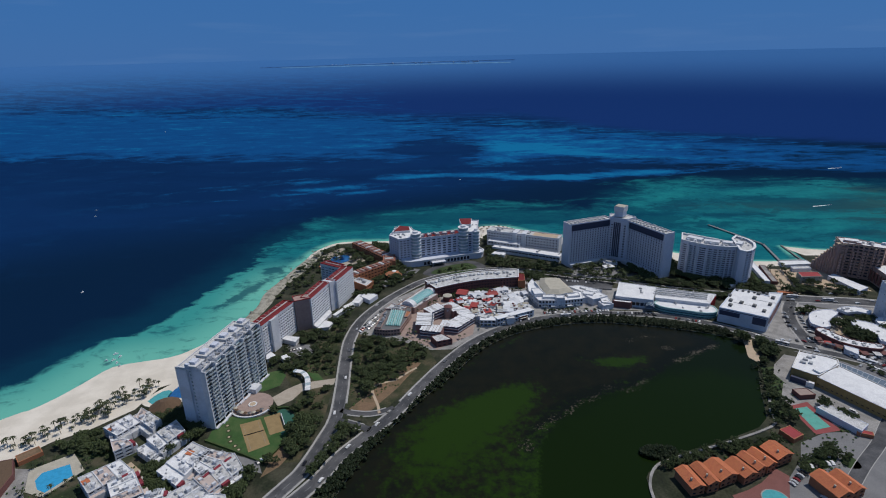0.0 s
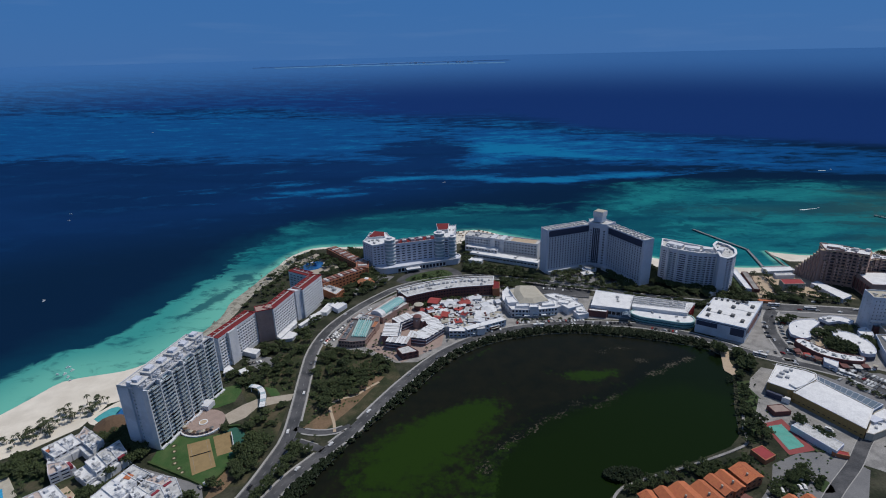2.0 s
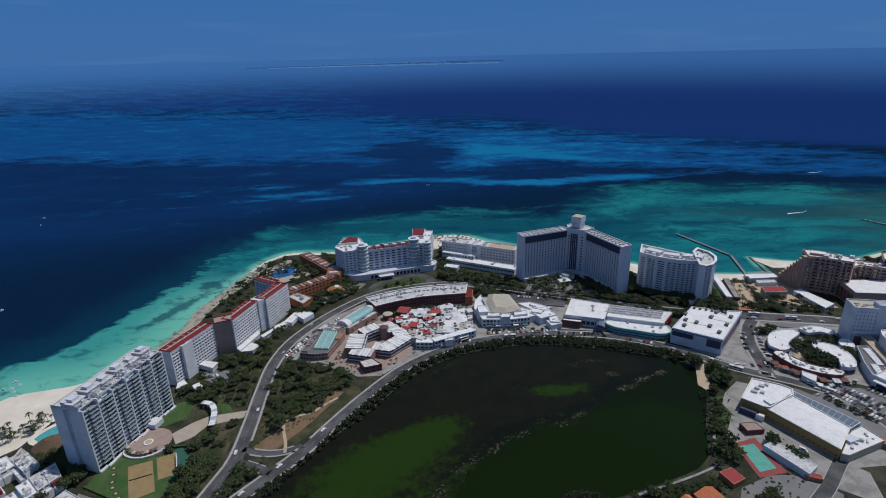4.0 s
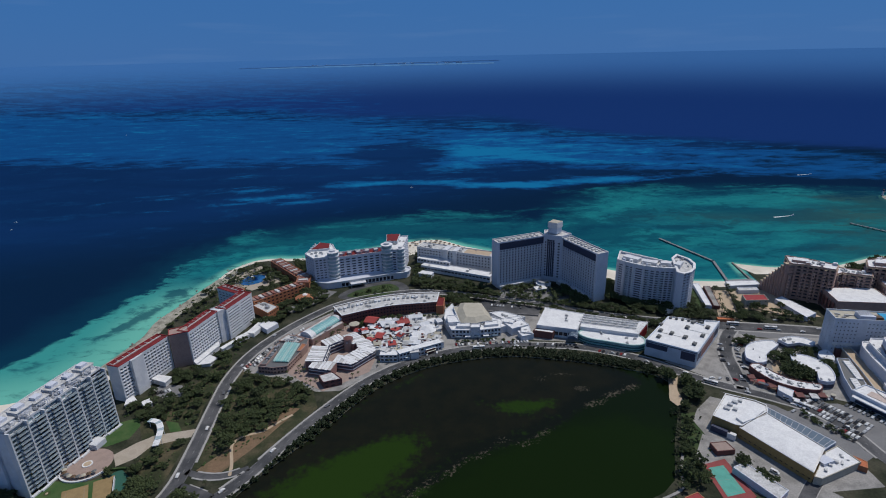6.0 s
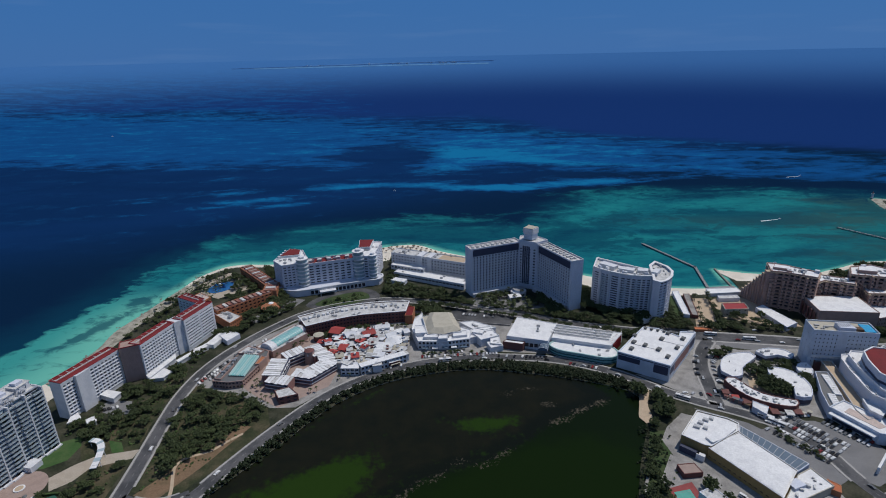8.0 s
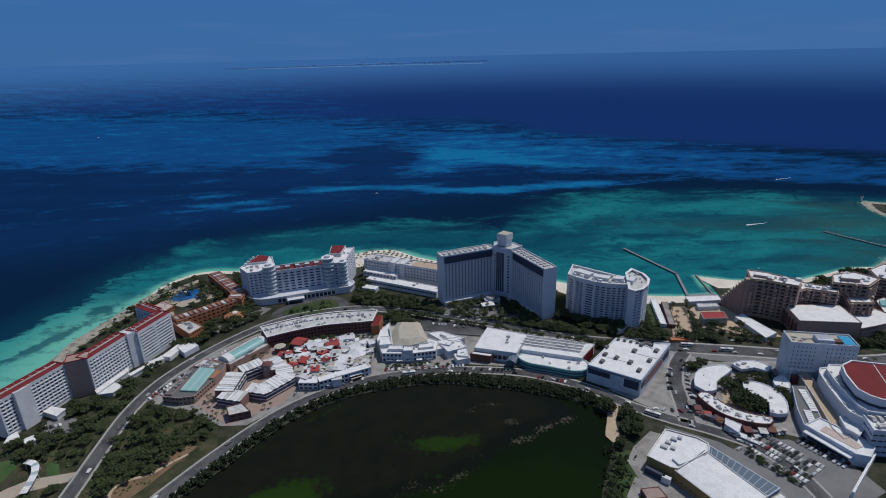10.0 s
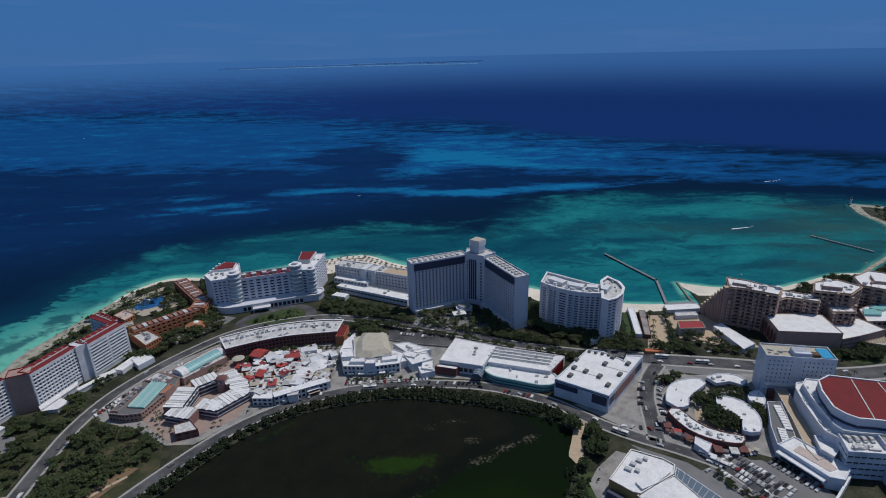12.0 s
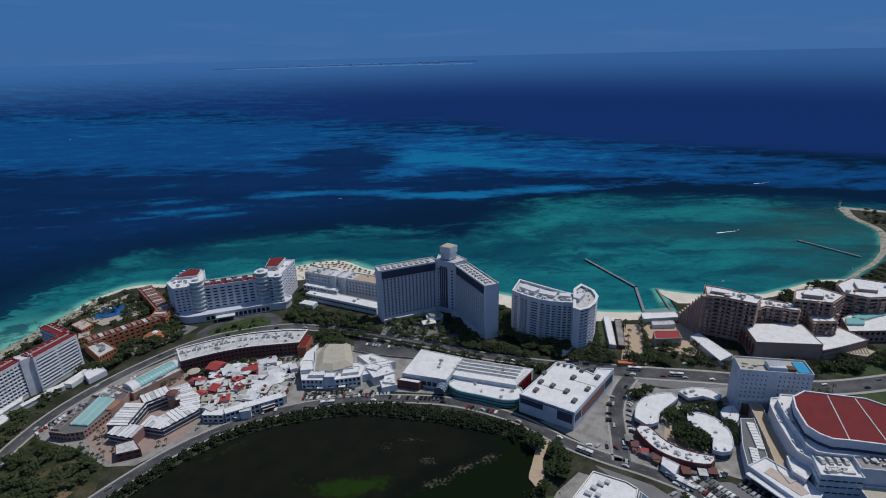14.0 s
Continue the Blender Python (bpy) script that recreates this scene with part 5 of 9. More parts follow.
# -- the tall V-shaped hotel
def vee_hotel():
    t = thing("vee_hotel", "tall grey-white V-shaped hotel with a dark band under the roof", "hotel", 215, 655)
    H = 57.0
    for A, B, cols in (((161, 645.5), (221, 668), 15), ((238, 658), (264, 601), 14)):
        poly = rect(A, B, 15)
        u, L = unit(A, B)
        FOOT.append(poly)
        s = Shape()
        got = facade(s, A, B, 0, H - 9.5, cols, 13, 0.46, 0.66, 0.9, 2.6, 5.0, 0.0)
        for i in (1, 2, 3):
            a, b = poly[i], poly[(i + 1) % 4]
            s.face((*a, 0), (*b, 0), (*b, H), (*a, H))
        C, D = along(A, u, 2.6), along(B, u, -2.6)
        for a, b in ((A, C), (D, B)):
            s.face((*a, H - 9.5), (*b, H - 9.5), (*b, H), (*a, H))
        s.face((*C, H - 1.2), (*D, H - 1.2), (*D, H), (*C, H))
        part("wall", s, GREYWALL, t)
        glaze(t, got)
        d = Shape()
        d.obox(along(A, u, 2.6, -0.7), u, L - 5.2, 0.5, H - 9.6, H - 1.2)
        part("dark_band", d, DARKBAND, t, "dark blue windowless band under the roof edge")
        m = Shape()
        for k in range(cols + 1):
            m.obox(along(A, u, 2.6 + k * (L - 5.2) / cols - 0.22, 0.45), u, 0.44, 0.45, 4.6, H - 9.6)
        part("mullion", m, WHITE, t)
        r = Shape()
        r.prism(inset(ccw(poly), 0.4), H - 1.4, H - 0.9)
        part("roof", r, ROOFGREY, t)
        c = Shape()
        c.ring(ccw(poly), inset(ccw(poly), 0.45), H, H + 0.5)
        part("coping", c, BRIGHT, t)
        for k in range(9):
            b = Shape()
            b.obox(along(A, u, 4 + k * (L - 8) / 9, -4.5), u, 2.8, 2.6, H - 0.9, H + 0.8)
            b.obox(along(A, u, 4 + k * (L - 8) / 9, -9.5), u, 3.4, 1.6, H - 0.9, H + 0.4)
            part("plant_room", b, ROOFGREY, t)
        f = Shape()
        f.obox(along(A, u, 1, 5.5), u, L * 0.9, 5.5, 0, 4.2)
        part("podium", f, WHITE, t)
    # centre block with a dark glazed strip
    cen = [(219, 668), (227, 663), (238, 658), (252, 668), (236, 690), (222, 684)]
    building("", "", "", cen, H + 2, GREYWALL, ROOFGREY, {0: dict(n=(2, 13), wf=0.4, hf=0.5, foot=5, head=8), 1: dict(n=(2, 13), wf=0.4, hf=0.5, foot=5, head=8)}, 1, head=t)
    d = Shape()
    d.obox((222.5, 665), unit((222.5, 665), (233, 659.8))[0], 8.5, 1.6, 6, H - 4)
    part("glazed_strip", d, DARKBAND, t, "dark glazed strip up the centre")
    for q in (1.9, 4.2, 6.4):
        d = Shape()
        d.obox(along((222.5, 665), unit((222.5, 665), (233, 659.8))[0], q, 0.25), unit((222.5, 665), (233, 659.8))[0], 0.35, 0.25, 6, H - 4)
        part("mullion", d, BLUEWALL, t)
    p = Shape()
    p.prism(ccw([(224.5, 671.5), (233.5, 666), (241, 673.5), (232, 681)]), H + 2, H + 9)
    part("plant_tower", p, BLUEWALL, t)
    p = Shape()
    p.prism(ccw([(223.5, 671.5), (233.5, 665), (242, 673.5), (232, 682)]), H + 9, H + 15.5)
    part("plant_tower_top", p, WHITE, t)
    p = Shape()
    p.prism(ccw([(224, 671.5), (233.5, 665.5), (241.4, 673.5), (232, 681.5)]), H + 15.5, H + 15.9)
    part("plant_tower_roof", p, BEIGE, t)
    # entrance drum and porch
    e = Shape()
    e.cyl(216, 646, 9, 0, 5.5, 24)
    part("entrance_drum", e, WHITE, t)
    e = Shape()
    e.cyl(216, 646, 6.2, 5.5, 7.5, 24)
    part("entrance_lantern", e, BLUEWALL, t)
    e = Shape()
    e.cyl(216, 646, 6.6, 7.5, 7.9, 24)
    part("entrance_roof", e, METAL, t)
    e = Shape()
    e.obox((204, 627), unit((204, 627), (218, 630))[0], 14, 9, 4.4, 5.2)
    for a, b in ((0.5, -0.6), (12.8, -0.6), (0.5, -7.8), (12.8, -7.8)):
        e.obox(along((204, 627), unit((204, 627), (218, 630))[0], a, b), unit((204, 627), (218, 630))[0], 0.7, 0.7, 0, 4.4)
    part("porch", e, BRIGHT, t)


vee_hotel()


# -- the curved tower with a round end
def curved_tower():
    t = thing("curved_tower", "curved grey-white tower block with white rooftop walls", "tower", 330, 605)
    main = [(293, 620), (299, 612), (306, 605), (315, 598), (325, 593), (335, 590.5), (344, 589), (352, 605), (341, 612), (322, 629), (304, 645)]
    main = ccw(main)
    k = main.index((293, 620))
    fc = {(k + j) % len(main): dict(n=((1, 2, 1, 2, 2, 2)[j], 14), wf=0.62, hf=0.5, depth=0.5, foot=2.0, head=3.5) for j in range(6)}
    building("", "", "", main, 43, GREYWALL, ROOFGREY, fc, 1.6, head=t, cope=0.8)
    front_k = k
    end = ccw([(344, 586), (341, 576), (346, 571), (355, 575), (364, 585), (370, 598), (370, 612), (362, 627), (352, 616)])
    k = end.index((346, 571))
    building("", "", "", end, 44, GREYWALL, ROOFGREY, {k % 9: dict(n=(2, 14), wf=0.8, hf=0.5, depth=1.2), (k + 1) % 9: dict(n=(2, 14), wf=0.8, hf=0.5, depth=1.2), (k + 2) % 9: dict(n=(2, 14), wf=0.8, hf=0.5, depth=1.2)}, 1.6, head=t, cope=1.6)
    for p0, p1, dp, h in (((300, 624), (312, 611), 9, 45.5), ((316, 610), (330, 602), 8, 44.6), ((334, 601), (344, 598), 7, 45.2), ((350, 590), (358, 600), 6, 46.5)):
        s = Shape()
        u, L = unit(p0, p1)
        s.obox(p0, u, L, dp, 41.4, h)
        part("roof_storey", s, WHITE, t)
    o = inset(main, -0.6)
    s = Shape()
    s.ring(o, inset(main, 0.9), 43, 43.9)
    part("coping", s, BRIGHT, t)
    s = Shape()
    s.ring(inset(end, -0.5), inset(end, 2.2), 44, 44.9)
    part("coping", s, BRIGHT, t)
    for x, y in (main + main)[front_k:front_k + 7]:
        s = Shape()
        s.cyl(x, y, 0.9, 0, 43, 8)
        part("pier", s, WHITE, t)
    for a, b, h in (((297.5, 614.5), (299.5, 612), 42), ((305, 606), (307, 604.5), 42), ((324, 593.2), (326, 592.6), 42)):
        s = Shape()
        u, L = unit(a, b)
        s.obox(along(a, u, 0, 0.6), u, 1.2, 0.6, 0, h)
        part("pier", s, WHITE, t)
    front = (main + main)[front_k:front_k + 7]
    slab = balcony_mesh(4.2, 1.3, 1.0, WHITE)
    for j, d in ((1, 1.5), (3, 3.0), (4, 3.0)):
        u, L = unit(front[j], front[j + 1])
        for r in range(13):
            put(slab, "balcony", t, front[j], u, d, 0.0, 4.0 + r * (43 - 5.5) / 14)
    rng = random.Random(33)
    for j in range(6):
        u, L = unit(front[j], front[j + 1])
        for _ in range(2):
            s = Shape()
            s.obox(along(front[j], u, rng.uniform(0, L * 0.6), -rng.uniform(0.8, 3.0)), u, rng.uniform(1.6, 4.0), rng.uniform(0.4, 2.6), 41.4, 43.9 + rng.uniform(0.6, 2.6))
            part("roof_wall", s, rng.choice((WHITE, BRIGHT, GREYWALL)), t)
    roof_clutter(t, main, 41.4, 9, 31, 1.2)
    roof_clutter(t, end, 42.4, 6, 32, 1.0)
    e = Shape()
    e.prism(ccw([(330, 566), (340, 570), (342, 580), (334, 578)]), 0, 4.5)
    part("entrance_canopy", e, BRIGHT, t)


curved_tower()


# -- white-grey city hotel with a rooftop pool
def city_hotel():
    t = thing("city_hotel", "pale grey hotel with small windows and a rooftop pool", "hotel", 468, 486)
    poly = ccw([(442, 481), (491, 471), (496, 490), (447, 500)])
    H = 37.0
    building("", "", "", poly, H, BLUEWALL, BEIGE, {0: dict(n=(15, 8), wf=0.32, hf=0.34, depth=0.4, side=1.5, foot=5, head=2.5, skip=[(c, r) for c in (6, 7) for r in range(8)]), 3: dict(n=(3, 8), wf=0.2, hf=0.3, foot=5, head=2)}, 1.2, head=t)
    p = Shape()
    p.prism(ccw([(482, 475), (490, 473.5), (493.5, 487), (485.5, 489)]), H - 1.2, H - 0.35)
    part("rooftop_pool", p, POOL, t, "bright blue rooftop pool")
    s = Shape()
    s.prism(ccw([(462, 478.5), (474, 476), (475, 486), (464, 488)]), H - 1.2, H + 2.6)
    part("stair_head", s, GREYWALL, t)
    for k in range(7):
        s = Shape()
        s.prism(ccw([(463 + 1.7 * k, 480), (463.5 + 1.7 * k, 479.9), (464.7 + 1.7 * k, 487), (464.2 + 1.7 * k, 487.1)]), H + 2.6, H + 3.0)
        part("louvre", s, METAL, t)
    s = Shape()
    s.prism(ccw([(476, 477), (481, 476), (482, 481), (477, 482)]), H - 1.2, H + 1.2)
    part("bar_hut", s, THATCH, t)
    roof_clutter(t, [(444, 483), (462, 479), (465, 492), (448, 496)], H - 1.2, 7, 41, 0.9)


city_hotel()


# -- the pinkish brown terraced resort
def resort_block(t, poly, h, rows, cols_of, parts_roof=BRIGHT):
    poly = ccw(poly)
    fc = {i: dict(n=(c, rows), wf=0.66, hf=0.55, depth=1.4, foot=2.5, head=1.5) for i, c in cols_of.items()}
    building("", "", "", poly, h, BROWN, parts_roof, fc, 1.0, head=t, cope=0.7)
    for k in range(1, rows + 1):
        z = 2.5 + (h - 4.0) * k / rows
        b = Shape()
        b.ring(inset(poly, -0.7), inset(poly, 0.05), z - 0.3, z + 0.25)
        part("balcony_band", b, TAN if k == rows else BROWN, t)
    u, L = unit(poly[0], poly[1])
    for k in range(int(L / 6)):
        b = Shape()
        b.obox(along(poly[0], u, 2 + 6 * k, -1), u, 0.5, 7, h - 1.0, h - 0.6)
        part("roof_seam", b, BROWN, t)
    # stepped bay stacks before the balconies
    rng = random.Random(int(h * 10 + poly[0][0]))
    for i, c in cols_of.items():
        a, e = poly[i], poly[(i + 1) % len(poly)]
        u, L = unit(a, e)
        for k in range(c):
            if k % 2 == 0 or rng.random() < 0.3:
                w, zt = L / c * rng.uniform(0.32, 0.5), h * rng.uniform(0.55, 0.98)
                b = Shape()
                b.obox(along(a, u, L * (k + 0.05) / c, 2.1), u, w, 2.1, 0, zt)
                bay = part("bay_stack", b, BROWN, t)
                b = Shape()
                b.obox(along(a, u, L * (k + 0.05) / c - 0.2, 2.3), u, w + 0.4, 2.6, zt, zt + 0.4)
                part("bay_cap", b, TAN, bay)
                b = Shape()
                for j in range(int(zt / 3.6)):
                    b.obox(along(a, u, L * (k + 0.05) / c + w * 0.2, 2.14), u, w * 0.6, 0.2, 3.6 * j + 1.0, 3.6 * j + 2.4)
                part("bay_glazing", b, GLASS, bay)
    for k in range(6):
        f = rng.random()
        p = (poly[0][0] * (1 - f) + poly[3 % len(poly)][0] * f, poly[0][1] * (1 - f) + poly[3 % len(poly)][1] * f)
        if inside(p, inset(poly, 3.0)):
            b = Shape()
            b.obox(p, u, rng.uniform(2.5, 5), rng.uniform(2, 4), h - 1.0, h + rng.uniform(0.6, 2.4))
            part("roof_box", b, rng.choice((BROWN, WHITE, ROOFGREY)), t)


def resort():
    t = thing("terraced_resort", "large pinkish brown terraced resort with deep balconies", "resort", 540, 600)
    resort_block(t, [(474, 598), (486, 594), (510, 577), (522, 590), (500, 612), (484, 622)], 42, 10, {0: 2, 1: 6})
    resort_block(t, [(510, 582), (528, 590), (552, 578), (560, 590), (530, 608), (512, 600)], 33, 8, {0: 3, 1: 4})
    resort_block(t, [(552, 588), (581, 578), (604, 594), (592, 612), (566, 608)], 40, 9, {0: 5, 1: 4})
    resort_block(t, [(624, 618), (640, 606), (662, 606), (700, 630), (660, 655), (632, 640)], 30, 7, {0: 2, 1: 2, 2: 4})
    resort_block(t, [(560, 570), (582, 568), (586, 580), (566, 588)], 26, 6, {0: 4})
    # descending terraces towards the beach
    for k in range(9):
        f = k / 9
        s = Shape()
        x, y = 474 - 8 * f, 600 + 26 * f
        s.prism(ccw([(x - 3.5, y - 1.5), (x + 16 - 4 * f, y - 3.5), (x + 17 - 4 * f, y + 1.5), (x - 3, y + 3.5)]), 0, 40 - 34 * f)
        part("terrace", s, BROWN, t)
        s = Shape()
        s.prism(ccw([(x - 3.7, y - 1.7), (x + 2, y - 2.2), (x + 2, y + 3), (x - 3.2, y + 3.6)]), 40 - 34 * f, 40.9 - 34 * f)
        part("terrace_parapet", s, TAN, t)
    for p, z in (([(480, 604), (494, 596), (498, 604), (486, 612)], 43.5), ([(562, 592), (578, 586), (584, 596), (570, 602)], 42.5), ([(640, 622), (656, 616), (664, 630), (648, 638)], 32.0)):
        s = Shape()
        s.prism(ccw(p), z - 3, z)
        part("roof_storey", s, BROWN, t)
        s = Shape()
        s.prism(inset(ccw(p), 0.4), z, z + 0.25)
        part("upper_roof", s, BRIGHT, t)
    roof_clutter(t, [(486, 600), (506, 584), (516, 592), (498, 606)], 41, 8, 51, 1.1)
    roof_clutter(t, [(560, 590), (582, 582), (598, 594), (588, 606)], 39, 8, 52, 1.1)
    roof_clutter(t, [(520, 592), (548, 584), (552, 592), (528, 602)], 32, 8, 53, 1.1)


resort()
hall = ccw([(497, 549), (551, 541), (557, 579), (504, 584)])
ob = building("exhibition_hall", "large windowless white-roofed hall beside the resort", "hall", hall, 19, BROWN, BRIGHT, None, 0.6)
for k in range(5):
    s = Shape()
    s.obox((496.2 + 0.9 * k * 1.4, 552 + 6.6 * k), unit((497, 549), (504, 584))[0], 3.4, 0.5, 3, 15)
    part("wall_panel", s, MAROON, ob)
building("resort_annexe", "low white-roofed annexe of the resort", "annexe", [(552, 541), (572, 546), (604, 556), (596, 580), (557, 579)], 13, BROWN, BRIGHT, {0: dict(n=(6, 3), wf=0.5, hf=0.4)}, 0.8)
lo = building("resort_lobby", "low resort lobby with green glazed roofs", "lobby", [(600, 574), (660, 572), (690, 600), (668, 628), (612, 600)], 12, BROWN, BRIGHT, {0: dict(n=(12, 2), wf=0.6, hf=0.5)}, 0.8)
for p in ([(606, 586), (622, 584), (630, 594), (614, 598)], [(626, 592), (660, 604), (654, 612), (622, 600)]):
    s = Shape()
    s.prism(ccw(p), 11.2, 13.4)
    part("glazed_roof", s, TEAL, lo, "pale green glazed roof")
pav = building("slatted_pavilion", "low pavilion with a beige slatted roof", "pavilion", [(574, 548), (592, 540), (606, 548), (598, 560), (582, 562)], 6, BROWN, BEIGE, None, 0.3)
for k in range(9):
    s = Shape()
    s.obox((576 + 2.6 * k, 546 - 0.3 * k), (0.45, 0.89), 14, 0.5, 5.8, 6.5)
    part("roof_slat", s, TAN, pav)


# -- the red-roofed shopping centre with white terraces
def red_mall():
    t = thing("shopping_centre", "shopping centre with a dark red roof and white stepped terraces", "mall", 490, 430)
    top = ccw([(476, 459), (464, 453), (458, 441), (455, 430), (453, 422), (456, 414), (461, 409), (471, 407), (489, 402), (530, 396), (548, 405), (545, 428), (519, 440), (512, 448)])
    Z = 32
    building("", "", "", top, Z, GREYWALL, REDROOF, None, 0.5, z0=15, head=t, cope=0.9, coping=BRIGHT)
    for a, b in (((489, 454.4), (470.5, 408)), ((505, 449.8), (491, 402.6))):
        s = Shape()
        u, L = unit(a, b)
        s.obox(a, u, L, 0.7, Z - 0.5, Z - 0.15)
        part("roof_joint", s, ROOFGREY, t)

    def terrace(poly, z, lip=0.8):
        """A white flat roof with a raised lip and a dark recess under its edge."""
        poly = ccw(poly)
        building("", "", "", poly, z, GREYWALL, BRIGHT, None, lip, head=t, cope=0.5)
        c = Shape()
        c.ring(inset(poly, -0.35), inset(poly, 0.1), z - 1.5, z + 0.12)
        part("edge_band", c, BRIGHT, t)

    terrace([(480, 464), (466, 467), (460, 461), (455, 444), (452.5, 427), (450, 414), (452, 408), (462, 405), (480, 402), (480, 440)], 24)
    terrace([(478, 470), (461, 469), (456, 462), (451, 446), (446, 424), (444.5, 414), (450, 404), (468, 400), (476, 440)], 19.5)
    terrace([(449, 404), (446, 416), (441, 417), (436.5, 404), (440, 397)], 13)
    s = Shape()
    s.ring(inset(top, -0.25), inset(top, 0.05), 24.4, 26.4)
    part("window_band", s, DARKBAND, t)
    # south block with ducts on its white roof, and the grey plant block beside it
    south = ccw([(450, 410), (472, 408), (468, 388), (444, 392)])
    building("", "", "", south, 21, BLUEWALL, BRIGHT, {(456, 390): dict(n=(6, 4), wf=0.86, hf=0.30, depth=0.6, foot=1, head=2), (447, 401): dict(n=(4, 4), wf=0.86, hf=0.30, depth=0.6, foot=1, head=2)}, 0.8, head=t, cope=0.6)
    for k in range(4):
        x, y = 450.5 + 4.6 * k, 405.6 - 0.5 * k
        a = Shape()
        for j in range(7):
            f = j / 6
            a.obox((x + 0.5 * math.sin(f * 3), y - 5.2 * f), (1.0, -0.05), 2.4, 0.9, 20.2, 21.0 + 1.5 * math.sin(math.pi * (0.15 + 0.75 * f)))
        part("cooling_duct", a, METAL, t)
    for x, y, w, d in ((448, 394.5, 8, 1.5), (458, 392.6, 7, 1.5), (451, 397.5, 12, 1.2)):
        a = Shape()
        a.obox((x, y), (0.98, -0.17), w, d, 20.2, 21.4)
        part("roof_pipe", a, METAL, t)
    roof_clutter(t, [(447, 393.5), (466, 390.5), (468, 398), (448, 400)], 20.2, 9, 61, 0.9)
    building("", "", "", [(472, 406.5), (496, 401), (494, 388), (468.4, 393)], 23.5, GREYWALL, CONCRETE, None, 0.9, head=t, cope=0.6)
    building("", "", "", [(496, 401), (532, 394), (530, 372), (492, 378)], 20, GREYWALL, ROOFGREY, None, 0.9, head=t, cope=0.6)
    building("", "", "", [(468, 392), (492, 387.5), (490, 374), (466, 379)], 12, BLUEWALL, BEIGE, {(478, 376): dict(n=(6, 2), wf=0.86, hf=0.4, depth=0.6, foot=1)}, 0.8, head=t, cope=0.6)
    roof_clutter(t, [(474, 405), (492, 401), (491, 391), (472, 394)], 22.6, 8, 62, 1.0)
    for z, pts, n_units, sd in ((23.2, [(462, 462), (456.5, 444), (454, 427), (452, 416)], 8, 63), (18.7, [(457, 461), (452.6, 446), (448, 424), (447, 412)], 10, 64)):
        rng = random.Random(sd)
        for _ in range(n_units):
            k = rng.randrange(len(pts) - 1)
            f, a, b = rng.random(), pts[k], pts[k + 1]
            q = unit(a, b)[0]
            ob = place(new("air_unit", AIR_ME), t)
            ob.matrix_basis = Matrix.Translation((a[0] + (b[0] - a[0]) * f, a[1] + (b[1] - a[1]) * f, z)) @ Matrix.Rotation(math.atan2(q[1], q[0]), 4, "Z") @ Matrix.Diagonal((rng.uniform(0.5, 1.1), 0.6, rng.uniform(0.5, 0.9), 1))
    # the tan upper walk, the rows of skylights and the white bridge to the hotel
    walk_floor = ccw([(451, 477), (459, 476), (453, 452), (446, 426), (437, 400), (431, 398), (431, 409), (441, 440)])
    w = Shape()
    w.prism(walk_floor, 0, 8.5)
    part("upper_walk", w, TAN, t, "tan paved upper walk")
    w = Shape()
    w.ring(inset(walk_floor, -0.25), inset(walk_floor, 0.15), 8.5, 9.6)
    part("walk_parapet", w, ROOFGREY, t)
    row = ccw([(436, 462), (446, 461), (441, 446), (433, 424), (427, 411), (415, 415), (422, 434)])
    building("", "", "", row, 8.2, GREYWALL, UNITGREY, None, 0.5, head=t, cope=0.5)
    for A, B, n in (((437.5, 457), (429.5, 429.5), 9), ((424.8, 431.5), (419.2, 416.5), 6)):
        u, L = unit(A, B)
        for k in range(n):
            w = Shape()
            w.obox(along(A, u, L * k / n + 0.2), u, L / n - 0.5, 5.0, 7.7, 8.9)
            part("skylight", w, BRIGHT, t)
    w = Shape()
    u, L = unit((444, 479.5), (476, 472))
    w.obox((444, 479.5), u, L, 3.2, 11.0, 13.2)
    for d in (2, 12, 24):
        w.obox(along((444, 479.5), u, d, -0.6), u, 0.8, 2.0, 0, 11.0)
    part("bridge", w, BRIGHT, t)
    building("", "", "", [(446, 476), (452, 475), (453, 481), (448, 483)], 8, MAROON, UNITGREY, None, 0.5, head=t)
    # the angled entrance hall with a blue-grey flank
    hall = ccw([(414, 414), (430, 421), (440, 404), (444, 398), (446, 389), (436, 380), (428, 383)])
    building("", "", "", hall, 9.6, BLUEWALL, BRIGHT, None, 0.8, head=t, cope=0.7)
    w = Shape()
    w.prism(ccw([(421, 408), (428, 412), (437, 398), (438, 390), (432, 388)]), 8.8, 9.1)
    part("roof_terrace", w, PINKROOF, t)
    u, L = unit((414, 413), (428, 383.5))
    w = Shape()
    w.obox(along((414, 413), u, 1.5, 0.2), u, L - 2, -4.2, 6.0, 6.9)
    part("entrance_canopy", w, BRIGHT, t)
    w = Shape()
    w.obox(along((414, 413), u, 3, 0.15), u, L - 5, 0.4, 0.8, 5.0)
    part("glass_front", w, DARKBAND, t)
    w = Shape()
    u2, L2 = unit((446, 389), (406, 356))
    w.obox((446, 389), u2, L2, 1.4, 0, 5.5)
    part("boundary_wall", w, BRIGHT, t)
    FOOT.append(row)
    FOOT.append(walk_floor)


red_mall()


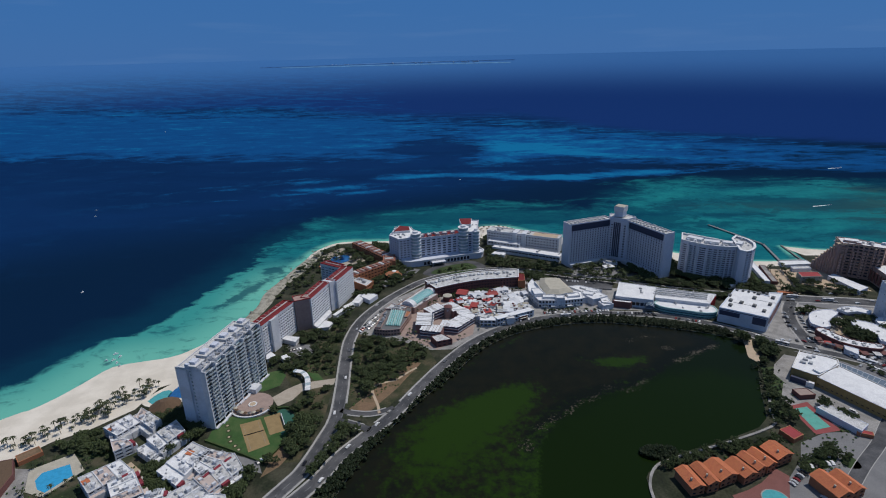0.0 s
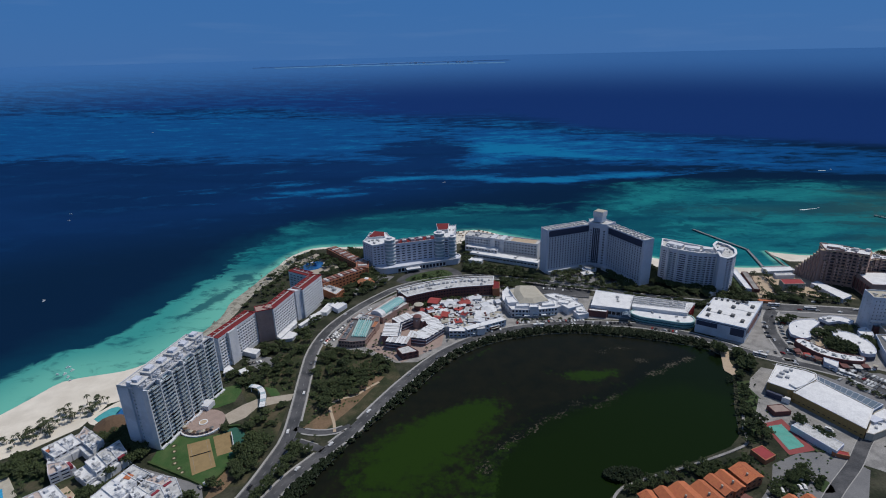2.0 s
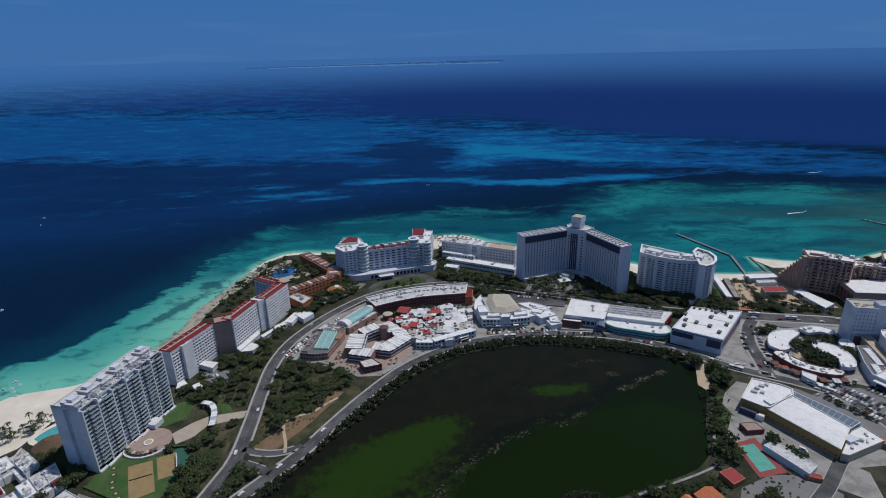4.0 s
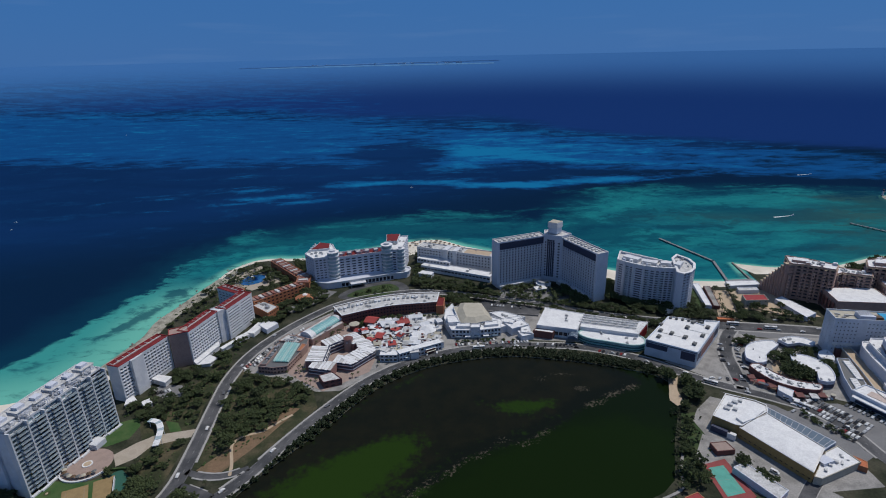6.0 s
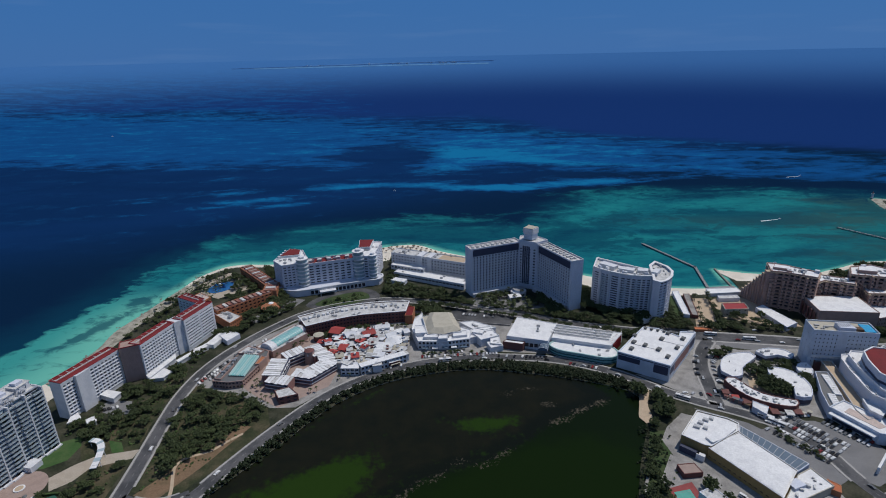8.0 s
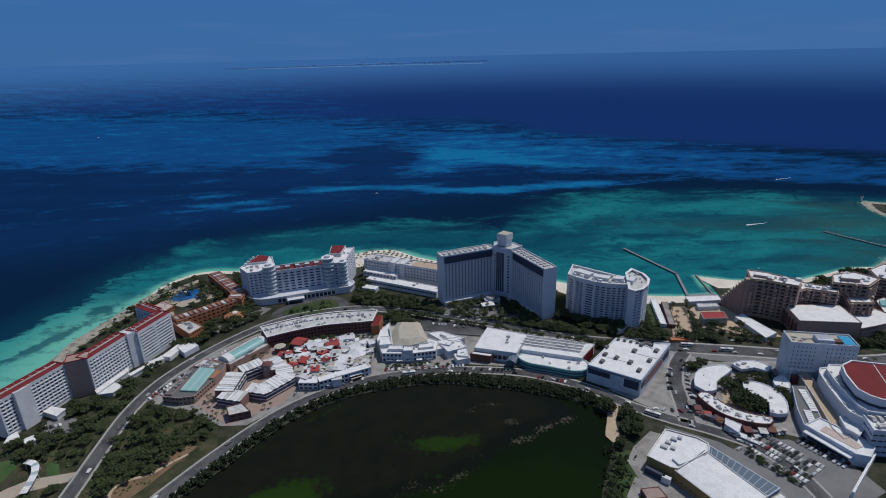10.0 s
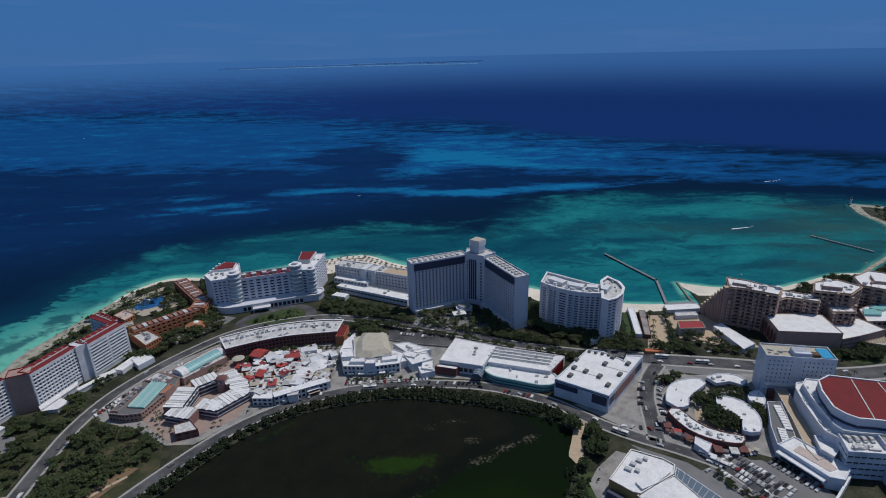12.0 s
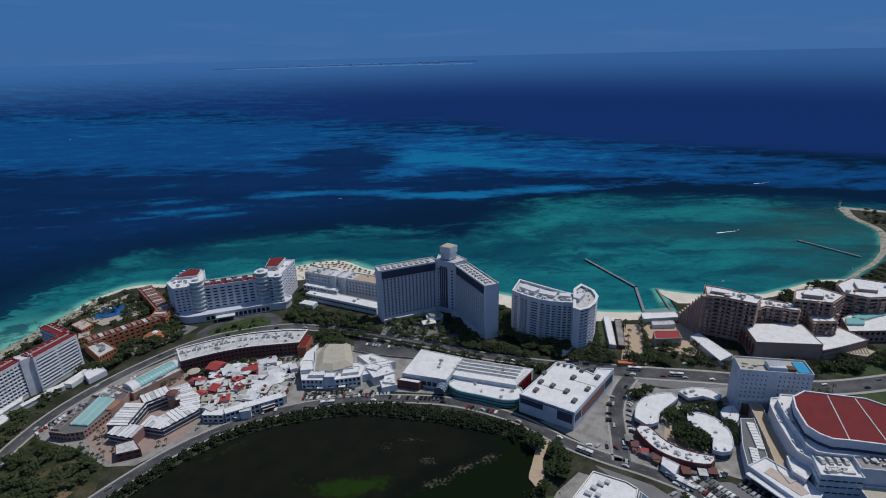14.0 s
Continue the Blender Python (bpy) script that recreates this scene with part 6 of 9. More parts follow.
# -- the round market of curved white-roofed halls
def curved_hall(t, pts, h, wall, seed, units=6):
    poly = ccw(smooth(pts, 5, True))
    building("", "", "", poly, h, wall, BRIGHT, None, 0.5, head=t, cope=0.6)
    roof_clutter(t, poly, h - 0.5, units, seed, 0.8)
    b = Shape()
    b.ring(inset(poly, -0.15), inset(poly, 0.2), 0.4, h * 0.55)
    part("shop_front", b, MAROON if wall is MAROON else DARKBAND, t)


market = thing("round_market", "round market of curved white-roofed halls about a garden court", "market", 400, 465)
curved_hall(market, [(371, 488), (384, 497), (402, 499), (404, 492), (393, 483), (382, 474), (377, 464), (367, 462), (362, 470)], 6, GREYWALL, 71, 2)
curved_hall(market, [(408, 500), (423, 505), (435, 501), (439, 493), (432, 487), (424, 493), (412, 491)], 6, GREYWALL, 72, 3)
curved_hall(market, [(402, 472), (415, 470), (422, 459), (421, 444), (412, 430), (401, 432), (406, 442), (405, 452), (398, 458)], 7, GREYWALL, 73, 4)
curved_hall(market, [(358, 458), (368, 461), (372, 449), (379, 438), (391, 431), (400, 428), (394, 420), (378, 424), (364, 436)], 6, MAROON, 74, 30)
building("", "", "", [(362, 423), (366, 430), (374, 422), (367, 413)], 5, GREYWALL, BRIGHT, None, 0.4, head=market)
curved_hall(market, [(426, 468), (431, 477), (441, 480), (439, 468), (432, 460)], 6, GREYWALL, 75, 2)
for k, (x, y, mat) in enumerate([(352, 446, MAROON), (356, 438, REDBRIGHT), (362, 433, MAROON), (350, 452, CONCRETE), (376, 419, MAROON), (386, 417, ROOFGREY), (393, 418, MAROON)]):
    s = Shape()
    s.prism([(x - 2.6, y - 3.4), (x + 3, y - 4.4), (x + 4.6, y + 2), (x - 1, y + 3.4)], 2.8, 3.3)
    for a, b in ((-1.8, -2.6), (2.2, -3.4), (3.4, 1), (-0.4, 2.4)):
        s.box(x + a - 0.12, x + a + 0.12, y + b - 0.12, y + b + 0.12, 0, 2.8)
    part("awning", s, mat, market)


stall_rng = random.Random(23)
for k in range(20):
    f = k / 19
    x, y = (349 + 50 * f ** 1.3 + stall_rng.uniform(-1.5, 1.5), 444 - 30 * math.sin(f * 1.45) + stall_rng.uniform(-2, 2))
    a = stall_rng.uniform(-0.9, -0.3)
    u, w, d, hh = (math.cos(a), math.sin(a)), stall_rng.uniform(2.6, 5.5), stall_rng.uniform(2.2, 4.0), stall_rng.uniform(2.6, 3.8)
    st = thing("market_stall", "small dark-roofed stall beside the round market", "stall", x, y, group="market stalls")
    s = Shape()
    s.obox((x, y), u, w, d, hh - 0.3, hh)
    part("stall_roof", s, stall_rng.choice((MAROON, MAROON, THATCH, DARKBAND, UNITGREY, BEIGE, REDTRIM)), st)
    s = Shape()
    s.obox(along((x, y), u, 0.4, -0.4), u, w - 0.8, d - 0.8, 0, hh - 0.3)
    part("stall_body", s, stall_rng.choice((MAROON, UNITGREY, BROWN)), st)


# -- the square white-roofed commercial block by the lagoon
def square_block():
    t = thing("commercial_block", "square white-roofed commercial block with blue-grey walls", "commercial block", 320, 500)
    poly = ccw([(279, 490), (315, 465), (362, 520), (348, 522), (343, 514), (330, 529), (317, 533)])
    k = poly.index((279, 490))
    building("", "", "", poly, 16, BLUEWALL, BRIGHT, None, 0.7, head=t, cope=1.0)
    u, L = unit((279, 490), (315, 465))
    for a, b, z0, z1 in ((0.02, 0.44, 8.5, 13.2), (0.70, 0.97, 5.5, 13.2)):
        s = Shape()
        s.obox(along((279, 490), u, L * a, 0.12), u, L * (b - a), 0.4, z0, z1)
        part("glass_front", s, DARKBAND, t, "dark glazed shop front")
    s = Shape()
    s.obox(along((279, 490), u, 0, 0.2), u, L, 0.4, 13.9, 14.6)
    part("cornice", s, DARKBAND, t)
    w, M = unit((315, 465), (362, 520))
    for a, b, z0, z1, mat in ((0.18, 0.74, 4, 12.5, PINKWALL), (0.02, 0.16, 6, 12.5, DARKBAND), (0.76, 0.97, 5, 12, DARKBAND)):
        s = Shape()
        s.obox(along((315, 465), w, M * a, 0.15), w, M * (b - a), 0.4, z0, z1)
        part("wall_panel", s, mat, t)
    for x, y, sz in ((298, 502, 1.6), (306, 496, 1.6), (315, 488, 1.7), (318, 476, 1.6), (325, 506, 1.7), (335, 516, 1.6), (303, 514, 1.5), (292, 491, 1.6), (344, 505, 1.7), (332, 490, 1.6)):
        s = Shape()
        s.obox((x, y), w, 3.2 * sz, 2.0 * sz, 15.3, 17.0)
        s.obox(along((x, y), w, 0.4, -0.3), w, 2.4 * sz, 1.6 * sz, 17.0, 17.4)
        part("air_unit", s, UNITGREY, t)
    for k in range(6):
        s = Shape()
        s.obox((318 + 5.0 * k, 527.5 - 2.2 * k), w, 2.6, 2.2, 15.3, 17.1)
        part("air_unit", s, UNITGREY, t)
    for a in ((298, 502), (325, 506)):
        s = Shape()
        s.obox(a, (0.84, -0.54), 22, 0.3, 15.3, 15.6)
        part("duct", s, METAL, t)


square_block()


# -- the curved maroon building with a white roof
def arc_building():
    front = smooth([(-9, 560), (13, 571), (41, 581), (70, 585), (89, 587)], 8)
    back = smooth([(-22, 582), (8, 598), (38, 608), (69, 612), (92, 611)], 8)
    poly = front + back[::-1]
    t = thing("curved_building", "long curved maroon building with a weathered white roof", "building", 40, 588)
    poly = ccw(poly)
    k = poly.index(front[0])
    fc = {(k + j) % len(poly): dict(n=(3, 3), wf=0.55, hf=0.5, depth=0.7, foot=0.5, head=1.2) for j in range(len(front) - 1)}
    building("", "", "", poly, 12.4, MAROON, ROOFGREY, fc, 0.7, head=t, cope=0.7)
    c = Shape()
    c.ring(inset(poly, -0.25), inset(poly, 0.9), 12.4, 12.8)
    part("coping", c, BRIGHT, t)
    for j in range(len(front) - 1):
        a, b = back[min(j, len(back) - 2)], front[j]
        m = ((a[0] * 0.55 + b[0] * 0.45), (a[1] * 0.55 + b[1] * 0.45))
        u, _ = unit(front[j], front[j + 1])
        for q in (-2.5, 2.0):
            s = Shape()
            s.obox(along(m, u, q), u, 2.4, 3.4, 11.7, 13.4)
            part("plant_box", s, WHITE if j % 2 else METAL, t)
    roof_clutter(t, poly, 11.7, 26, 81, 0.9)
    e = building("", "", "", [(88, 582), (96, 582), (98, 602), (90, 606)], 10, ORANGEWALL, REDROOF, None, 0.6, head=t)
    s = Shape()
    s.cyl(4, 554, 5, 0, 6, 14)
    part("kiosk", s, MAROON, t)
    s = Shape()
    s.cyl(4, 554, 5.5, 6, 6.8, 14, 3.0)
    part("kiosk_roof", s, BEIGE, t)


arc_building()


# -- teal glass roofed arcades
def vault(t, A, B, width, z0, rise, mat, name, ribs=10, end=None):
    u, L = unit(A, B)
    s = Shape()
    K = 10
    prof = [(width * (0.5 - 0.5 * math.cos(math.pi * i / K)), z0 + rise * math.sin(math.pi * i / K)) for i in range(K + 1)]
    for (a, za), (b, zb) in zip(prof, prof[1:]):
        s.face((*along(A, u, 0, -a), za), (*along(A, u, L, -a), za), (*along(A, u, L, -b), zb), (*along(A, u, 0, -b), zb))
    s.face(*[(*along(A, u, 0, -a), z) for a, z in prof])
    s.face(*[(*along(A, u, L, -a), z) for a, z in prof[::-1]])
    part(name, s, mat, t)
    for r in range(ribs + 1):
        g = Shape()
        for (a, za), (b, zb) in zip(prof, prof[1:]):
            d = L * r / ribs
            g.face((*along(A, u, d - 0.15, -a), za + 0.15), (*along(A, u, d + 0.15, -a), za + 0.15), (*along(A, u, d + 0.15, -b), zb + 0.15), (*along(A, u, d - 0.15, -b), zb + 0.15))
        part("rib", g, WHITE, t)


arc_w = thing("glazed_arcade", "low shopping arcade under a pale teal glazed roof", "arcade", -55, 498)
building("", "", "", [(-71, 477), (-57, 474), (-45, 476), (-35, 512), (-36, 524), (-58, 534), (-66, 510)], 7, BROWN, UNITGREY, {(-64, 475): dict(n=(5, 2), wf=0.6, hf=0.5), (-51, 475): dict(n=(4, 2), wf=0.6, hf=0.5), (-40, 494): dict(n=(12, 2), wf=0.6, hf=0.5)}, 0.6, head=arc_w)
for k in range(7):
    # long glazed ridges side by side
    f0, f1, fm = k / 7, (k + 0.92) / 7, (k + 0.46) / 7
    at = lambda P, Q, f: (P[0] + (Q[0] - P[0]) * f, P[1] + (Q[1] - P[1]) * f)
    a, b, c = [(at((-60, 484), (-45, 482), f), at((-57, 523), (-42, 514), f)) for f in (f0, fm, f1)]
    s = Shape()
    s.face((*a[0], 7.0), (*b[0], 8.3), (*b[1], 8.3), (*a[1], 7.0))
    s.face((*b[0], 8.3), (*c[0], 7.0), (*c[1], 7.0), (*b[1], 8.3))
    s.face((*a[0], 7.0), (*c[0], 7.0), (*b[0], 8.3))
    s.face((*a[1], 7.0), (*b[1], 8.3), (*c[1], 7.0))
    part("glazed_roof", s, TEAL if k % 3 else TEALPALE, arc_w)
    s = Shape()
    u, L = unit(b[0], b[1])
    s.obox(along(b[0], u, 0, 0.12), u, L, 0.24, 8.2, 8.45)
    part("ridge_bar", s, WHITE, arc_w)
for q, h, m in (([(-64, 520), (-58, 532), (-40, 523), (-44, 516)], 8.2, ROOFGREY), ([(-70, 479), (-64, 478), (-60, 500), (-64, 508)], 8.0, UNITGREY), ([(-42, 500), (-38, 500), (-35, 512), (-40, 514)], 8.0, ORANGEWALL)):
    building("", "", "", q, h, BROWN, m, None, 0.5, head=arc_w)
roof_clutter(arc_w, [(-68, 480), (-62, 480), (-60, 518), (-64, 512)], 7.6, 10, 91, 0.9)
roof_clutter(arc_w, [(-64, 520), (-58, 532), (-40, 523), (-44, 516)], 7.7, 14, 94, 0.9)
arc_n = thing("vaulted_arcade", "shopping arcade with a white arched end and teal vaulted roof", "arcade", -32, 545)
building("", "", "", [(-51, 532), (-32, 522), (-7, 556), (-24, 575)], 7, BROWN, ROOFGREY, {3: dict(n=(6, 1), wf=0.5, hf=0.4)}, 0.6, head=arc_n)
vault(arc_n, (-30, 531), (-12, 559), 13, 7, 3.6, TEAL, "glazed_roof", 12)
vault(arc_n, (-33.5, 525), (-30, 530.6), 15, 6.8, 4.6, BRIGHT, "arched_end", 2)
vault(arc_n, (-11.8, 559.2), (-10, 562), 13, 6.8, 4.0, BRIGHT, "arched_end", 2)
roof_clutter(arc_n, [(-31, 522), (-24, 526), (-14, 556), (-18, 560)], 6.4, 8, 92, 0.9)


# -- the horseshoe of shops with striped white awning roofs
def striped_wing(t, A, B, depth, h, levels=2):
    u, L = unit(A, B)
    s = Shape()
    s.obox(A, u, L, depth, 0, h)
    part("wall", s, PINKWALL, t)
    FOOT.append(ccw(rect(A, B, depth)))
    for lv in range(levels):
        for z, mat in ((1.6 + lv * 3.4, WHITE), (2.6 + lv * 3.4, DARKBAND)):
            b = Shape()
            b.obox(along(A, u, 0.2, 0.5), u, L - 0.4, 0.6, z, z + (0.8 if mat is WHITE else 1.3))
            part("gallery_rail" if mat is WHITE else "shop_front", b, mat, t)
    k = max(3, int(L / 2.9))
    for i in range(k):
        r = Shape()
        a, b = along(A, u, L * i / k + 0.22, 0.9 + 0.5 * (i % 2)), along(A, u, L * (i + 1) / k - 0.22, 0.9 + 0.5 * (i % 2))
        c, d = along(b, u, 0, -depth - 1.4), along(a, u, 0, -depth - 1.4)
        zz = (h + 0.15, h + 1.1) if i % 2 else (h + 0.25, h + 0.9)
        r.face((*a, zz[0]), (*b, zz[0]), (*c, zz[1]), (*d, zz[1]))
        for p, q, e, f in ((a, b, zz[0], zz[0]), (b, c, zz[0], zz[1]), (c, d, zz[1], zz[1]), (d, a, zz[1], zz[0])):
            r.face((*p, e - 0.3), (*q, f - 0.3), (*q, f), (*p, e))
        part("roof_panel", r, ROOFGREY if i % 4 == 2 else BRIGHT, t)


shops = thing("horseshoe_shops", "horseshoe of two-storey shops with striped white roof panels", "shops", -2, 490)
striped_wing(shops, (-13, 478), (-12, 505), 16, 9, 3)
striped_wing(shops, (-13, 503), (2, 516), 14, 9, 3)
striped_wing(shops, (-5, 480), (13, 475), 10, 8)
striped_wing(shops, (13, 475), (31, 497), 14, 8)
striped_wing(shops, (31, 497), (22, 519), 13, 8)
striped_wing(shops, (20, 516), (7, 533), 13, 8)
striped_wing(shops, (-25, 472), (-4, 466), 11, 8)
building("", "", "", [(-8, 450), (7, 455), (-3, 466), (-14, 461)], 6.5, MAROON, ROOFGREY, {0: dict(n=(3, 2), wf=0.5, hf=0.4)}, 0.6, head=shops)
s = Shape()
s.cyl(4, 514, 5, 0, 12, 16, 4.2)
part("round_tower", s, BROWN, shops)
s = Shape()
s.cyl(4, 514, 4.6, 12, 13.2, 16, 2.0)
part("round_tower_roof", s, MAROON, shops)
roof_clutter(shops, [(-5, 505), (12, 512), (8, 528), (-6, 520)], 8.4, 8, 95, 0.9)


# -- the dense quarter of red and white roofs
def quarter():
    t = thing("market_quarter", "crowded quarter of small bars with red and white roofs", "market", 55, 540)
    rng = random.Random(17)
    area = [(10, 540), (34, 565), (70, 570), (92, 556), (96, 530), (92, 509), (52, 489), (34, 496), (22, 520)]
    cells = []
    for i in range(13):
        for j in range(12):
            p = (10 + i * 7.2 + rng.uniform(-1.3, 1.3), 490 + j * 7.0 + rng.uniform(-1.3, 1.3))
            if inside(p, area):
                cells.append(p)
    for x, y in cells:
        w, d, h = rng.uniform(2.4, 5.0), rng.uniform(2.2, 4.4), rng.uniform(3.4, 8.0)
        a = radians(rng.choice((-32, 28, 12, -10)))
        u, n = (math.cos(a), math.sin(a)), (-math.sin(a), math.cos(a))
        c = [(x + u[0] * p * w + n[0] * q * d, y + u[1] * p * w + n[1] * q * d) for p, q in ((-1, -1), (1, -1), (1, 1), (-1, 1))]
        s = Shape()
        s.prism(c, 0, h)
        part("wall", s, rng.choice((GREYWALL, MAROON, ORANGEWALL, WHITE)), t)
        red = x < 66 and y > 508 and rng.random() < 0.20
        m = REDBRIGHT if red else rng.choice((BRIGHT, BRIGHT, ROOFGREY, WHITE, WHITE, ROOFGREY, BEIGE))
        r = Shape()
        o = inset(c, -0.5)
        if rng.random() < 0.45:
            ri = [((o[0][0] + o[3][0]) / 2, (o[0][1] + o[3][1]) / 2), ((o[1][0] + o[2][0]) / 2, (o[1][1] + o[2][1]) / 2)]
            z = h + 1.8
            r.face((*o[0], h), (*o[1], h), (*ri[1], z), (*ri[0], z))
            r.face((*o[2], h), (*o[3], h), (*ri[0], z), (*ri[1], z))
            r.face((*o[1], h), (*o[2], h), (*ri[1], z))
            r.face((*o[3], h), (*o[0], h), (*ri[0], z))
        else:
            r.prism(o, h, h + 0.5, True)
        part("roof", r, m, t)
        if rng.random() < 0.6:
            e = Shape()
            e.obox((x - 1, y - 1), u, rng.uniform(1.4, 2.6), rng.uniform(1.2, 2.4), h + 0.3, h + rng.uniform(1.4, 2.6))
            part("roof_box", e, rng.choice((METAL, WHITE, ROOFGREY, MAROON)), t)
        if rng.random() < 0.5:
            e = Shape()
            p = along((x, y), u, -w, d + 0.05)
            e.obox(p, u, 2 * w, -1.6, 2.8, 3.1)
            part("awning", e, rng.choice((REDBRIGHT, BRIGHT, BEIGE)), t)
    FOOT.append(ccw(area))
    # the two-storey white front with railings along the road
    for A, B, h in (((36, 490), (52, 489), 7), ((54, 489), (70, 497), 8), ((70, 497), (93, 508), 8)):
        u, L = unit(A, B)
        s = Shape()
        got = facade(s, A, B, 0, h, max(3, int(L / 3.4)), 2, 0.7, 0.6, 0.8)
        s.obox(along(A, u, 0, -0.9), u, L, 6, 0, h)
        walls = part("front_wall", s, WHITE, t)
        glaze(walls, got)
        r = Shape()
        r.obox(along(A, u, 0, 0.5), u, L, 7, h, h + 0.5)
        part("front_roof", r, BRIGHT, t)
    s = Shape()
    s.cyl(80, 538, 9.0, 6.5, 9.8, 22, 2.0)
    part("round_canopy", s, BRIGHT, t, "white conical canopy roof")
    s = Shape()
    s.cyl(80, 538, 7.5, 0, 6.5, 22)
    part("round_bar", s, WHITE, t)
    for x, y, w, d, a, h, m in ((14, 556, 11, 13, -18, 7.5, REDBRIGHT), (50, 546, 12, 9, 24, 8.0, REDBRIGHT), (28, 524, 7, 12, -20, 7.2, REDBRIGHT), (34, 543, 10, 10, 30, 8.4, WHITE), (60, 560, 14, 6, 10, 8.0, BRIGHT), (66, 520, 12, 8, 28, 8.2, BRIGHT)):
        u = (math.cos(radians(a)), math.sin(radians(a)))
        o = ccw(rect((x, y), along((x, y), u, w), d))
        s = Shape()
        s.prism(o, 0, h - 0.6)
        part("hall_wall", s, MAROON if m is REDBRIGHT else WHITE, t)
        s = Shape()
        e = inset(o, -0.6)
        r0, r1 = [((e[i][0] + e[j][0]) / 2, (e[i][1] + e[j][1]) / 2) for i, j in ((0, 3), (1, 2))]
        for q in ((e[0], e[1], r1, r0), (e[2], e[3], r0, r1)):
            s.face(*[(*v, h - 0.6 if n < 2 else h + 1.6) for n, v in enumerate(q)])
        s.face((*e[1], h - 0.6), (*e[2], h - 0.6), (*r1, h + 1.6))
        s.face((*e[3], h - 0.6), (*e[0], h - 0.6), (*r0, h + 1.6))
        part("hall_roof", s, m, t)
    s = Shape()
    s.obox((12, 528), unit((12, 528), (28, 496))[0], 36, 4, 0, 6)
    part("side_building", s, BEIGE, t)


quarter()


# -- white malls along the lagoon road
whitea = thing("white_mall", "irregular white mall with a beige pitched hall roof", "mall", 125, 545)
building("", "", "", [(96, 556), (103, 530), (128, 528), (152, 532), (155, 550), (146, 556), (112, 548), (106, 590), (98, 575)], 9, WHITE, BRIGHT, {(115, 529): dict(n=(7, 2), wf=0.6, hf=0.6, depth=0.8), (140, 530): dict(n=(7, 2), wf=0.6, hf=0.6, depth=0.8), (99, 543): dict(n=(6, 2), wf=0.5, hf=0.5)}, 0.8, head=whitea)
building("", "", "", [(112, 539), (145, 543), (134, 585), (106, 577)], 11, WHITE, BEIGE, None, 0.5, head=whitea)
hall_o = ccw([(110, 566), (113, 541), (128, 539), (145, 546), (137, 583), (114, 585)])
hall_i = inset(hall_o, 6.0)
s = Shape()
for q in range(len(hall_o)):
    r = (q + 1) % len(hall_o)
    s.face((*hall_o[q], 11.0), (*hall_o[r], 11.0), (*hall_i[r], 14.6), (*hall_i[q], 14.6))
s.face(*[(*v, 14.6) for v in hall_i])
part("hall_roof", s, BEIGE, whitea, "beige hipped sheet roof of the hall")
for p, h in (([(100, 540), (112, 541), (108, 556), (99, 556)], 12), ([(108, 534), (122, 533), (121, 542), (110, 543)], 11), ([(136, 535), (150, 537), (150, 546), (137, 545)], 10.5), ([(122, 528.5), (131, 528.5), (131, 536), (123, 536)], 12), ([(150, 536), (178, 546), (174, 560), (146, 552)], 7), ([(171, 526), (181, 523.5), (181, 538), (173, 545)], 7), ([(155, 545), (165, 541), (168, 549), (158, 554)], 9)):
    building("", "", "", p, h, WHITE, BRIGHT, None, 0.6, head=whitea)
for p, h in (([(144, 570), (158, 572), (180, 557), (161, 549)], 7), ([(156, 545), (175, 550), (181, 539), (163, 531)], 8), ([(168, 530), (179, 535), (183, 523), (171, 519)], 6)):
    building("", "", "", p, h, WHITE, BRIGHT, None, 0.5, head=whitea)
    roof_clutter(whitea, p, h - 0.5, 4, int(p[0][0]), 0.9)
roof_clutter(whitea, [(106, 534), (150, 535), (150, 548), (112, 546)], 8.2, 18, 101, 1.0)
for k in range(5):
    s = Shape()
    s.obox((107 + 9 * k, 525.5 + 0.8 * (k > 2)), (1, 0.0), 5.5, 3.0, 2.8, 3.2)
    part("awning", s, BRIGHT if k % 2 else BLUEROOF, whitea)

wmall = thing("box_mall", "big white box-shaped mall with a long lower wing", "mall", 240, 535)
building("", "", "", [(187, 532), (224, 520), (240, 553), (203, 570)], 11, WHITE, BRIGHT, {0: dict(n=(9, 1), wf=0.82, hf=0.55, depth=0.8, foot=0.5, head=3)}, 0.5, head=wmall)
building("", "", "", [(229, 528), (280, 510), (298, 533), (240.6, 554)], 10, WHITE, BRIGHT, None, 0.5, head=wmall)
for k in range(4):
    s = Shape()
    a, b = along((228, 533), unit((228, 533), (240, 554))[0], 4.5 + 5.2 * k), None
    s.obox(a, unit((224, 529), (280, 510))[0], 54, 0.7, 10, 11.2)
    part("roof_ridge", s, ROOFGREY, wmall)
rf = ccw(smooth([(226, 522), (232, 511), (250, 503), (270, 495), (281, 497), (285, 506), (280, 515), (262, 522), (240, 529)], 4, True))
for z, mat in ((0.6, TEALDARK), (2.0, TEAL), (3.3, TEALDARK), (4.8, TEAL), (6.0, TEALPALE)):
    s = Shape()
    s.ring(inset(rf, -0.4), inset(rf, 0.8), z, z + 1.1)
    part("curved_band", s, mat, wmall, "teal glazed curved band")
s = Shape()
s.prism(rf, 0, 6.4)
part("curved_front", s, BRIGHT, wmall)
roof_clutter(wmall, rf, 6.4, 10, 105, 0.8)
vault(wmall, (222, 510), (228, 526), 9, 5.5, 3.5, BLUEROOF, "entrance_vault", 5)
building("", "", "", [(183, 527.6), (201, 521.6), (204, 526), (186.6, 531.6)], 7.5, MAROON, BRIGHT, None, 0.4, head=wmall)
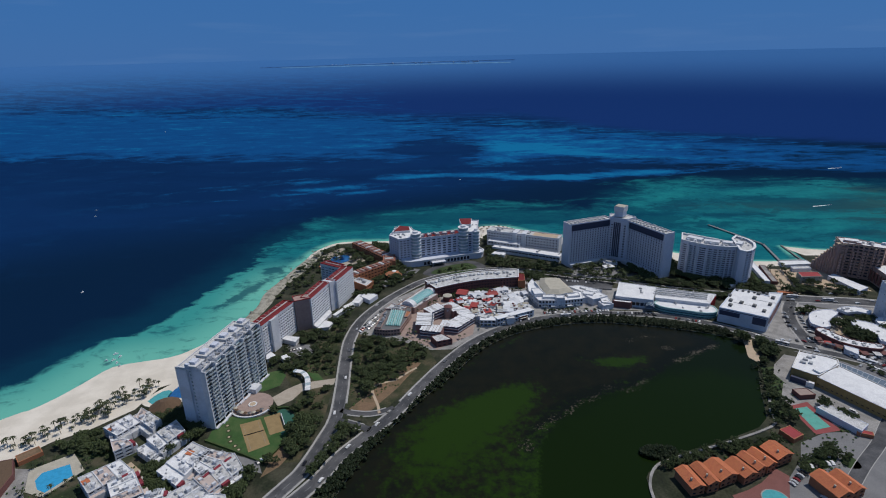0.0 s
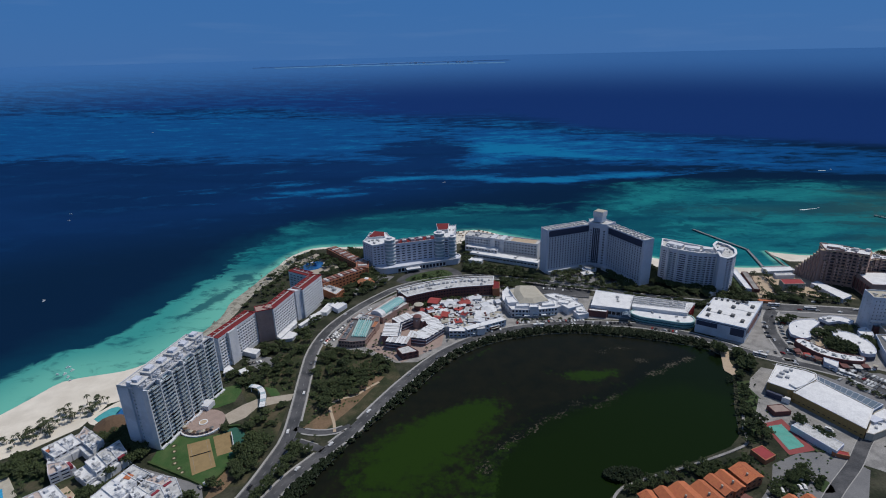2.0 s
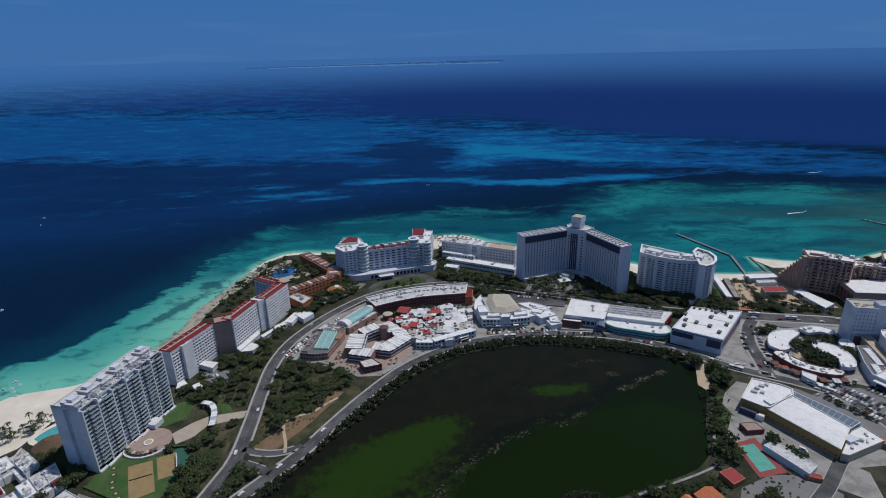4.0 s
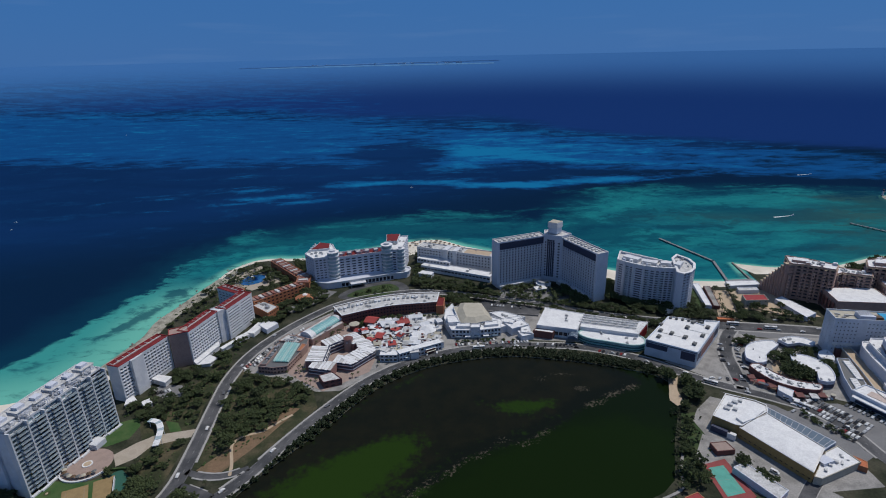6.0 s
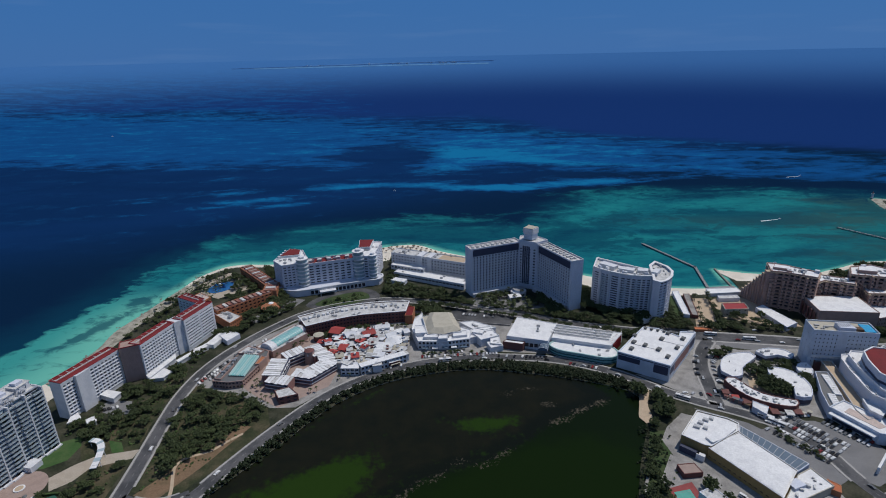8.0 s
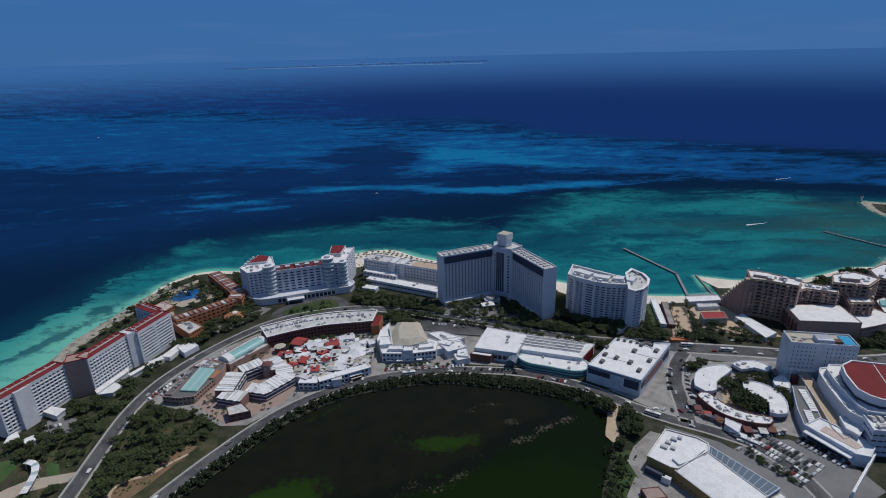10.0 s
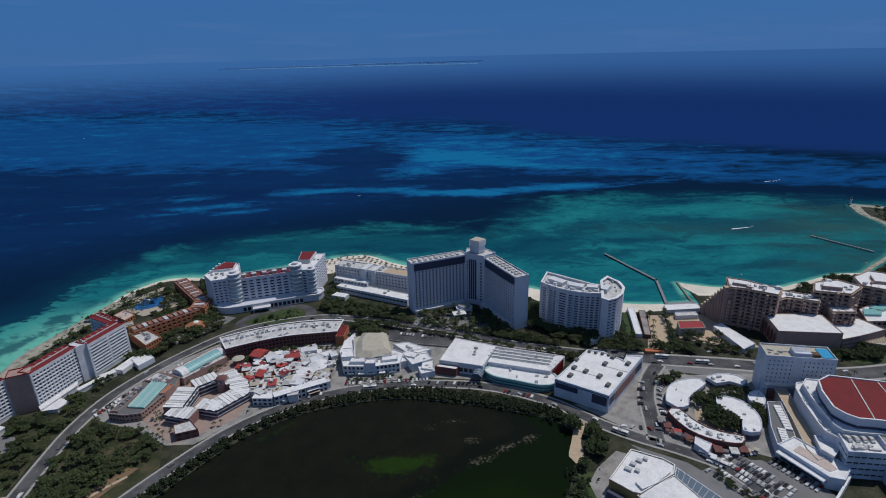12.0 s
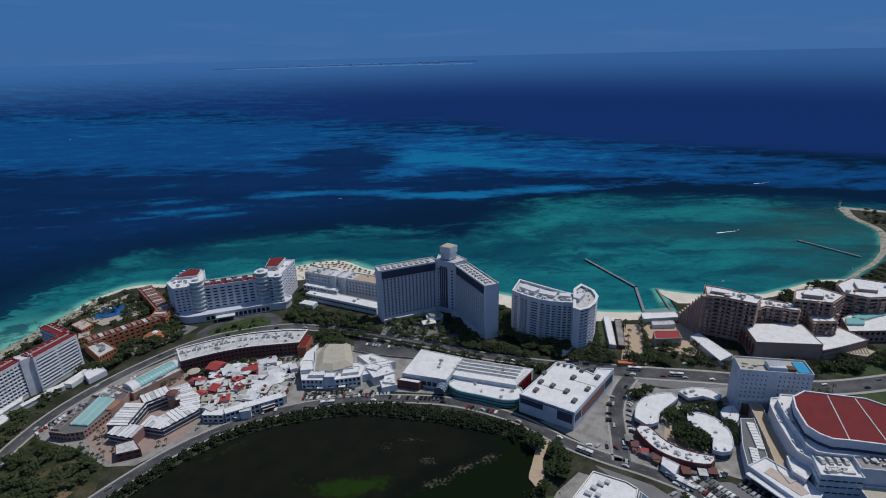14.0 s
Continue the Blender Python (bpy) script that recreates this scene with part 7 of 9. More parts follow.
for k in range(8):
    s = Shape()
    s.obox((284 + 1.6 * k, 512 + 2.2 * k), (0.7, 0.72), 0.3, 6, 0, 9.5)
    s.obox((284 + 1.6 * k, 512 + 2.2 * k), (-0.7, 0.72), 6.5, 0.3, 9.2, 9.5)
    part("pergola_frame", s, REDTRIM, wmall, "red steel frame at the end wall")
roof_clutter(wmall, [(190, 530), (220, 519), (234, 550), (206, 562)], 10.5, 3, 103, 1.2)
roof_clutter(wmall, [(234, 535), (276, 520), (290, 532), (244, 550)], 9.5, 5, 104, 1.0)

# retaining wall of the upper car park
s = Shape()
for a, b in (((138, 588), (161, 579)), ((161, 579), (196, 571)), ((147, 618), (204, 595))):
    u, L = unit(a, b)
    s.obox(a, u, L, 0.5, 0, 1.4)
tagged(new("car_park_wall", s.mesh("car_park_wall")), "low grey wall round the upper car park", "wall", kind="structure").data.materials.append(CONCRETE)


# -- orange hotel by the point
def orange_hotel():
    t = thing("orange_hotel", "low orange-brown hotel with terracotta and white roofs", "hotel", -100, 665)
    for A, B, dp, h in (((-112, 600), (-66, 646), 14, 12), ((-62, 648), (-64, 672), 16, 13), ((-64, 672), (-119, 738), 15, 11), ((-124, 612), (-112, 600), 12, 10)):
        u, L = unit(A, B)
        poly = rect(A, B, dp)
        k = max(3, int(L / 5))
        building("", "", "", poly, h, ORANGEWALL, BRICKROOF, {(2 if B[1] > 730 else 0): dict(n=(k, 3), wf=0.55, hf=0.5, depth=0.8)}, 0.7, head=t)
        for i in range(k):
            s = Shape()
            s.obox(along(A, u, L * i / k + 0.6, -2.5), u, L / k - 1.6, dp - 5, h - 0.7, h + 0.9)
            part("roof_cell", s, (BRICKROOF, PINKPAVE, BRICKROOF, ROOFGREY)[(i * 7 + int(L)) % 4], t)
    s = Shape()
    s.cyl(-62, 624, 10, 0, 5, 10)
    part("pavilion", s, ORANGEWALL, t)
    s = Shape()
    s.cyl(-62, 624, 11.5, 5, 8.5, 10, 3)
    part("pavilion_roof", s, ORANGEWALL, t)
    s = Shape()
    s.cyl(-62, 624, 3, 8.5, 9.3, 10, 2)
    part("pavilion_cap", s, BRIGHT, t)


orange_hotel()
lw = building("brick_annexe", "low brown building with a white flat roof", "annexe", [(-120, 604), (-114, 616), (-84, 594), (-91, 578)], 9, ORANGEWALL, ROOFGREY, {0: dict(n=(6, 2), wf=0.5, hf=0.5)}, 0.8, group="annexes")
roof_clutter(lw, [(-116, 604), (-112, 611), (-88, 594), (-92, 584)], 8.2, 10, 111, 1.1)
building("white_annexe", "low white flat-roofed entrance building", "annexe", [(-96, 560), (-88, 572), (-76, 562), (-84, 548)], 5, GREYWALL, BRIGHT, None, 0.5, group="annexes")
for q, h, wl, rf_, lb in (([(-163, 653), (-158, 666), (-140, 653), (-144, 640)], 5, ORANGEWALL, PINKROOF, "low beach restaurant with pink terrace roofs"), ([(-139, 627), (-131, 633), (-125, 623), (-133, 616)], 8, YELLOW, PINKROOF, "small ochre house with a pinkish roof terrace")):
    bh = building("beach_restaurant" if h == 5 else "ochre_house", lb, "restaurant" if h == 5 else "house", q, h, wl, rf_, {0: dict(n=(4, 1 if h == 5 else 2), wf=0.5, hf=0.5)}, 0.5)
    roof_clutter(bh, q, h - 0.5, 5, int(h), 0.8)
pl = thing("resort_pool", "blue resort pool with slides among palms", "pool", -146, 690)
s = Shape()
s.prism(ccw(smooth([(-158, 684), (-146, 706), (-132, 704), (-130, 684), (-146, 674)], 4, True)), 0, 0.35)
part("pool_water", s, POOLBLUE, pl)
for k in range(3):
    s = Shape()
    s.cyl(-150 + 6 * k, 694 - 2 * k, 2.2, 0, 3.5 + k, 12, 1.4)
    part("slide_tower", s, POOLBLUE if k != 1 else WHITE, pl)


# -- the long ochre store with a white roof
def long_store():
    t = thing("long_store", "long ochre store with a white sheet roof and blue side roof", "store", 325, 370)
    body = ccw([(304, 375), (327.5, 330), (350, 352), (333, 390)])
    k = body.index((304, 375))
    building("", "", "", body, 8.6, YELLOW, BRIGHT, {k: dict(n=(14, 1), wf=0.5, hf=0.3, depth=0.4, foot=1.2, head=4.5)}, 0.25, head=t, coping=BRIGHT, cope=0.3)
    u, L = unit((304, 375), (327.5, 330))
    # the sheet roof rises a little towards the middle
    for j in range(16):
        f0, f1 = j / 16, (j + 1) / 16
        at = lambda P, Q, f: (P[0] + (Q[0] - P[0]) * f, P[1] + (Q[1] - P[1]) * f)
        s = Shape()
        for g0, g1 in zip(np.linspace(0.02, 0.98, 8)[:-1], np.linspace(0.02, 0.98, 8)[1:]):
            q = [(at(at((304.5, 374.5), (327.5, 331), f), at((333, 389), (349, 352.5), f), g), g) for f, g in ((f0, g0), (f1, g0), (f1, g1), (f0, g1))]
            s.face(*[(*p, 8.5 + 1.3 * math.sin(math.pi * g) + (0.10 if f is q[1] or f is q[2] else 0.0)) for f in q for p, g in (f,)])
        part("roof_sheet", s, BRIGHT, t)
    head_b = ccw([(291, 388), (302, 377), (306, 375.5), (333, 390.5), (337, 398), (332, 404), (314, 414)])
    building("", "", "", head_b, 9.6, YELLOW, BRIGHT, None, 0.5, head=t, coping=BRIGHT)
    s = Shape()
    s.prism(ccw([(306, 384), (314, 388), (324, 396), (331, 391), (318, 382), (308, 378)]), 9.2, 10.6)
    part("upper_hall", s, BRIGHT, t)
    side = ccw([(333.6, 390.6), (338.5, 399), (363, 359), (351, 352.6)])
    building("", "", "", side, 7.2, GREYWALL, BLUEROOF, None, 0.2, head=t)
    for j in range(11):
        s = Shape()
        f = (j + 0.5) / 11
        a, b = (333.8 + 17.0 * f, 390.4 - 37.6 * f), (338.4 + 24.0 * f, 398.6 - 39.4 * f)
        w, ln = unit(a, b)
        s.obox(a, w, ln, 0.25, 6.9, 7.25)
        part("roof_seam", s, METAL, t)
    end = ccw([(328, 329.6), (332, 327.5), (367, 341), (362.5, 357), (350.6, 351.6)])
    building("", "", "", end, 6.0, BEIGE, BRIGHT, None, 0.5, head=t)
    for x, y, w in ((303, 396, 4.4), (308, 400, 3.6), (313, 403, 4.0), (309, 394, 3.0), (318, 404, 3.0)):
        s = Shape()
        s.obox((x, y), (0.8, -0.6), w, 2.6, 9.1, 10.7)
        part("plant_box", s, METAL, t)
    s = Shape()
    s.prism(ccw([(340, 338), (349, 341), (346, 347), (338, 344)]), 5.5, 7.6)
    part("plant_room", s, GREYWALL, t)
    for a, b, mat, nm in (((290, 385), (299, 376), DARKBAND, "loading_dock"), ((297.5, 376.5), (301.5, 372.8), BRIGHT, "sign_panel")):
        s = Shape()
        w, ln = unit(a, b)
        s.obox(along(a, w, 0, 2.4), w, ln, 3.0, 0, 4.5)
        part(nm, s, mat, t)
    roof_clutter(t, [(330, 331), (333, 329), (364, 342), (361, 354)], 5.5, 9, 121, 0.9)


long_store()
shed = building("storage_shed", "long low grey-roofed shed beside the yard", "shed", [(282, 341), (292, 345), (306, 320), (296, 313)], 5, GREYWALL, ROOFGREY, None, 0.3, group="sheds")
building("yard_house", "small brown-roofed yard house", "shed", [(279, 366), (291, 367), (293, 358), (280, 357)], 4, MAROON, PINKPAVE, None, 0.3, group="sheds")
building("storage_shed", "long low shed with a pale metal roof", "shed", [(458, 587), (469, 593), (480, 552), (464, 543)], 5, GREYWALL, BRIGHT, None, 0.3, group="sheds")
building("gate_house", "small hip-roofed red and grey building", "house", [(425, 594), (449, 593), (446, 579), (421, 579)], 8, BEIGE, REDTRIM, {0: dict(n=(4, 2), wf=0.3, hf=0.3)}, 0.4)
building("beach_club", "low white-roofed beach club on the quay", "club", [(431, 640), (467, 640), (466, 628), (428, 626)], 4, WHITE, BRIGHT, None, 0.4)
building("beach_club", "low white-roofed beach club on the quay", "club", [(434, 620), (456, 620), (455, 612), (432, 612)], 4.5, GREYWALL, ROOFGREY, None, 0.4)
bw = building("long_gallery", "long narrow gallery with a white roof beside the lawn", "gallery", [(390, 636), (397, 636), (384, 577), (378, 579)], 4, GREYWALL, BRIGHT, None, 0.3)
building("long_gallery", "long narrow dark gallery beside the avenue", "gallery", [(399, 628), (406, 627), (392, 575), (386, 577)], 4, MAROON, CONCRETE, None, 0.3)
building("bus_shelter", "small brick-red roofed shelter beside the road", "shelter", [(376, 548), (392, 546), (393, 551), (377, 553)], 3, ORANGEWALL, ORANGE, None, 0.2)


# -- piers
def pier(pts, width, label):
    t = thing("pier", label, "pier", *pts[0])
    s = Shape()
    ln = pts
    for a, b in zip(ln, ln[1:]):
        u, L = unit(a, b)
        s.obox(along(a, u, -width / 2, width / 2), u, L + width, width, 0.6, 1.3)
    part("deck", s, WOOD, t)
    for a, b in zip(ln, ln[1:]):
        u, L = unit(a, b)
        for k in range(int(L / 8) + 1):
            for sd in (-1, 1):
                p = Shape()
                q = along(a, u, min(8.0 * k, L), sd * width * 0.4)
                p.cyl(q[0], q[1], 0.3, -3, 1.9, 8)
                part("pile", p, WOOD, t)
    return t


pier([(419, 803), (452, 711), (438, 650)], 3.0, "long bent grey timber pier in turquoise water")
pier([(737, 852), (774, 783)], 2.6, "straight grey pier at the far beach")
pier([(858, 828), (880, 815)], 2.2, "short grey pier by the headland")
qy = Shape()
qy.prism(ccw([(436, 642), (470, 642), (470, 652), (436, 650)]), -2, 0.8)
setting("quay", qy, WOOD, "dark quay wall with timber edge", "quay")
gr = Shape()
gr.obox((475, 705), unit((475, 705), (468, 650))[0], 55, -2.0, -2, 1.0)
setting("groyne", gr, ROCK, "dark rock groyne beside the sand", "groyne")


# -- orange-roofed villas by the lagoon
def villa(A, B, depth, h, label, ridge=2.4):
    t = thing("villa", label, "villa", *A, group="villas by the lagoon")
    u, L = unit(A, B)
    poly = rect(A, B, depth)
    FOOT.append(ccw(poly))
    s = Shape()
    got = facade(s, A, B, 0, h, max(2, int(L / 4)), 2, 0.5, 0.5, 0.5)
    for i in (1, 2, 3):
        a, b = poly[i], poly[(i + 1) % 4]
        s.face((*a, 0), (*b, 0), (*b, h), (*a, h))
    walls = part("wall", s, ORANGEWALL, t)
    glaze(walls, got)
    o = rect(along(A, u, -0.7, 0.8), along(B, u, 0.7, 0.8), depth + 1.6)
    m0, m1 = along(A, u, L * 0.56, 0.8), along(A, u, L * 0.56, -depth - 0.8)
    for a, b, c, d in ((o[3], o[0], m0, m1), (o[1], o[2], m1, m0)):
        r = Shape()
        z0, z1 = h - 0.1, h + ridge
        for w0, w1 in zip(np.linspace(0, 1, 13)[:-1], np.linspace(0, 1, 13)[1:]):
            lo0, lo1 = [tuple(np.array(a) * (1 - w) + np.array(b) * w) for w in (w0, w1)]
            hi0, hi1 = [tuple(np.array(d) * (1 - w) + np.array(c) * w) for w in (w0, w1)]
            k = 0.12
            r.face((*lo0, z0), (*lo1, z0 + k), (*hi1, z1 + k), (*hi0, z1))
            r.face((*lo1, z0 + k), (*lo1, z0), (*hi1, z1), (*hi1, z1 + k))
        part("roof_slope", r, ORANGE, t)
    g = Shape()
    g.face((*poly[0], h), (*poly[1], h), (*along(A, u, L * 0.56), h + ridge))
    g.face((*poly[2], h), (*poly[3], h), (*along(A, u, L * 0.56, -depth), h + ridge))
    part("gable", g, ORANGEWALL, t)
    c = Shape()
    q = along(A, u, L * 0.3, -depth * 0.3)
    c.box(q[0] - 0.5, q[0] + 0.5, q[1] - 0.5, q[1] + 0.5, h, h + 3.0)
    part("chimney", c, BEIGE, t)


villa((152, 262), (161, 264), 17, 6.5, "lagoon villa with pale terracotta tiled roof", 2.0)
villa((163, 264), (171, 266), 17, 7.4, "narrow lagoon villa with terracotta tiled roof", 2.2)
villa((173, 268), (186, 273), 15, 6.8, "lagoon villa with broad terracotta tiled roof", 2.6)
villa((189, 270), (199, 274), 15, 6.5, "lagoon villa with orange tiled roof", 2.4)
villa((200, 275), (207, 278), 15, 7.6, "narrow lagoon villa with orange tiled roof", 2.0)
villa((209, 279), (216, 282), 15, 7.0, "lagoon villa with orange tiled roof beside a white gable", 2.0)
villa((219, 285), (232, 290), 13, 6.8, "lagoon villa with orange tiled roof and white ridge", 2.6)
villa((236, 252), (247, 255), 19, 7.0, "large villa with a red-orange tiled roof", 3.0)
villa((248, 256), (258, 259), 16, 6.2, "large villa wing with a red-orange tiled roof", 2.6)
building("clubhouse", "small red-roofed clubhouse beside the lagoon", "clubhouse", [(240, 318), (250, 322), (254, 312), (244, 307)], 4, ORANGEWALL, REDTRIM, None, 0.2)
building("garden_kiosk", "small red-roofed kiosk on the drive", "kiosk", [(296, 318), (305, 314), (303, 310), (294, 314)], 3, ORANGEWALL, REDTRIM, None, 0.2)
po = thing("villa_pool", "round turquoise pool between the villas", "pool", 203, 258)
s = Shape()
s.cyl(203, 258, 8.4, 0, 0.3, 28)
part("pool_rim", s, CONCRETE, po)
s = Shape()
s.cyl(203, 258, 7.6, 0.1, 0.34, 28)
part("pool_water", s, POOLTEAL, po)


# -- white apartment blocks by the beach
def low_block(quads, h, seed, label):
    t = thing("apartment_block", label, "apartment block", *quads[0][0], group="low apartment blocks")
    rng = random.Random(seed)
    for q in quads:
        q = inset(ccw(q), -1.3)
        if unit(q[0], q[1])[1] < unit(q[1], q[2])[1]:
            q = q[1:] + q[:1]
        A, B, C, D = q
        L = unit(A, B)[1]
        n = max(2, int(round(L / 8.0)))
        at = lambda P, Q, f: (P[0] + (Q[0] - P[0]) * f, P[1] + (Q[1] - P[1]) * f)
        for k in range(n):
            m = [at(A, B, k / n), at(A, B, (k + 1) / n), at(D, C, (k + 1) / n), at(D, C, k / n)]
            hh = h - 0.6 + rng.choice((-2.7, 0, 0, 0.6))
            fc = {}
            for i in range(4):
                a, b = m[i], m[(i + 1) % 4]
                if b[0] - a[0] > 0.35 * unit(a, b)[1] and (i in (0, 2) or k in (0, n - 1)):
                    fc[i] = dict(n=(2, 3), wf=0.7, hf=0.5, depth=1.0)
            building("", "", "", m, hh, WHITE, rng.choice((BRIGHT, BRIGHT, ROOFGREY, PINKROOF)), fc, 0.6, head=t, cope=0.3)
            u, w = unit(m[0], m[1])
            dp = unit(m[1], m[2])[1]
            for _ in range(2):
                s = Shape()
                s.obox(along(m[0], u, rng.uniform(0.5, w - 3.4), -rng.uniform(1.0, max(1.2, dp - 4.5))), u, rng.uniform(1.6, 3.2), rng.uniform(1.6, 3.2), hh - 0.6, hh + rng.uniform(0.6, 2.1))
                part("stair_head", s, rng.choice((WHITE, WHITE, ROOFGREY)), t)
            s = Shape()
            d0 = rng.uniform(0.4, max(0.5, w - 3.4))
            for j in range(4):
                s.obox(along(m[0], u, d0 + 0.8 * j, -dp * 0.1), u, 0.2, dp * 0.3, hh + 1.2, hh + 1.4)
            s.obox(along(m[0], u, d0, -dp * 0.1), u, 2.6, 0.2, hh - 0.6, hh + 1.2)
            part("pergola", s, WHITE, t)
            roof_clutter(t, m, hh - 0.6, 4, seed * 20 + k, 0.6)
            front = Shape()
            front.obox(along(m[0], u, 0.2, 3.2), u, w - 0.4, 3.0, 0, hh - 3.0)
            part("terrace", front, WHITE, t)
            front = Shape()
            front.obox(along(m[0], u, 0.4, 3.0), u, w - 0.8, 2.6, hh - 3.0, hh - 2.9)
            part("terrace_floor", front, rng.choice((PINKROOF, ROOFGREY, BRIGHT, PINKROOF)), t)
            if rng.random() < 0.45:
                s = Shape()
                s.obox(along(m[0], u, 0.3, 2.1), u, w * 0.6, 2.0, hh - 5.0, hh - 0.2)
                part("red_bay", s, BAYRED, t, "dark red painted bay")
            if rng.random() < 0.12:
                s = Shape()
                s.obox(along(m[0], u, 0.5, -dp * 0.55), u, w * 0.5, dp * 0.25, hh - 0.6, hh - 0.15)
                part("roof_tiles", s, ORANGE, t)


low_block([[(-254, 332), (-238, 353), (-228, 345), (-241, 324)], [(-237.5, 352), (-217, 338), (-218, 330), (-236, 343)], [(-248, 326), (-240, 323.5), (-226, 313), (-233, 307)]], 9, 1, "low white apartment block with red bays round a courtyard")
low_block([[(-219, 311), (-204, 336), (-194, 326), (-206, 302)]], 9, 2, "low white apartment block with terracotta roof patches")
low_block([[(-192, 286), (-181, 312), (-166, 304), (-175, 274)], [(-164, 278), (-147, 299), (-138, 287), (-151, 267)], [(-173, 292), (-167, 303), (-150, 300), (-161, 281)]], 9, 3, "low white apartment block with pink terraces and rooftop clutter")
low_block([[(-178, 262), (-164, 276), (-152, 266), (-160, 254)], [(-152, 264), (-140, 262), (-134, 250), (-150, 246)]], 9, 4, "low white apartment block with red bays beside the road")
low_block([[(-241, 281), (-224, 296), (-212, 287), (-228, 269)], [(-220, 277), (-210, 286), (-194, 267), (-206, 259)]], 9, 5, "low white apartment block beside the pool")
low_block([[(-192, 262), (-181, 268), (-176, 250), (-190, 244)]], 9, 6, "low white apartment block among gardens")
pc = thing("swimming_pool", "blue swimming pool with a pale paved surround", "pool", -267, 290)
s = Shape()
s.prism(ccw([(-289, 298), (-268, 314), (-250, 297), (-263, 273), (-278, 278)]), 0, 0.25)
part("pool_deck", s, BEIGE, pc)
s = Shape()
s.prism(ccw([(-278, 288), (-278, 295), (-264, 303), (-255, 292), (-264, 277), (-271, 280)]), 0.1, 0.3)
part("pool_water", s, POOL, pc)
pb = thing("tower_pool", "curved blue pool beside the apartment tower", "pool", -228, 388)
s = Shape()
s.prism(ccw(smooth([(-250, 374), (-238, 398), (-224, 408), (-212, 396), (-216, 374), (-236, 366)], 4, True)), 0, 0.25)
part("pool_deck", s, SAND, pb)
s = Shape()
s.prism(ccw(smooth([(-232, 380), (-228, 398), (-220, 400), (-215, 386), (-220, 378)], 4, True)), 0.1, 0.32)
part("deep_water", s, POOLBLUE, pb)
s = Shape()
s.prism(ccw(smooth([(-246, 374), (-240, 388), (-232, 388), (-232, 376), (-240, 370)], 4, True)), 0.1, 0.32)
part("shallow_water", s, POOLTEAL, pb)
hut = thing("thatched_hall", "brown thatched pool hall on posts", "hall", -226, 364)
s = Shape()
s.cyl(-226, 364, 12, 3.2, 8.5, 12, 3)
part("thatch_roof", s, THATCH, hut)
for k in range(8):
    s = Shape()
    s.cyl(-226 + 9.5 * math.cos(k * math.pi / 4), 364 + 9.5 * math.sin(k * math.pi / 4), 0.25, 0, 3.4, 6)
    part("post", s, WOOD, hut)
building("beach_house", "brown-roofed house at the edge of the sand", "house", [(-314, 302), (-304, 305), (-293, 290), (-290, 272), (-304, 276)], 4.6, MAROON, THATCH, None, 0.2)
building("beach_house", "low tan-roofed beach house beside the lawn", "house", [(-306, 309), (-296, 319), (-289, 313), (-299, 302)], 3.4, ORANGEWALL, BAREEARTH, None, 0.2)
building("corner_kiosk", "small red-roofed corner shop beside the store", "shop", [(368, 349), (373, 343), (369, 337), (364, 341)], 4.2, ORANGEWALL, ORANGE, None, 0.2)

# -- courts
tc = thing("clay_courts", "two tan clay tennis courts with a white divider", "court", -144, 330)
s = Shape()
s.prism(ccw([(-159, 342), (-145, 348), (-129, 319), (-142, 311)]), 0, 0.12)
part("court_surface", s, COURTTAN, tc)
s = Shape()
s.prism(ccw([(-143, 350), (-132, 356), (-122, 334), (-132, 329)]), 0, 0.12)
part("court_surface", s, COURTTAN, tc)
s = Shape()
for A, u, L in (((-156, 341), (0.48, -0.88), 30), ((-146, 345), (0.48, -0.88), 30)):
    s.obox(A, u, L, 0.12, 0.12, 0.14)
s.obox((-150, 330), (0.91, 0.41), 13, 0.15, 0.12, 0.14)
part("court_line", s, LINE, tc)
s = Shape()
s.obox((-151, 328.5), (0.91, 0.41), 14, 0.04, 0.12, 0.9)
part("net", s, RUBBER, tc)
s = Shape()
s.obox((-130, 352), (0.42, -0.9), 16, 0.5, 0, 2.4)
part("divider", s, WHITE, tc)
pz = thing("round_plaza", "round pink paved plaza with a central fountain", "plaza", -157, 367)
s = Shape()
s.cyl(-157, 367, 16, 0, 0.18, 32)
part("plaza_paving", s, PINKPAVE, pz)
s = Shape()
s.cyl(-157, 367, 3.4, 0, 0.7, 20)
part("fountain_rim", s, BRIGHT, pz)
s = Shape()
s.cyl(-157, 367, 2.5, 0.4, 0.75, 20)
part("fountain_bed", s, TAN, pz)
arc_at = lambda r: [(-157 + r * math.cos(a), 367 + r * math.sin(a)) for a in np.linspace(math.pi * 0.85, math.pi * 1.85, 20)]
s = Shape()
strip(s, arc_at(17.6), arc_at(16.4), 1.0, 1.0)
part("plaza_wall", s, WHITE, pz)
for k in range(11):
    a = math.pi * (1.02 + 0.075 * k)
    x, y = -157 + 13.4 * math.cos(a), 367 + 13.4 * math.sin(a)
    pp = thing("parasol", "dark parasol over a plaza table", "parasol", x, y, 0.18, "plaza parasols")
    s = Shape()
    s.cyl(x, y, 0.08, 0.18, 2.3, 6)
    part("pole", s, METAL, pp)
    s = Shape()
    s.cyl(x, y, 1.7, 2.2, 3.0, 8, 0.1)
    part("canopy", s, (THATCH, UNITGREY, BEIGE)[k % 3], pp)
hedge_line = Shape()
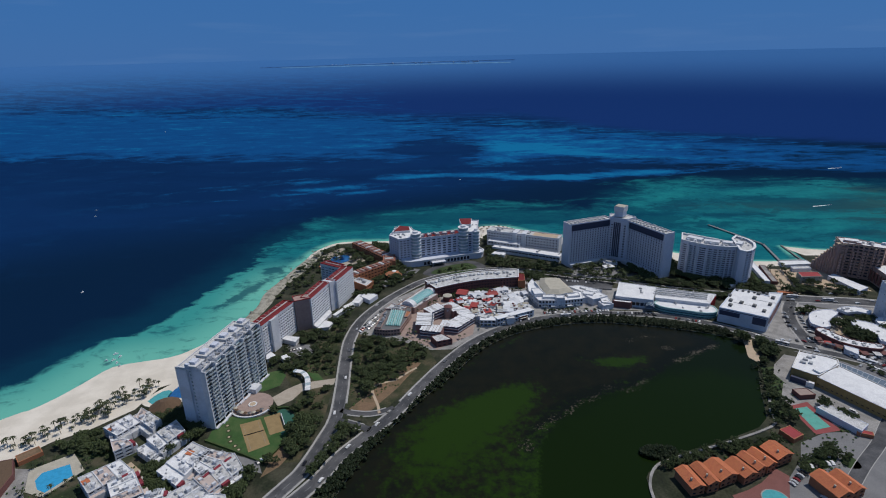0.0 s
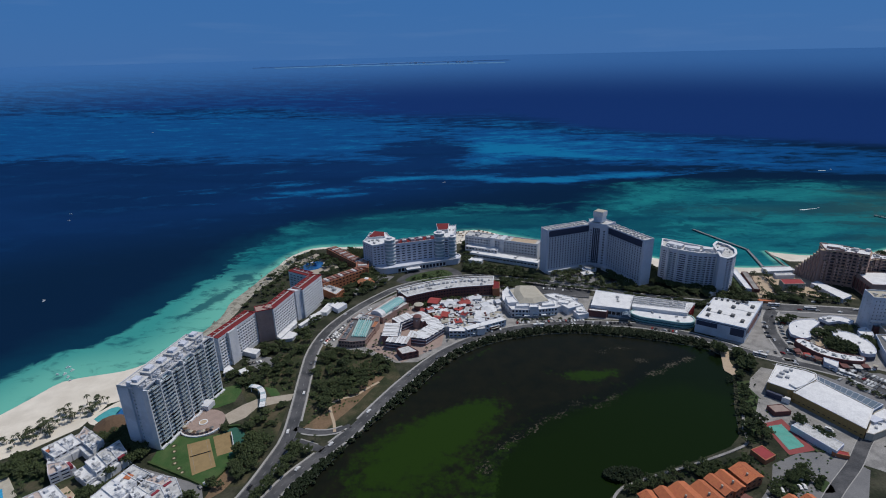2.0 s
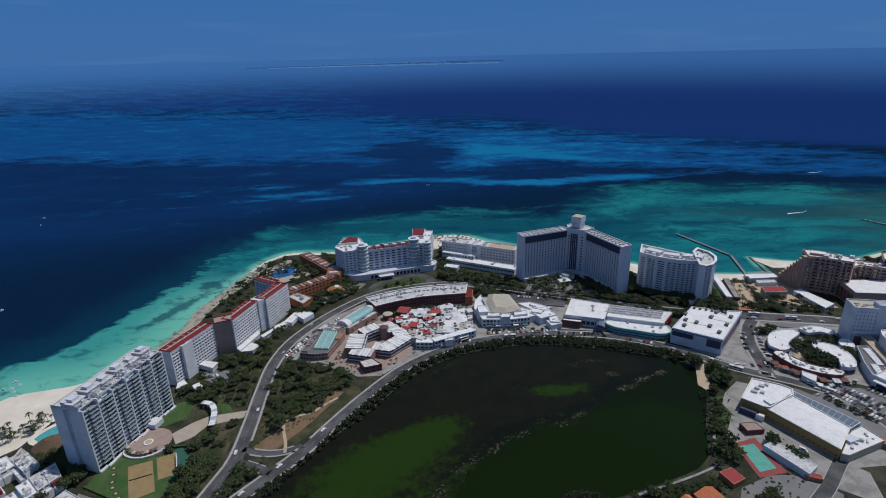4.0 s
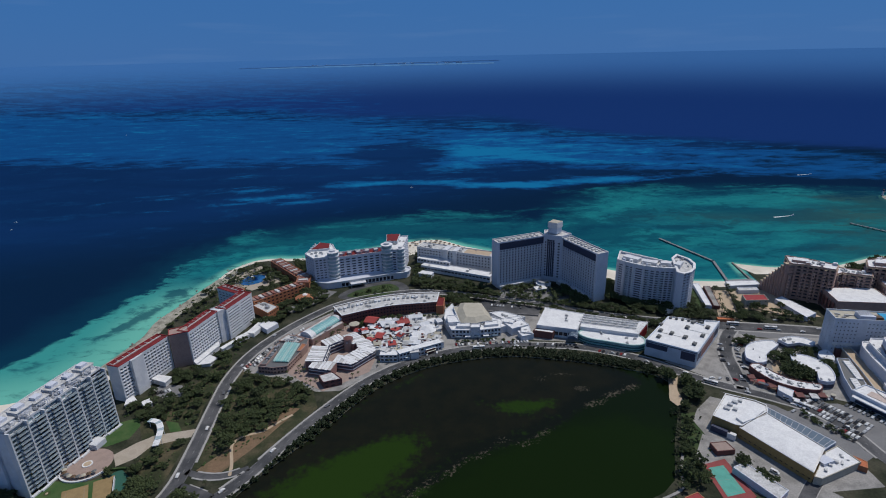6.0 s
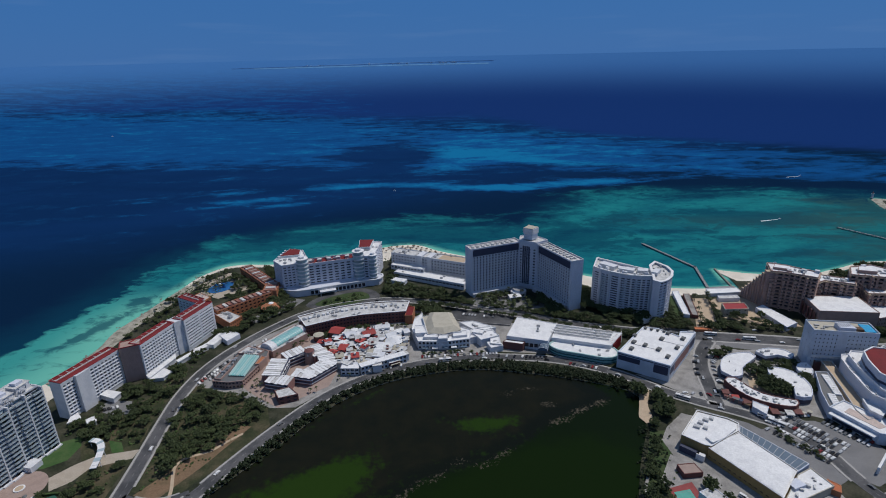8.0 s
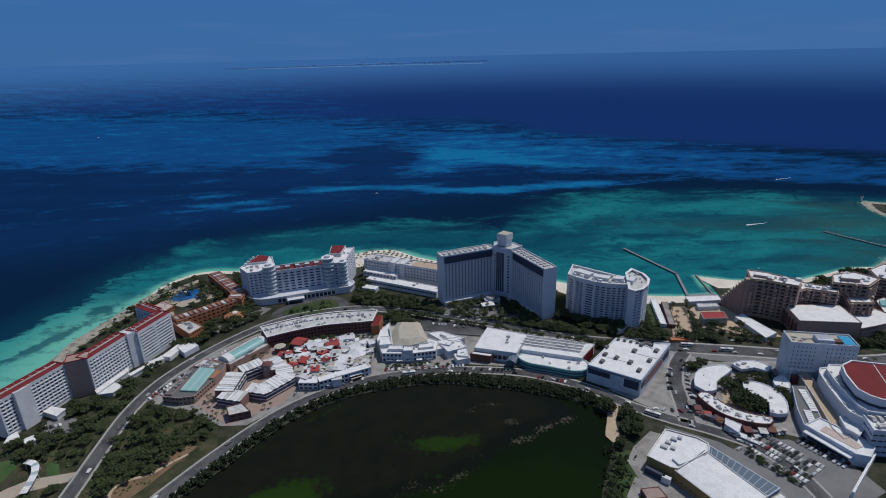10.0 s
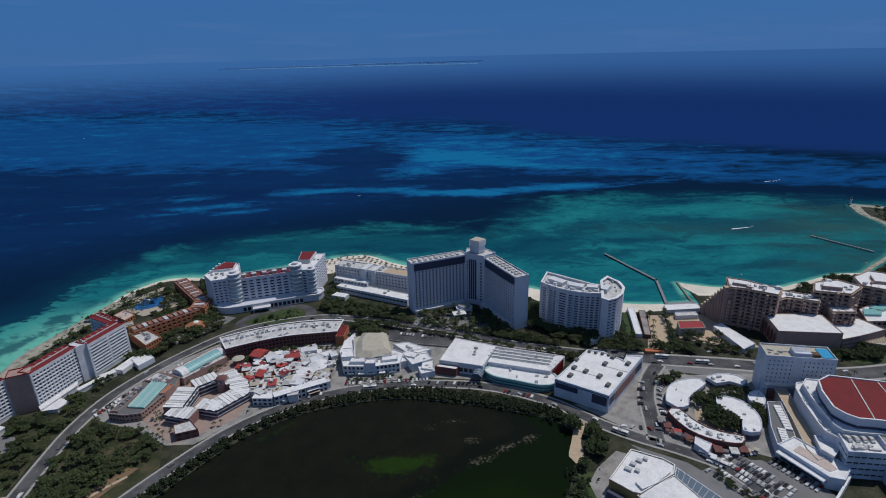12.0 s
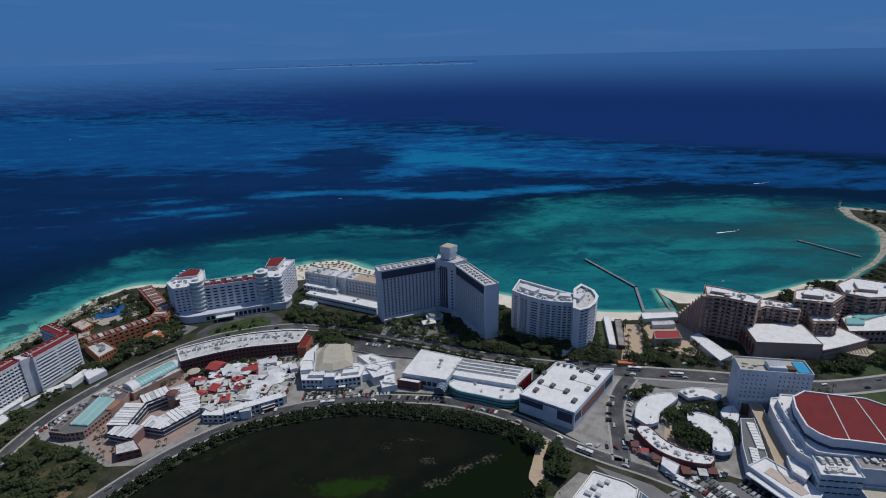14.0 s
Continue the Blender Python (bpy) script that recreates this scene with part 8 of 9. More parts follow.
for line in ([(-178, 324), (-152, 312), (-128, 300)], [(-128, 300), (-121, 316), (-117, 338), (-117, 353)], [(-117, 353), (-126, 361), (-138, 360)]):
    ln = smooth(line, 3)
    strip(hedge_line, offset_line(ln, 0.7), offset_line(ln, -0.7), 1.5, 1.5)
tagged(new("garden_hedge", hedge_line.mesh("garden_hedge")), "clipped dark green hedge round the tower garden", "hedge", kind="structure").data.materials.append(HEDGE)
mg = thing("mini_golf", "small green practice beds with tan spots", "course", -160, 330)
for k, (x, y) in enumerate([(-168, 341), (-165, 335), (-162, 328), (-159, 323), (-154, 318), (-150, 314)]):
    s = Shape()
    s.cyl(x, y, 2.2, 0, 0.16, 14)
    part("bed", s, LAWN, mg)
    s = Shape()
    s.cyl(x, y, 0.9, 0.1, 0.22, 12)
    part("bed_spot", s, TAN, mg)
hc = thing("hard_court", "green hard court with a red surround by the yard", "court", 277, 338)
s = Shape()
s.prism(ccw([(266, 349), (284, 354), (287, 320), (266, 316)]), 0, 0.12)
part("court_surround", s, COURTRED, hc)
s = Shape()
s.prism(ccw([(269, 346), (280, 348), (282, 324), (269, 321)]), 0.05, 0.16)
part("court_surface", s, COURTGREEN, hc)
s = Shape()
for A, B in (((270.2, 344.6), (279, 346.2)), ((279, 346.2), (280.8, 325.6)), ((270.2, 323.4), (270.2, 344.6)), ((270.2, 334.5), (280, 335.6)), ((280.8, 325.6), (270.2, 323.4))):
    u, L = unit(A, B)
    s.obox(A, u, L, 0.15, 0.16, 0.18)
part("court_line", s, LINE, hc)
sl = thing("entrance_canopy", "curved white and pale blue entrance canopy among trees", "canopy", -120, 394)
curve = smooth([(-134, 409), (-126, 406), (-120, 398), (-117, 389), (-115, 379)], 2.6)
left, right = offset_line(curve, 2.2), offset_line(curve, -2.2)
for k in range(len(curve) - 1):
    s = Shape()
    z = 4.0 + 0.8 * math.sin(math.pi * k / (len(curve) - 1))
    s.prism(ccw([left[k], right[k], right[k + 1], left[k + 1]]), z, z + 0.4, True)
    part("canopy_panel", s, BRIGHT if k % 3 else RAILGLASS, sl)
for k in range(1, len(curve) - 1, 3):
    for side in (left, right):
        s = Shape()
        s.cyl(*side[k], 0.2, 0, 4.1, 6)
        part("canopy_post", s, WHITE, sl)

# places that plants keep clear of
for keep_clear in ([(-289, 298), (-268, 314), (-250, 297), (-263, 273), (-278, 278)], [(-252, 374), (-238, 400), (-224, 410), (-210, 396), (-214, 372), (-236, 364)], [(266, 352), (286, 357), (293, 326), (268, 318)],
                   [(-159, 342), (-132, 356), (-121, 333), (-142, 311)], [(-175, 366), (-166, 382), (-150, 382), (-140, 368), (-146, 352), (-164, 350)], [(281, 392), (296, 410), (320, 428), (372, 345), (340, 320), (312, 318), (281, 372)],
                   [(214, 268), (230, 279), (262, 274), (272, 272), (248, 246), (200, 246)], [(-144, 376), (-136, 410), (-122, 408), (-96, 404), (-96, 392), (-113, 378), (-126, 370), (-136, 364)], [(270, 412), (284, 440), (296, 458), (298, 454), (286, 416)],
                   [(-166, 386), (-160, 412), (-148, 418), (-141, 408), (-142, 393), (-154, 385)], [(-177, 322), (-172, 352), (-118, 352), (-121, 317), (-128, 302)], [(-125, 413), (-112, 410), (-107, 398), (-116, 398)], [(-155, 456), (-138, 460), (-125, 445), (-137, 440)],
                   [(-136, 371), (-126, 366), (-118, 352), (-116, 338), (-124, 330), (-132, 356)], [(186, 264), (202, 272), (216, 282), (223, 277), (204, 244), (186, 244)]):
    FOOT.append(ccw(keep_clear))


# ---- plants ----
def clump(s, x, y, z, r, rng, flat=0.8):
    """A small uneven tuft of leaves."""
    i = len(s.v)
    a = rng.uniform(0, 6.28)
    for k in range(4):
        q = r * rng.uniform(0.75, 1.2)
        s.v.append((x + q * math.cos(a + k * 1.571), y + q * math.sin(a + k * 1.571), z + r * rng.uniform(-0.35, 0.35)))
    s.v.append((x + r * rng.uniform(-0.3, 0.3), y + r * rng.uniform(-0.3, 0.3), z + r * flat))
    s.v.append((x, y, z - r * flat))
    for k in range(4):
        s.f.append((i + k, i + (k + 1) % 4, i + 4))
        s.f.append((i + (k + 1) % 4, i + k, i + 5))


def limb(s, p, q, r0, r1, k=6):
    p, q = Vector(p), Vector(q)
    d = (q - p).normalized()
    e = d.orthogonal().normalized()
    f = d.cross(e)
    i = len(s.v)
    for c, r in ((p, r0), (q, r1)):
        s.v += [tuple(c + e * (r * math.cos(6.2832 * j / k)) + f * (r * math.sin(6.2832 * j / k))) for j in range(k)]
    s.f += [(i + j, i + (j + 1) % k, i + k + (j + 1) % k, i + k + j) for j in range(k)]


def tree_kind(seed, h, w, label):
    rng = random.Random(seed)
    t = thing("tree", label, "tree", group="broadleaf trees")
    s = Shape()
    limb(s, (0, 0, -0.2), (0.15, 0.1, h * 0.4), 0.28, 0.18, 7)
    hubs = []
    for k in range(5):
        a = k * 1.257 + rng.uniform(-0.3, 0.3)
        q = (w * 0.5 * math.cos(a) * rng.uniform(0.5, 1.0), w * 0.5 * math.sin(a) * rng.uniform(0.5, 1.0), h * rng.uniform(0.6, 0.82))
        limb(s, (0.15, 0.1, h * 0.38), q, 0.14, 0.05, 5)
        hubs.append(q)
    hubs.append((0.1, 0.1, h * 0.85))
    part("trunk", s, BARK, t)
    c = Shape()
    for hx, hy, hz in hubs:
        for _ in range(19):
            v = Vector((rng.gauss(0, 1), rng.gauss(0, 1), rng.gauss(0, 0.8))).normalized() * rng.uniform(0.35, 1.0)
            clump(c, hx + v.x * w * 0.30, hy + v.y * w * 0.30, hz + v.z * h * 0.19, rng.uniform(0.45, 0.9) * w / 7, rng)
    part("crown", c, LEAF, t)
    return t


def palm_kind(seed, h, label):
    rng = random.Random(seed)
    t = thing("palm", label, "palm", group="palms")
    s = Shape()
    lean = (rng.uniform(-0.8, 0.8), rng.uniform(-0.8, 0.8))
    limb(s, (0, 0, -0.2), (lean[0] * 0.4, lean[1] * 0.4, h * 0.5), 0.22, 0.17)
    limb(s, (lean[0] * 0.4, lean[1] * 0.4, h * 0.5), (lean[0], lean[1], h), 0.17, 0.13)
    part("trunk", s, BARK, t)
    c = Shape()
    for k in range(15):
        a = k * 2.4 + rng.uniform(-0.2, 0.2)
        up = rng.uniform(0.1, 1.0)
        L = rng.uniform(2.4, 3.3)
        w = 0.55
        u = Vector((math.cos(a), math.sin(a), 0))
        n = Vector((-u.y, u.x, 0))
        p0 = Vector((lean[0], lean[1], h))
        last = None
        for j in range(5):
            f = j / 4
            m = p0 + u * (L * f) + Vector((0, 0, up * 1.6 * f - 2.3 * f * f))
            ww = w * (0.4 + 1.2 * f) * (1 - f * 0.75)
            row = (m - n * ww - Vector((0, 0, ww * 0.45)), m, m + n * ww - Vector((0, 0, ww * 0.45)))
            if last:
                c.face(last[0], last[1], row[1], row[0])
                c.face(last[1], last[2], row[2], row[1])
            last = row
    part("crown", c, PALMLEAF, t)
    return t


TREES = [tree_kind(1, 8, 9, "broad dark green tree with an uneven crown"), tree_kind(2, 9.5, 10, "tall dark green tree with a rounded crown"),
         tree_kind(3, 6.5, 7, "small green tree with a loose crown"), tree_kind(4, 5.5, 8.5, "low spreading green tree")]
PALMS = [palm_kind(11, 7.5, "tall coconut palm with drooping fronds"), palm_kind(12, 6, "coconut palm with drooping fronds"), palm_kind(13, 9, "tall slender coconut palm")]
plant_rng = random.Random(77)
ALL_ROADS = [(ln, 7.0) for ln in ROAD_LINES.values()]
FOOT_BOX = [(min(p[0] for p in f) - 2, max(p[0] for p in f) + 2, min(p[1] for p in f) - 2, max(p[1] for p in f) + 2, f) for f in FOOT]
USED = set()


def free_spot(x, y, gap=1.5):
    for x0, x1, y0, y1, f in FOOT_BOX:
        if x0 < x < x1 and y0 < y < y1 and any(inside((x + a, y + b), f) for a, b in ((0, 0), (gap, 0), (-gap, 0), (0, gap), (0, -gap))):
            return False
    if inside((x, y), lagoon):
        return False
    for ln, w in ALL_ROADS:
        if any((x - px) ** 2 + (y - py) ** 2 < w * w for px, py in ln):
            return False
    return True


WOOD_LEAF, WOOD_STEM = Shape(), Shape()


def join_tree(src, m):
    for ch in src.children:
        s = WOOD_LEAF if ch.name.startswith("crown") else WOOD_STEM
        i = len(s.v)
        s.v += [tuple(m @ v.co) for v in ch.data.vertices]
        s.f += [tuple(i + q for q in p.vertices) for p in ch.data.polygons]


def scatter(kinds, area, count, gap=3.0, sizes=(0.75, 1.25), joined=False):
    xs, ys = [p[0] for p in area], [p[1] for p in area]
    made = 0
    for _ in range(count * 12):
        if made >= count:
            break
        x, y = plant_rng.uniform(min(xs), max(xs)), plant_rng.uniform(min(ys), max(ys))
        cell = (round(x / gap), round(y / gap))
        if cell in USED or not inside((x, y), area) or not free_spot(x, y):
            continue
        USED.add(cell)
        sc = plant_rng.uniform(*sizes)
        src = plant_rng.choice(kinds)
        m = pose(x, y, 0, 0, 0, plant_rng.uniform(0, 360)) @ Matrix.Diagonal((sc, sc, sc * plant_rng.uniform(0.85, 1.15), 1))
        if joined == "all" or joined and src in TREES:
            join_tree(src, m)
        else:
            copy_thing(src, m)
        made += 1


def scatter_line(kinds, line, step, wobble=1.0, sizes=(0.8, 1.2)):
    pts = smooth(line, step)
    for x, y in pts:
        x, y = x + plant_rng.uniform(-wobble, wobble), y + plant_rng.uniform(-wobble, wobble)
        sc = plant_rng.uniform(*sizes)
        copy_thing(plant_rng.choice(kinds), pose(x, y, 0, 0, 0, plant_rng.uniform(0, 360)) @ Matrix.Diagonal((sc, sc, sc, 1)))


scatter(TREES, [(-163, 420), (-150, 470), (-128, 500), (-100, 540), (-104, 500), (-101, 440), (-97, 400), (-100, 350), (-115, 330), (-124, 372), (-140, 408)], 104, 3.0, (0.45, 0.9))
scatter(TREES, [(-125, 330), (-100, 350), (-100, 320), (-112, 296), (-128, 300)], 26, sizes=(0.6, 1.1), joined=True)
scatter(TREES, [(-84, 419), (-86, 462), (-52, 466), (-22, 448), (-24, 428), (-48, 392), (-74, 366), (-80, 372)], 40, 4.0, (0.5, 0.95))
scatter(TREES, [(-62, 466), (-38, 460), (-14, 444), (-14, 430), (-40, 440), (-60, 452)], 22, 3.0, (0.5, 0.8), joined=True)
scatter(TREES, [(-84, 380), (-87, 440), (-82, 476), (-66, 472), (-72, 430), (-72, 384)], 14, 3.0, (0.45, 0.85), joined=True)
scatter(TREES, [(-70, 380), (-52, 400), (-40, 424), (-54, 430), (-68, 410)], 16, 3.0, (0.4, 0.7), joined=True)
scatter(PALMS, [(-79, 353), (-64, 347), (-64, 341), (-77, 345)], 6, 2.0, (0.6, 0.9))
scatter(TREES + PALMS[:1], [(-80, 339), (-60, 334), (-92, 284), (-103, 283), (-92, 310)], 30, sizes=(0.5, 0.9), joined=True)
scatter(PALMS, [(164, 640), (206, 650), (250, 612), (256, 598), (236, 590), (174, 612)], 80, 2.5, (0.6, 1.0), joined="all")
scatter(TREES, [(164, 640), (206, 650), (250, 612), (256, 598), (236, 590), (174, 612)], 34, 3, (0.4, 0.8), joined=True)
scatter(TREES, [(238, 640), (262, 590), (300, 572), (262, 582), (240, 592)], 26, 2.5, (0.6, 1.0), joined=True)
for verge in ([(100, 644), (134, 634), (174, 618), (212, 603), (258, 582), (300, 568)], [(104, 628), (132, 618), (170, 602), (208, 588), (252, 568), (292, 554)]):
    for x, y in smooth(verge, 4.5):
        if plant_rng.random() < 0.85 and free_spot(x, y, 0.5):
            sc = plant_rng.uniform(0.5, 0.85)
            join_tree(plant_rng.choice(TREES), pose(x + plant_rng.uniform(-1, 1), y + plant_rng.uniform(-1, 1), 0, 0, 0, plant_rng.uniform(0, 360)) @ Matrix.Diagonal((sc, sc, sc, 1)))
scatter(TREES, [(60, 690), (150, 650), (150, 624), (76, 645), (58, 660)], 55, 3, sizes=(0.5, 0.9), joined=True)
scatter(PALMS, [(60, 690), (150, 650), (150, 624), (76, 645), (58, 660)], 45, 2.5, sizes=(0.6, 1.0), joined="all")
scatter(TREES, [(-12, 636), (30, 662), (40, 648), (6, 634)], 10, 2.5, (0.3, 0.5), joined=True)
scatter(TREES, [(-104, 570), (-80, 612), (-60, 660), (-34, 640), (-40, 620), (-60, 600), (-84, 560)], 60, 2.5, sizes=(0.6, 1.0), joined=True)
scatter(TREES + PALMS[:1], [(-190, 560), (-150, 620), (-130, 720), (-150, 745), (-180, 715), (-195, 640), (-200, 590)], 60, 2.5, sizes=(0.45, 0.9), joined=True)
scatter(PALMS, [(-180, 640), (-150, 660), (-128, 730), (-150, 745), (-180, 715)], 60, 2.5, (0.5, 0.9), joined="all")
scatter(PALMS + TREES, [(-120, 630), (-88, 660), (-84, 680), (-120, 725), (-134, 716), (-124, 680), (-126, 650)], 40, 2.5, (0.6, 1.0))
scatter(TREES, [(62, 690), (64, 770), (84, 776), (70, 690)], 30, 2.5, (0.7, 1.0), joined=True)
scatter(TREES, [(-62, 655), (-100, 735), (-90, 745), (-64, 715), (-50, 690), (-66, 690), (-50, 664)], 50, 2.5, (0.7, 1.1), joined=True)
scatter(TREES, [(262, 600), (290, 600), (296, 640), (276, 660), (270, 630)], 30, 2.5, (0.6, 1.0), joined=True)
scatter(TREES, [(400, 560), (424, 556), (424, 545), (384, 552)], 16, 2.5, (0.6, 0.9), joined=True)
scatter(TREES, [(300, 560), (296, 545), (330, 535), (372, 536), (372, 545), (330, 558)], 30, 2.5, (0.5, 0.8), joined=True)
scatter(TREES, [(0, 556), (14, 565), (42, 575), (70, 579), (90, 581), (90, 576), (60, 574), (30, 566), (6, 553)], 22, 2.5, (0.45, 0.7), joined=True)
scatter(TREES, [(96, 600), (100, 625), (132, 618), (128, 590), (104, 586)], 26, 2.5, (0.6, 0.9), joined=True)
scatter(TREES + PALMS[:1], [(270, 600), (300, 650), (286, 690), (268, 640)], 20, 3, (0.5, 1.0), joined=True)
scatter(TREES, [(290, 590), (340, 555), (400, 545), (370, 570), (300, 620)], 60, 2.5, (0.6, 1.0), joined=True)
scatter(TREES, [(425, 575), (462, 580), (473, 540), (435, 542)], 18, 4, (0.5, 0.8), joined=True)
scatter_line(PALMS + TREES[2:], [(423, 620), (416, 590), (408, 556)], 4.0)
scatter_line(PALMS, [(408, 620), (400, 590), (388, 556)], 8.0)
scatter(TREES, [(378, 580), (372, 600), (384, 638), (376, 640), (368, 610), (366, 580)], 10, 3, (0.5, 0.8), joined=True)
scatter(TREES, [(392, 480), (402, 478), (405, 450), (398, 436), (386, 446), (384, 468)], 18, 3, (0.8, 1.15))
scatter(TREES, [(404, 486), (434, 484), (424, 474), (408, 478)], 9, 3, (0.6, 0.9))
scatter(TREES, [(424, 440), (436, 458), (440, 470), (424, 466)], 10, 3, (0.6, 0.9))
scatter(TREES, [(366, 500), (380, 512), (392, 512), (380, 500)], 8, 3, (0.6, 0.9))
scatter(TREES, [(426, 428), (434, 414), (420, 422)], 8, 2, (0.7, 0.9), joined=True)
scatter(TREES, [(520, 540), (590, 562), (640, 560), (600, 525), (530, 522)], 34, 4, (0.6, 1.0), joined=True)
scatter(PALMS, [(505, 500), (560, 508), (560, 500), (510, 494)], 8, 5, (0.6, 0.9))
scatter(TREES, [(262, 372), (268, 340), (240, 306), (222, 312), (246, 336)], 12, 3, (0.6, 1.0))
scatter(TREES, [(278, 452), (300, 452), (300, 420), (284, 420), (290, 440)], 26, 2.5, (0.7, 1.1), joined=True)
scatter(TREES, [(262, 372), (276, 410), (290, 416), (283, 384)], 6, 3, (0.5, 0.9), joined=True)
scatter(TREES, [(138, 284), (150, 292), (200, 310), (245, 310), (225, 300), (180, 296), (150, 284)], 36, 3, (0.4, 0.8), joined=True)
scatter(TREES, [(128, 300), (140, 312), (165, 316), (150, 300), (136, 288)], 30, 2.5, (0.7, 1.0), joined=True)
scatter(TREES, [(240, 290), (262, 302), (272, 304), (264, 292), (246, 287)], 12, 3, (0.4, 0.7), joined=True)
scatter_line(PALMS, [(-286, 300), (-268, 316), (-249, 300)], 5.0, 1.5, (0.5, 0.8))
scatter_line(PALMS, [(-248, 294), (-262, 272), (-280, 276)], 6.0, 1.5, (0.5, 0.8))
scatter(TREES, [(292, 350), (306, 335), (300, 318), (290, 330)], 6, 3, (0.6, 0.9), joined=True)
scatter(PALMS, [(-330, 322), (-306, 340), (-294, 358), (-278, 380), (-252, 406), (-247, 396), (-252, 374), (-272, 348), (-310, 316)], 92, 2.6, (0.6, 0.95))
scatter(TREES + PALMS[:1], [(-286, 322), (-268, 338), (-250, 322), (-238, 308), (-256, 308), (-276, 316)], 40, 2.5, (0.5, 0.9), joined=True)
scatter(TREES + PALMS[:1], [(-240, 350), (-205, 360), (-182, 335), (-205, 300), (-215, 320), (-226, 345)], 60, 3, (0.6, 0.9), joined=True)
scatter(TREES, [(-205, 295), (-180, 300), (-130, 290), (-140, 250), (-220, 255)], 130, 3, (0.5, 0.9), joined=True)
scatter(TREES, [(-330, 260), (-296, 272), (-262, 262), (-300, 240)], 20, 3, (0.6, 0.9), joined=True)
scatter(TREES[2:], [(235, 286), (253, 297), (270, 307), (266, 294), (256, 285), (242, 280), (233, 280)], 12, 3, (0.45, 0.8), joined=True)
scatter(TREES[2:], [(265, 290), (275, 294), (275, 283), (266, 283)], 5, 2.5, (0.4, 0.7), joined=True)
scatter(PALMS, [(-46, 472), (-16, 448), (2, 448), (30, 474), (28, 470), (-8, 462), (-34, 486)], 16, 3, (0.4, 0.7), joined="all")
scatter(PALMS, [(34, 486), (60, 497), (96, 510), (98, 506), (64, 492), (34, 480)], 16, 3, (0.35, 0.6), joined="all")
scatter(PALMS, [(-40, 526), (-30, 520), (-8, 545), (-2, 556), (-12, 552)], 12, 2.5, (0.4, 0.7), joined="all")
scatter(TREES[2:], [(104, 522), (150, 525), (184, 521), (184, 517), (150, 519), (104, 516)], 14, 3, (0.3, 0.5), joined=True)
scatter(TREES + PALMS[:1], [(-152, 376), (-130, 378), (-118, 360), (-120, 340), (-134, 352)], 12, 2.5, (0.5, 0.8), joined=True)
scatter(TREES + PALMS[:1], [(540, 662), (600, 674), (650, 696), (720, 706), (770, 748), (790, 735), (720, 680), (640, 650), (560, 640)], 110, 2.5, (0.6, 1.1), joined=True)
scatter(TREES, [(890, 930), (940, 985), (1000, 940), (960, 880)], 40, 4, (0.5, 0.9), joined=True)
for src, spot in zip(TREES + PALMS, ((-70, 430), (-60, 440), (-52, 430), (-66, 400), (-250, 380), (-262, 372), (-272, 362))):
    src.matrix_basis = pose(*spot, 0)

for s_, nm, mt, lb in ((WOOD_LEAF, "grove_leaves", LEAF, "dense dark green tree crowns between the buildings"), (WOOD_STEM, "grove_trunks", BARK, "brown trunks under the dense trees")):
    o_ = new(nm, s_.mesh(nm))
    o_.data.materials.append(mt)
    tagged(o_, lb, "trees", kind="stuff")

# mangrove belt and scrub: too many to count
rng = random.Random(9)
mg_s = Shape()
road_l = ROAD_LINES["road_lagoon"]
belt_in = lagoon
for i in range(26000):
    k = rng.randrange(0, len(lagoon))
    x, y = lagoon[k]
    if x > 292 or y < 262 or (x > 100 and y < 330) or (x > 236 and y < 440 and rng.random() < 0.86):
        continue
    cx, cy = 120, 380
    u = Vector((x - cx, y - cy)).normalized()
    d = rng.uniform(1.5, 15) if x < 270 else rng.uniform(-3, 6)
    px, py = x + u.x * d + rng.uniform(-4, 4), y + u.y * d + rng.uniform(-3, 3)
    if any((px - a) ** 2 + (py - b) ** 2 < 49 for a, b in road_l) or (270 < px < 297 and 410 < py < 458):
        continue
    clump(mg_s, px, py, rng.uniform(0.3, 3.2), rng.uniform(0.6, 1.45), rng, 0.7)
for i in range(420):
    a, r = rng.uniform(0, 6.28), math.sqrt(rng.random())
    clump(mg_s, 147 + 13 * r * math.cos(a), 301 + 6.5 * r * math.sin(a), rng.uniform(0.4, 4.2) * (1.1 - r * 0.5), rng.uniform(0.7, 1.5), rng, 0.7)
mgo = new("mangrove_belt", mg_s.mesh("mangrove_belt"))
mgo.data.materials.append(MANGROVE)
tagged(mgo, "dense dark green mangrove belt round the lagoon", "mangroves", kind="stuff")

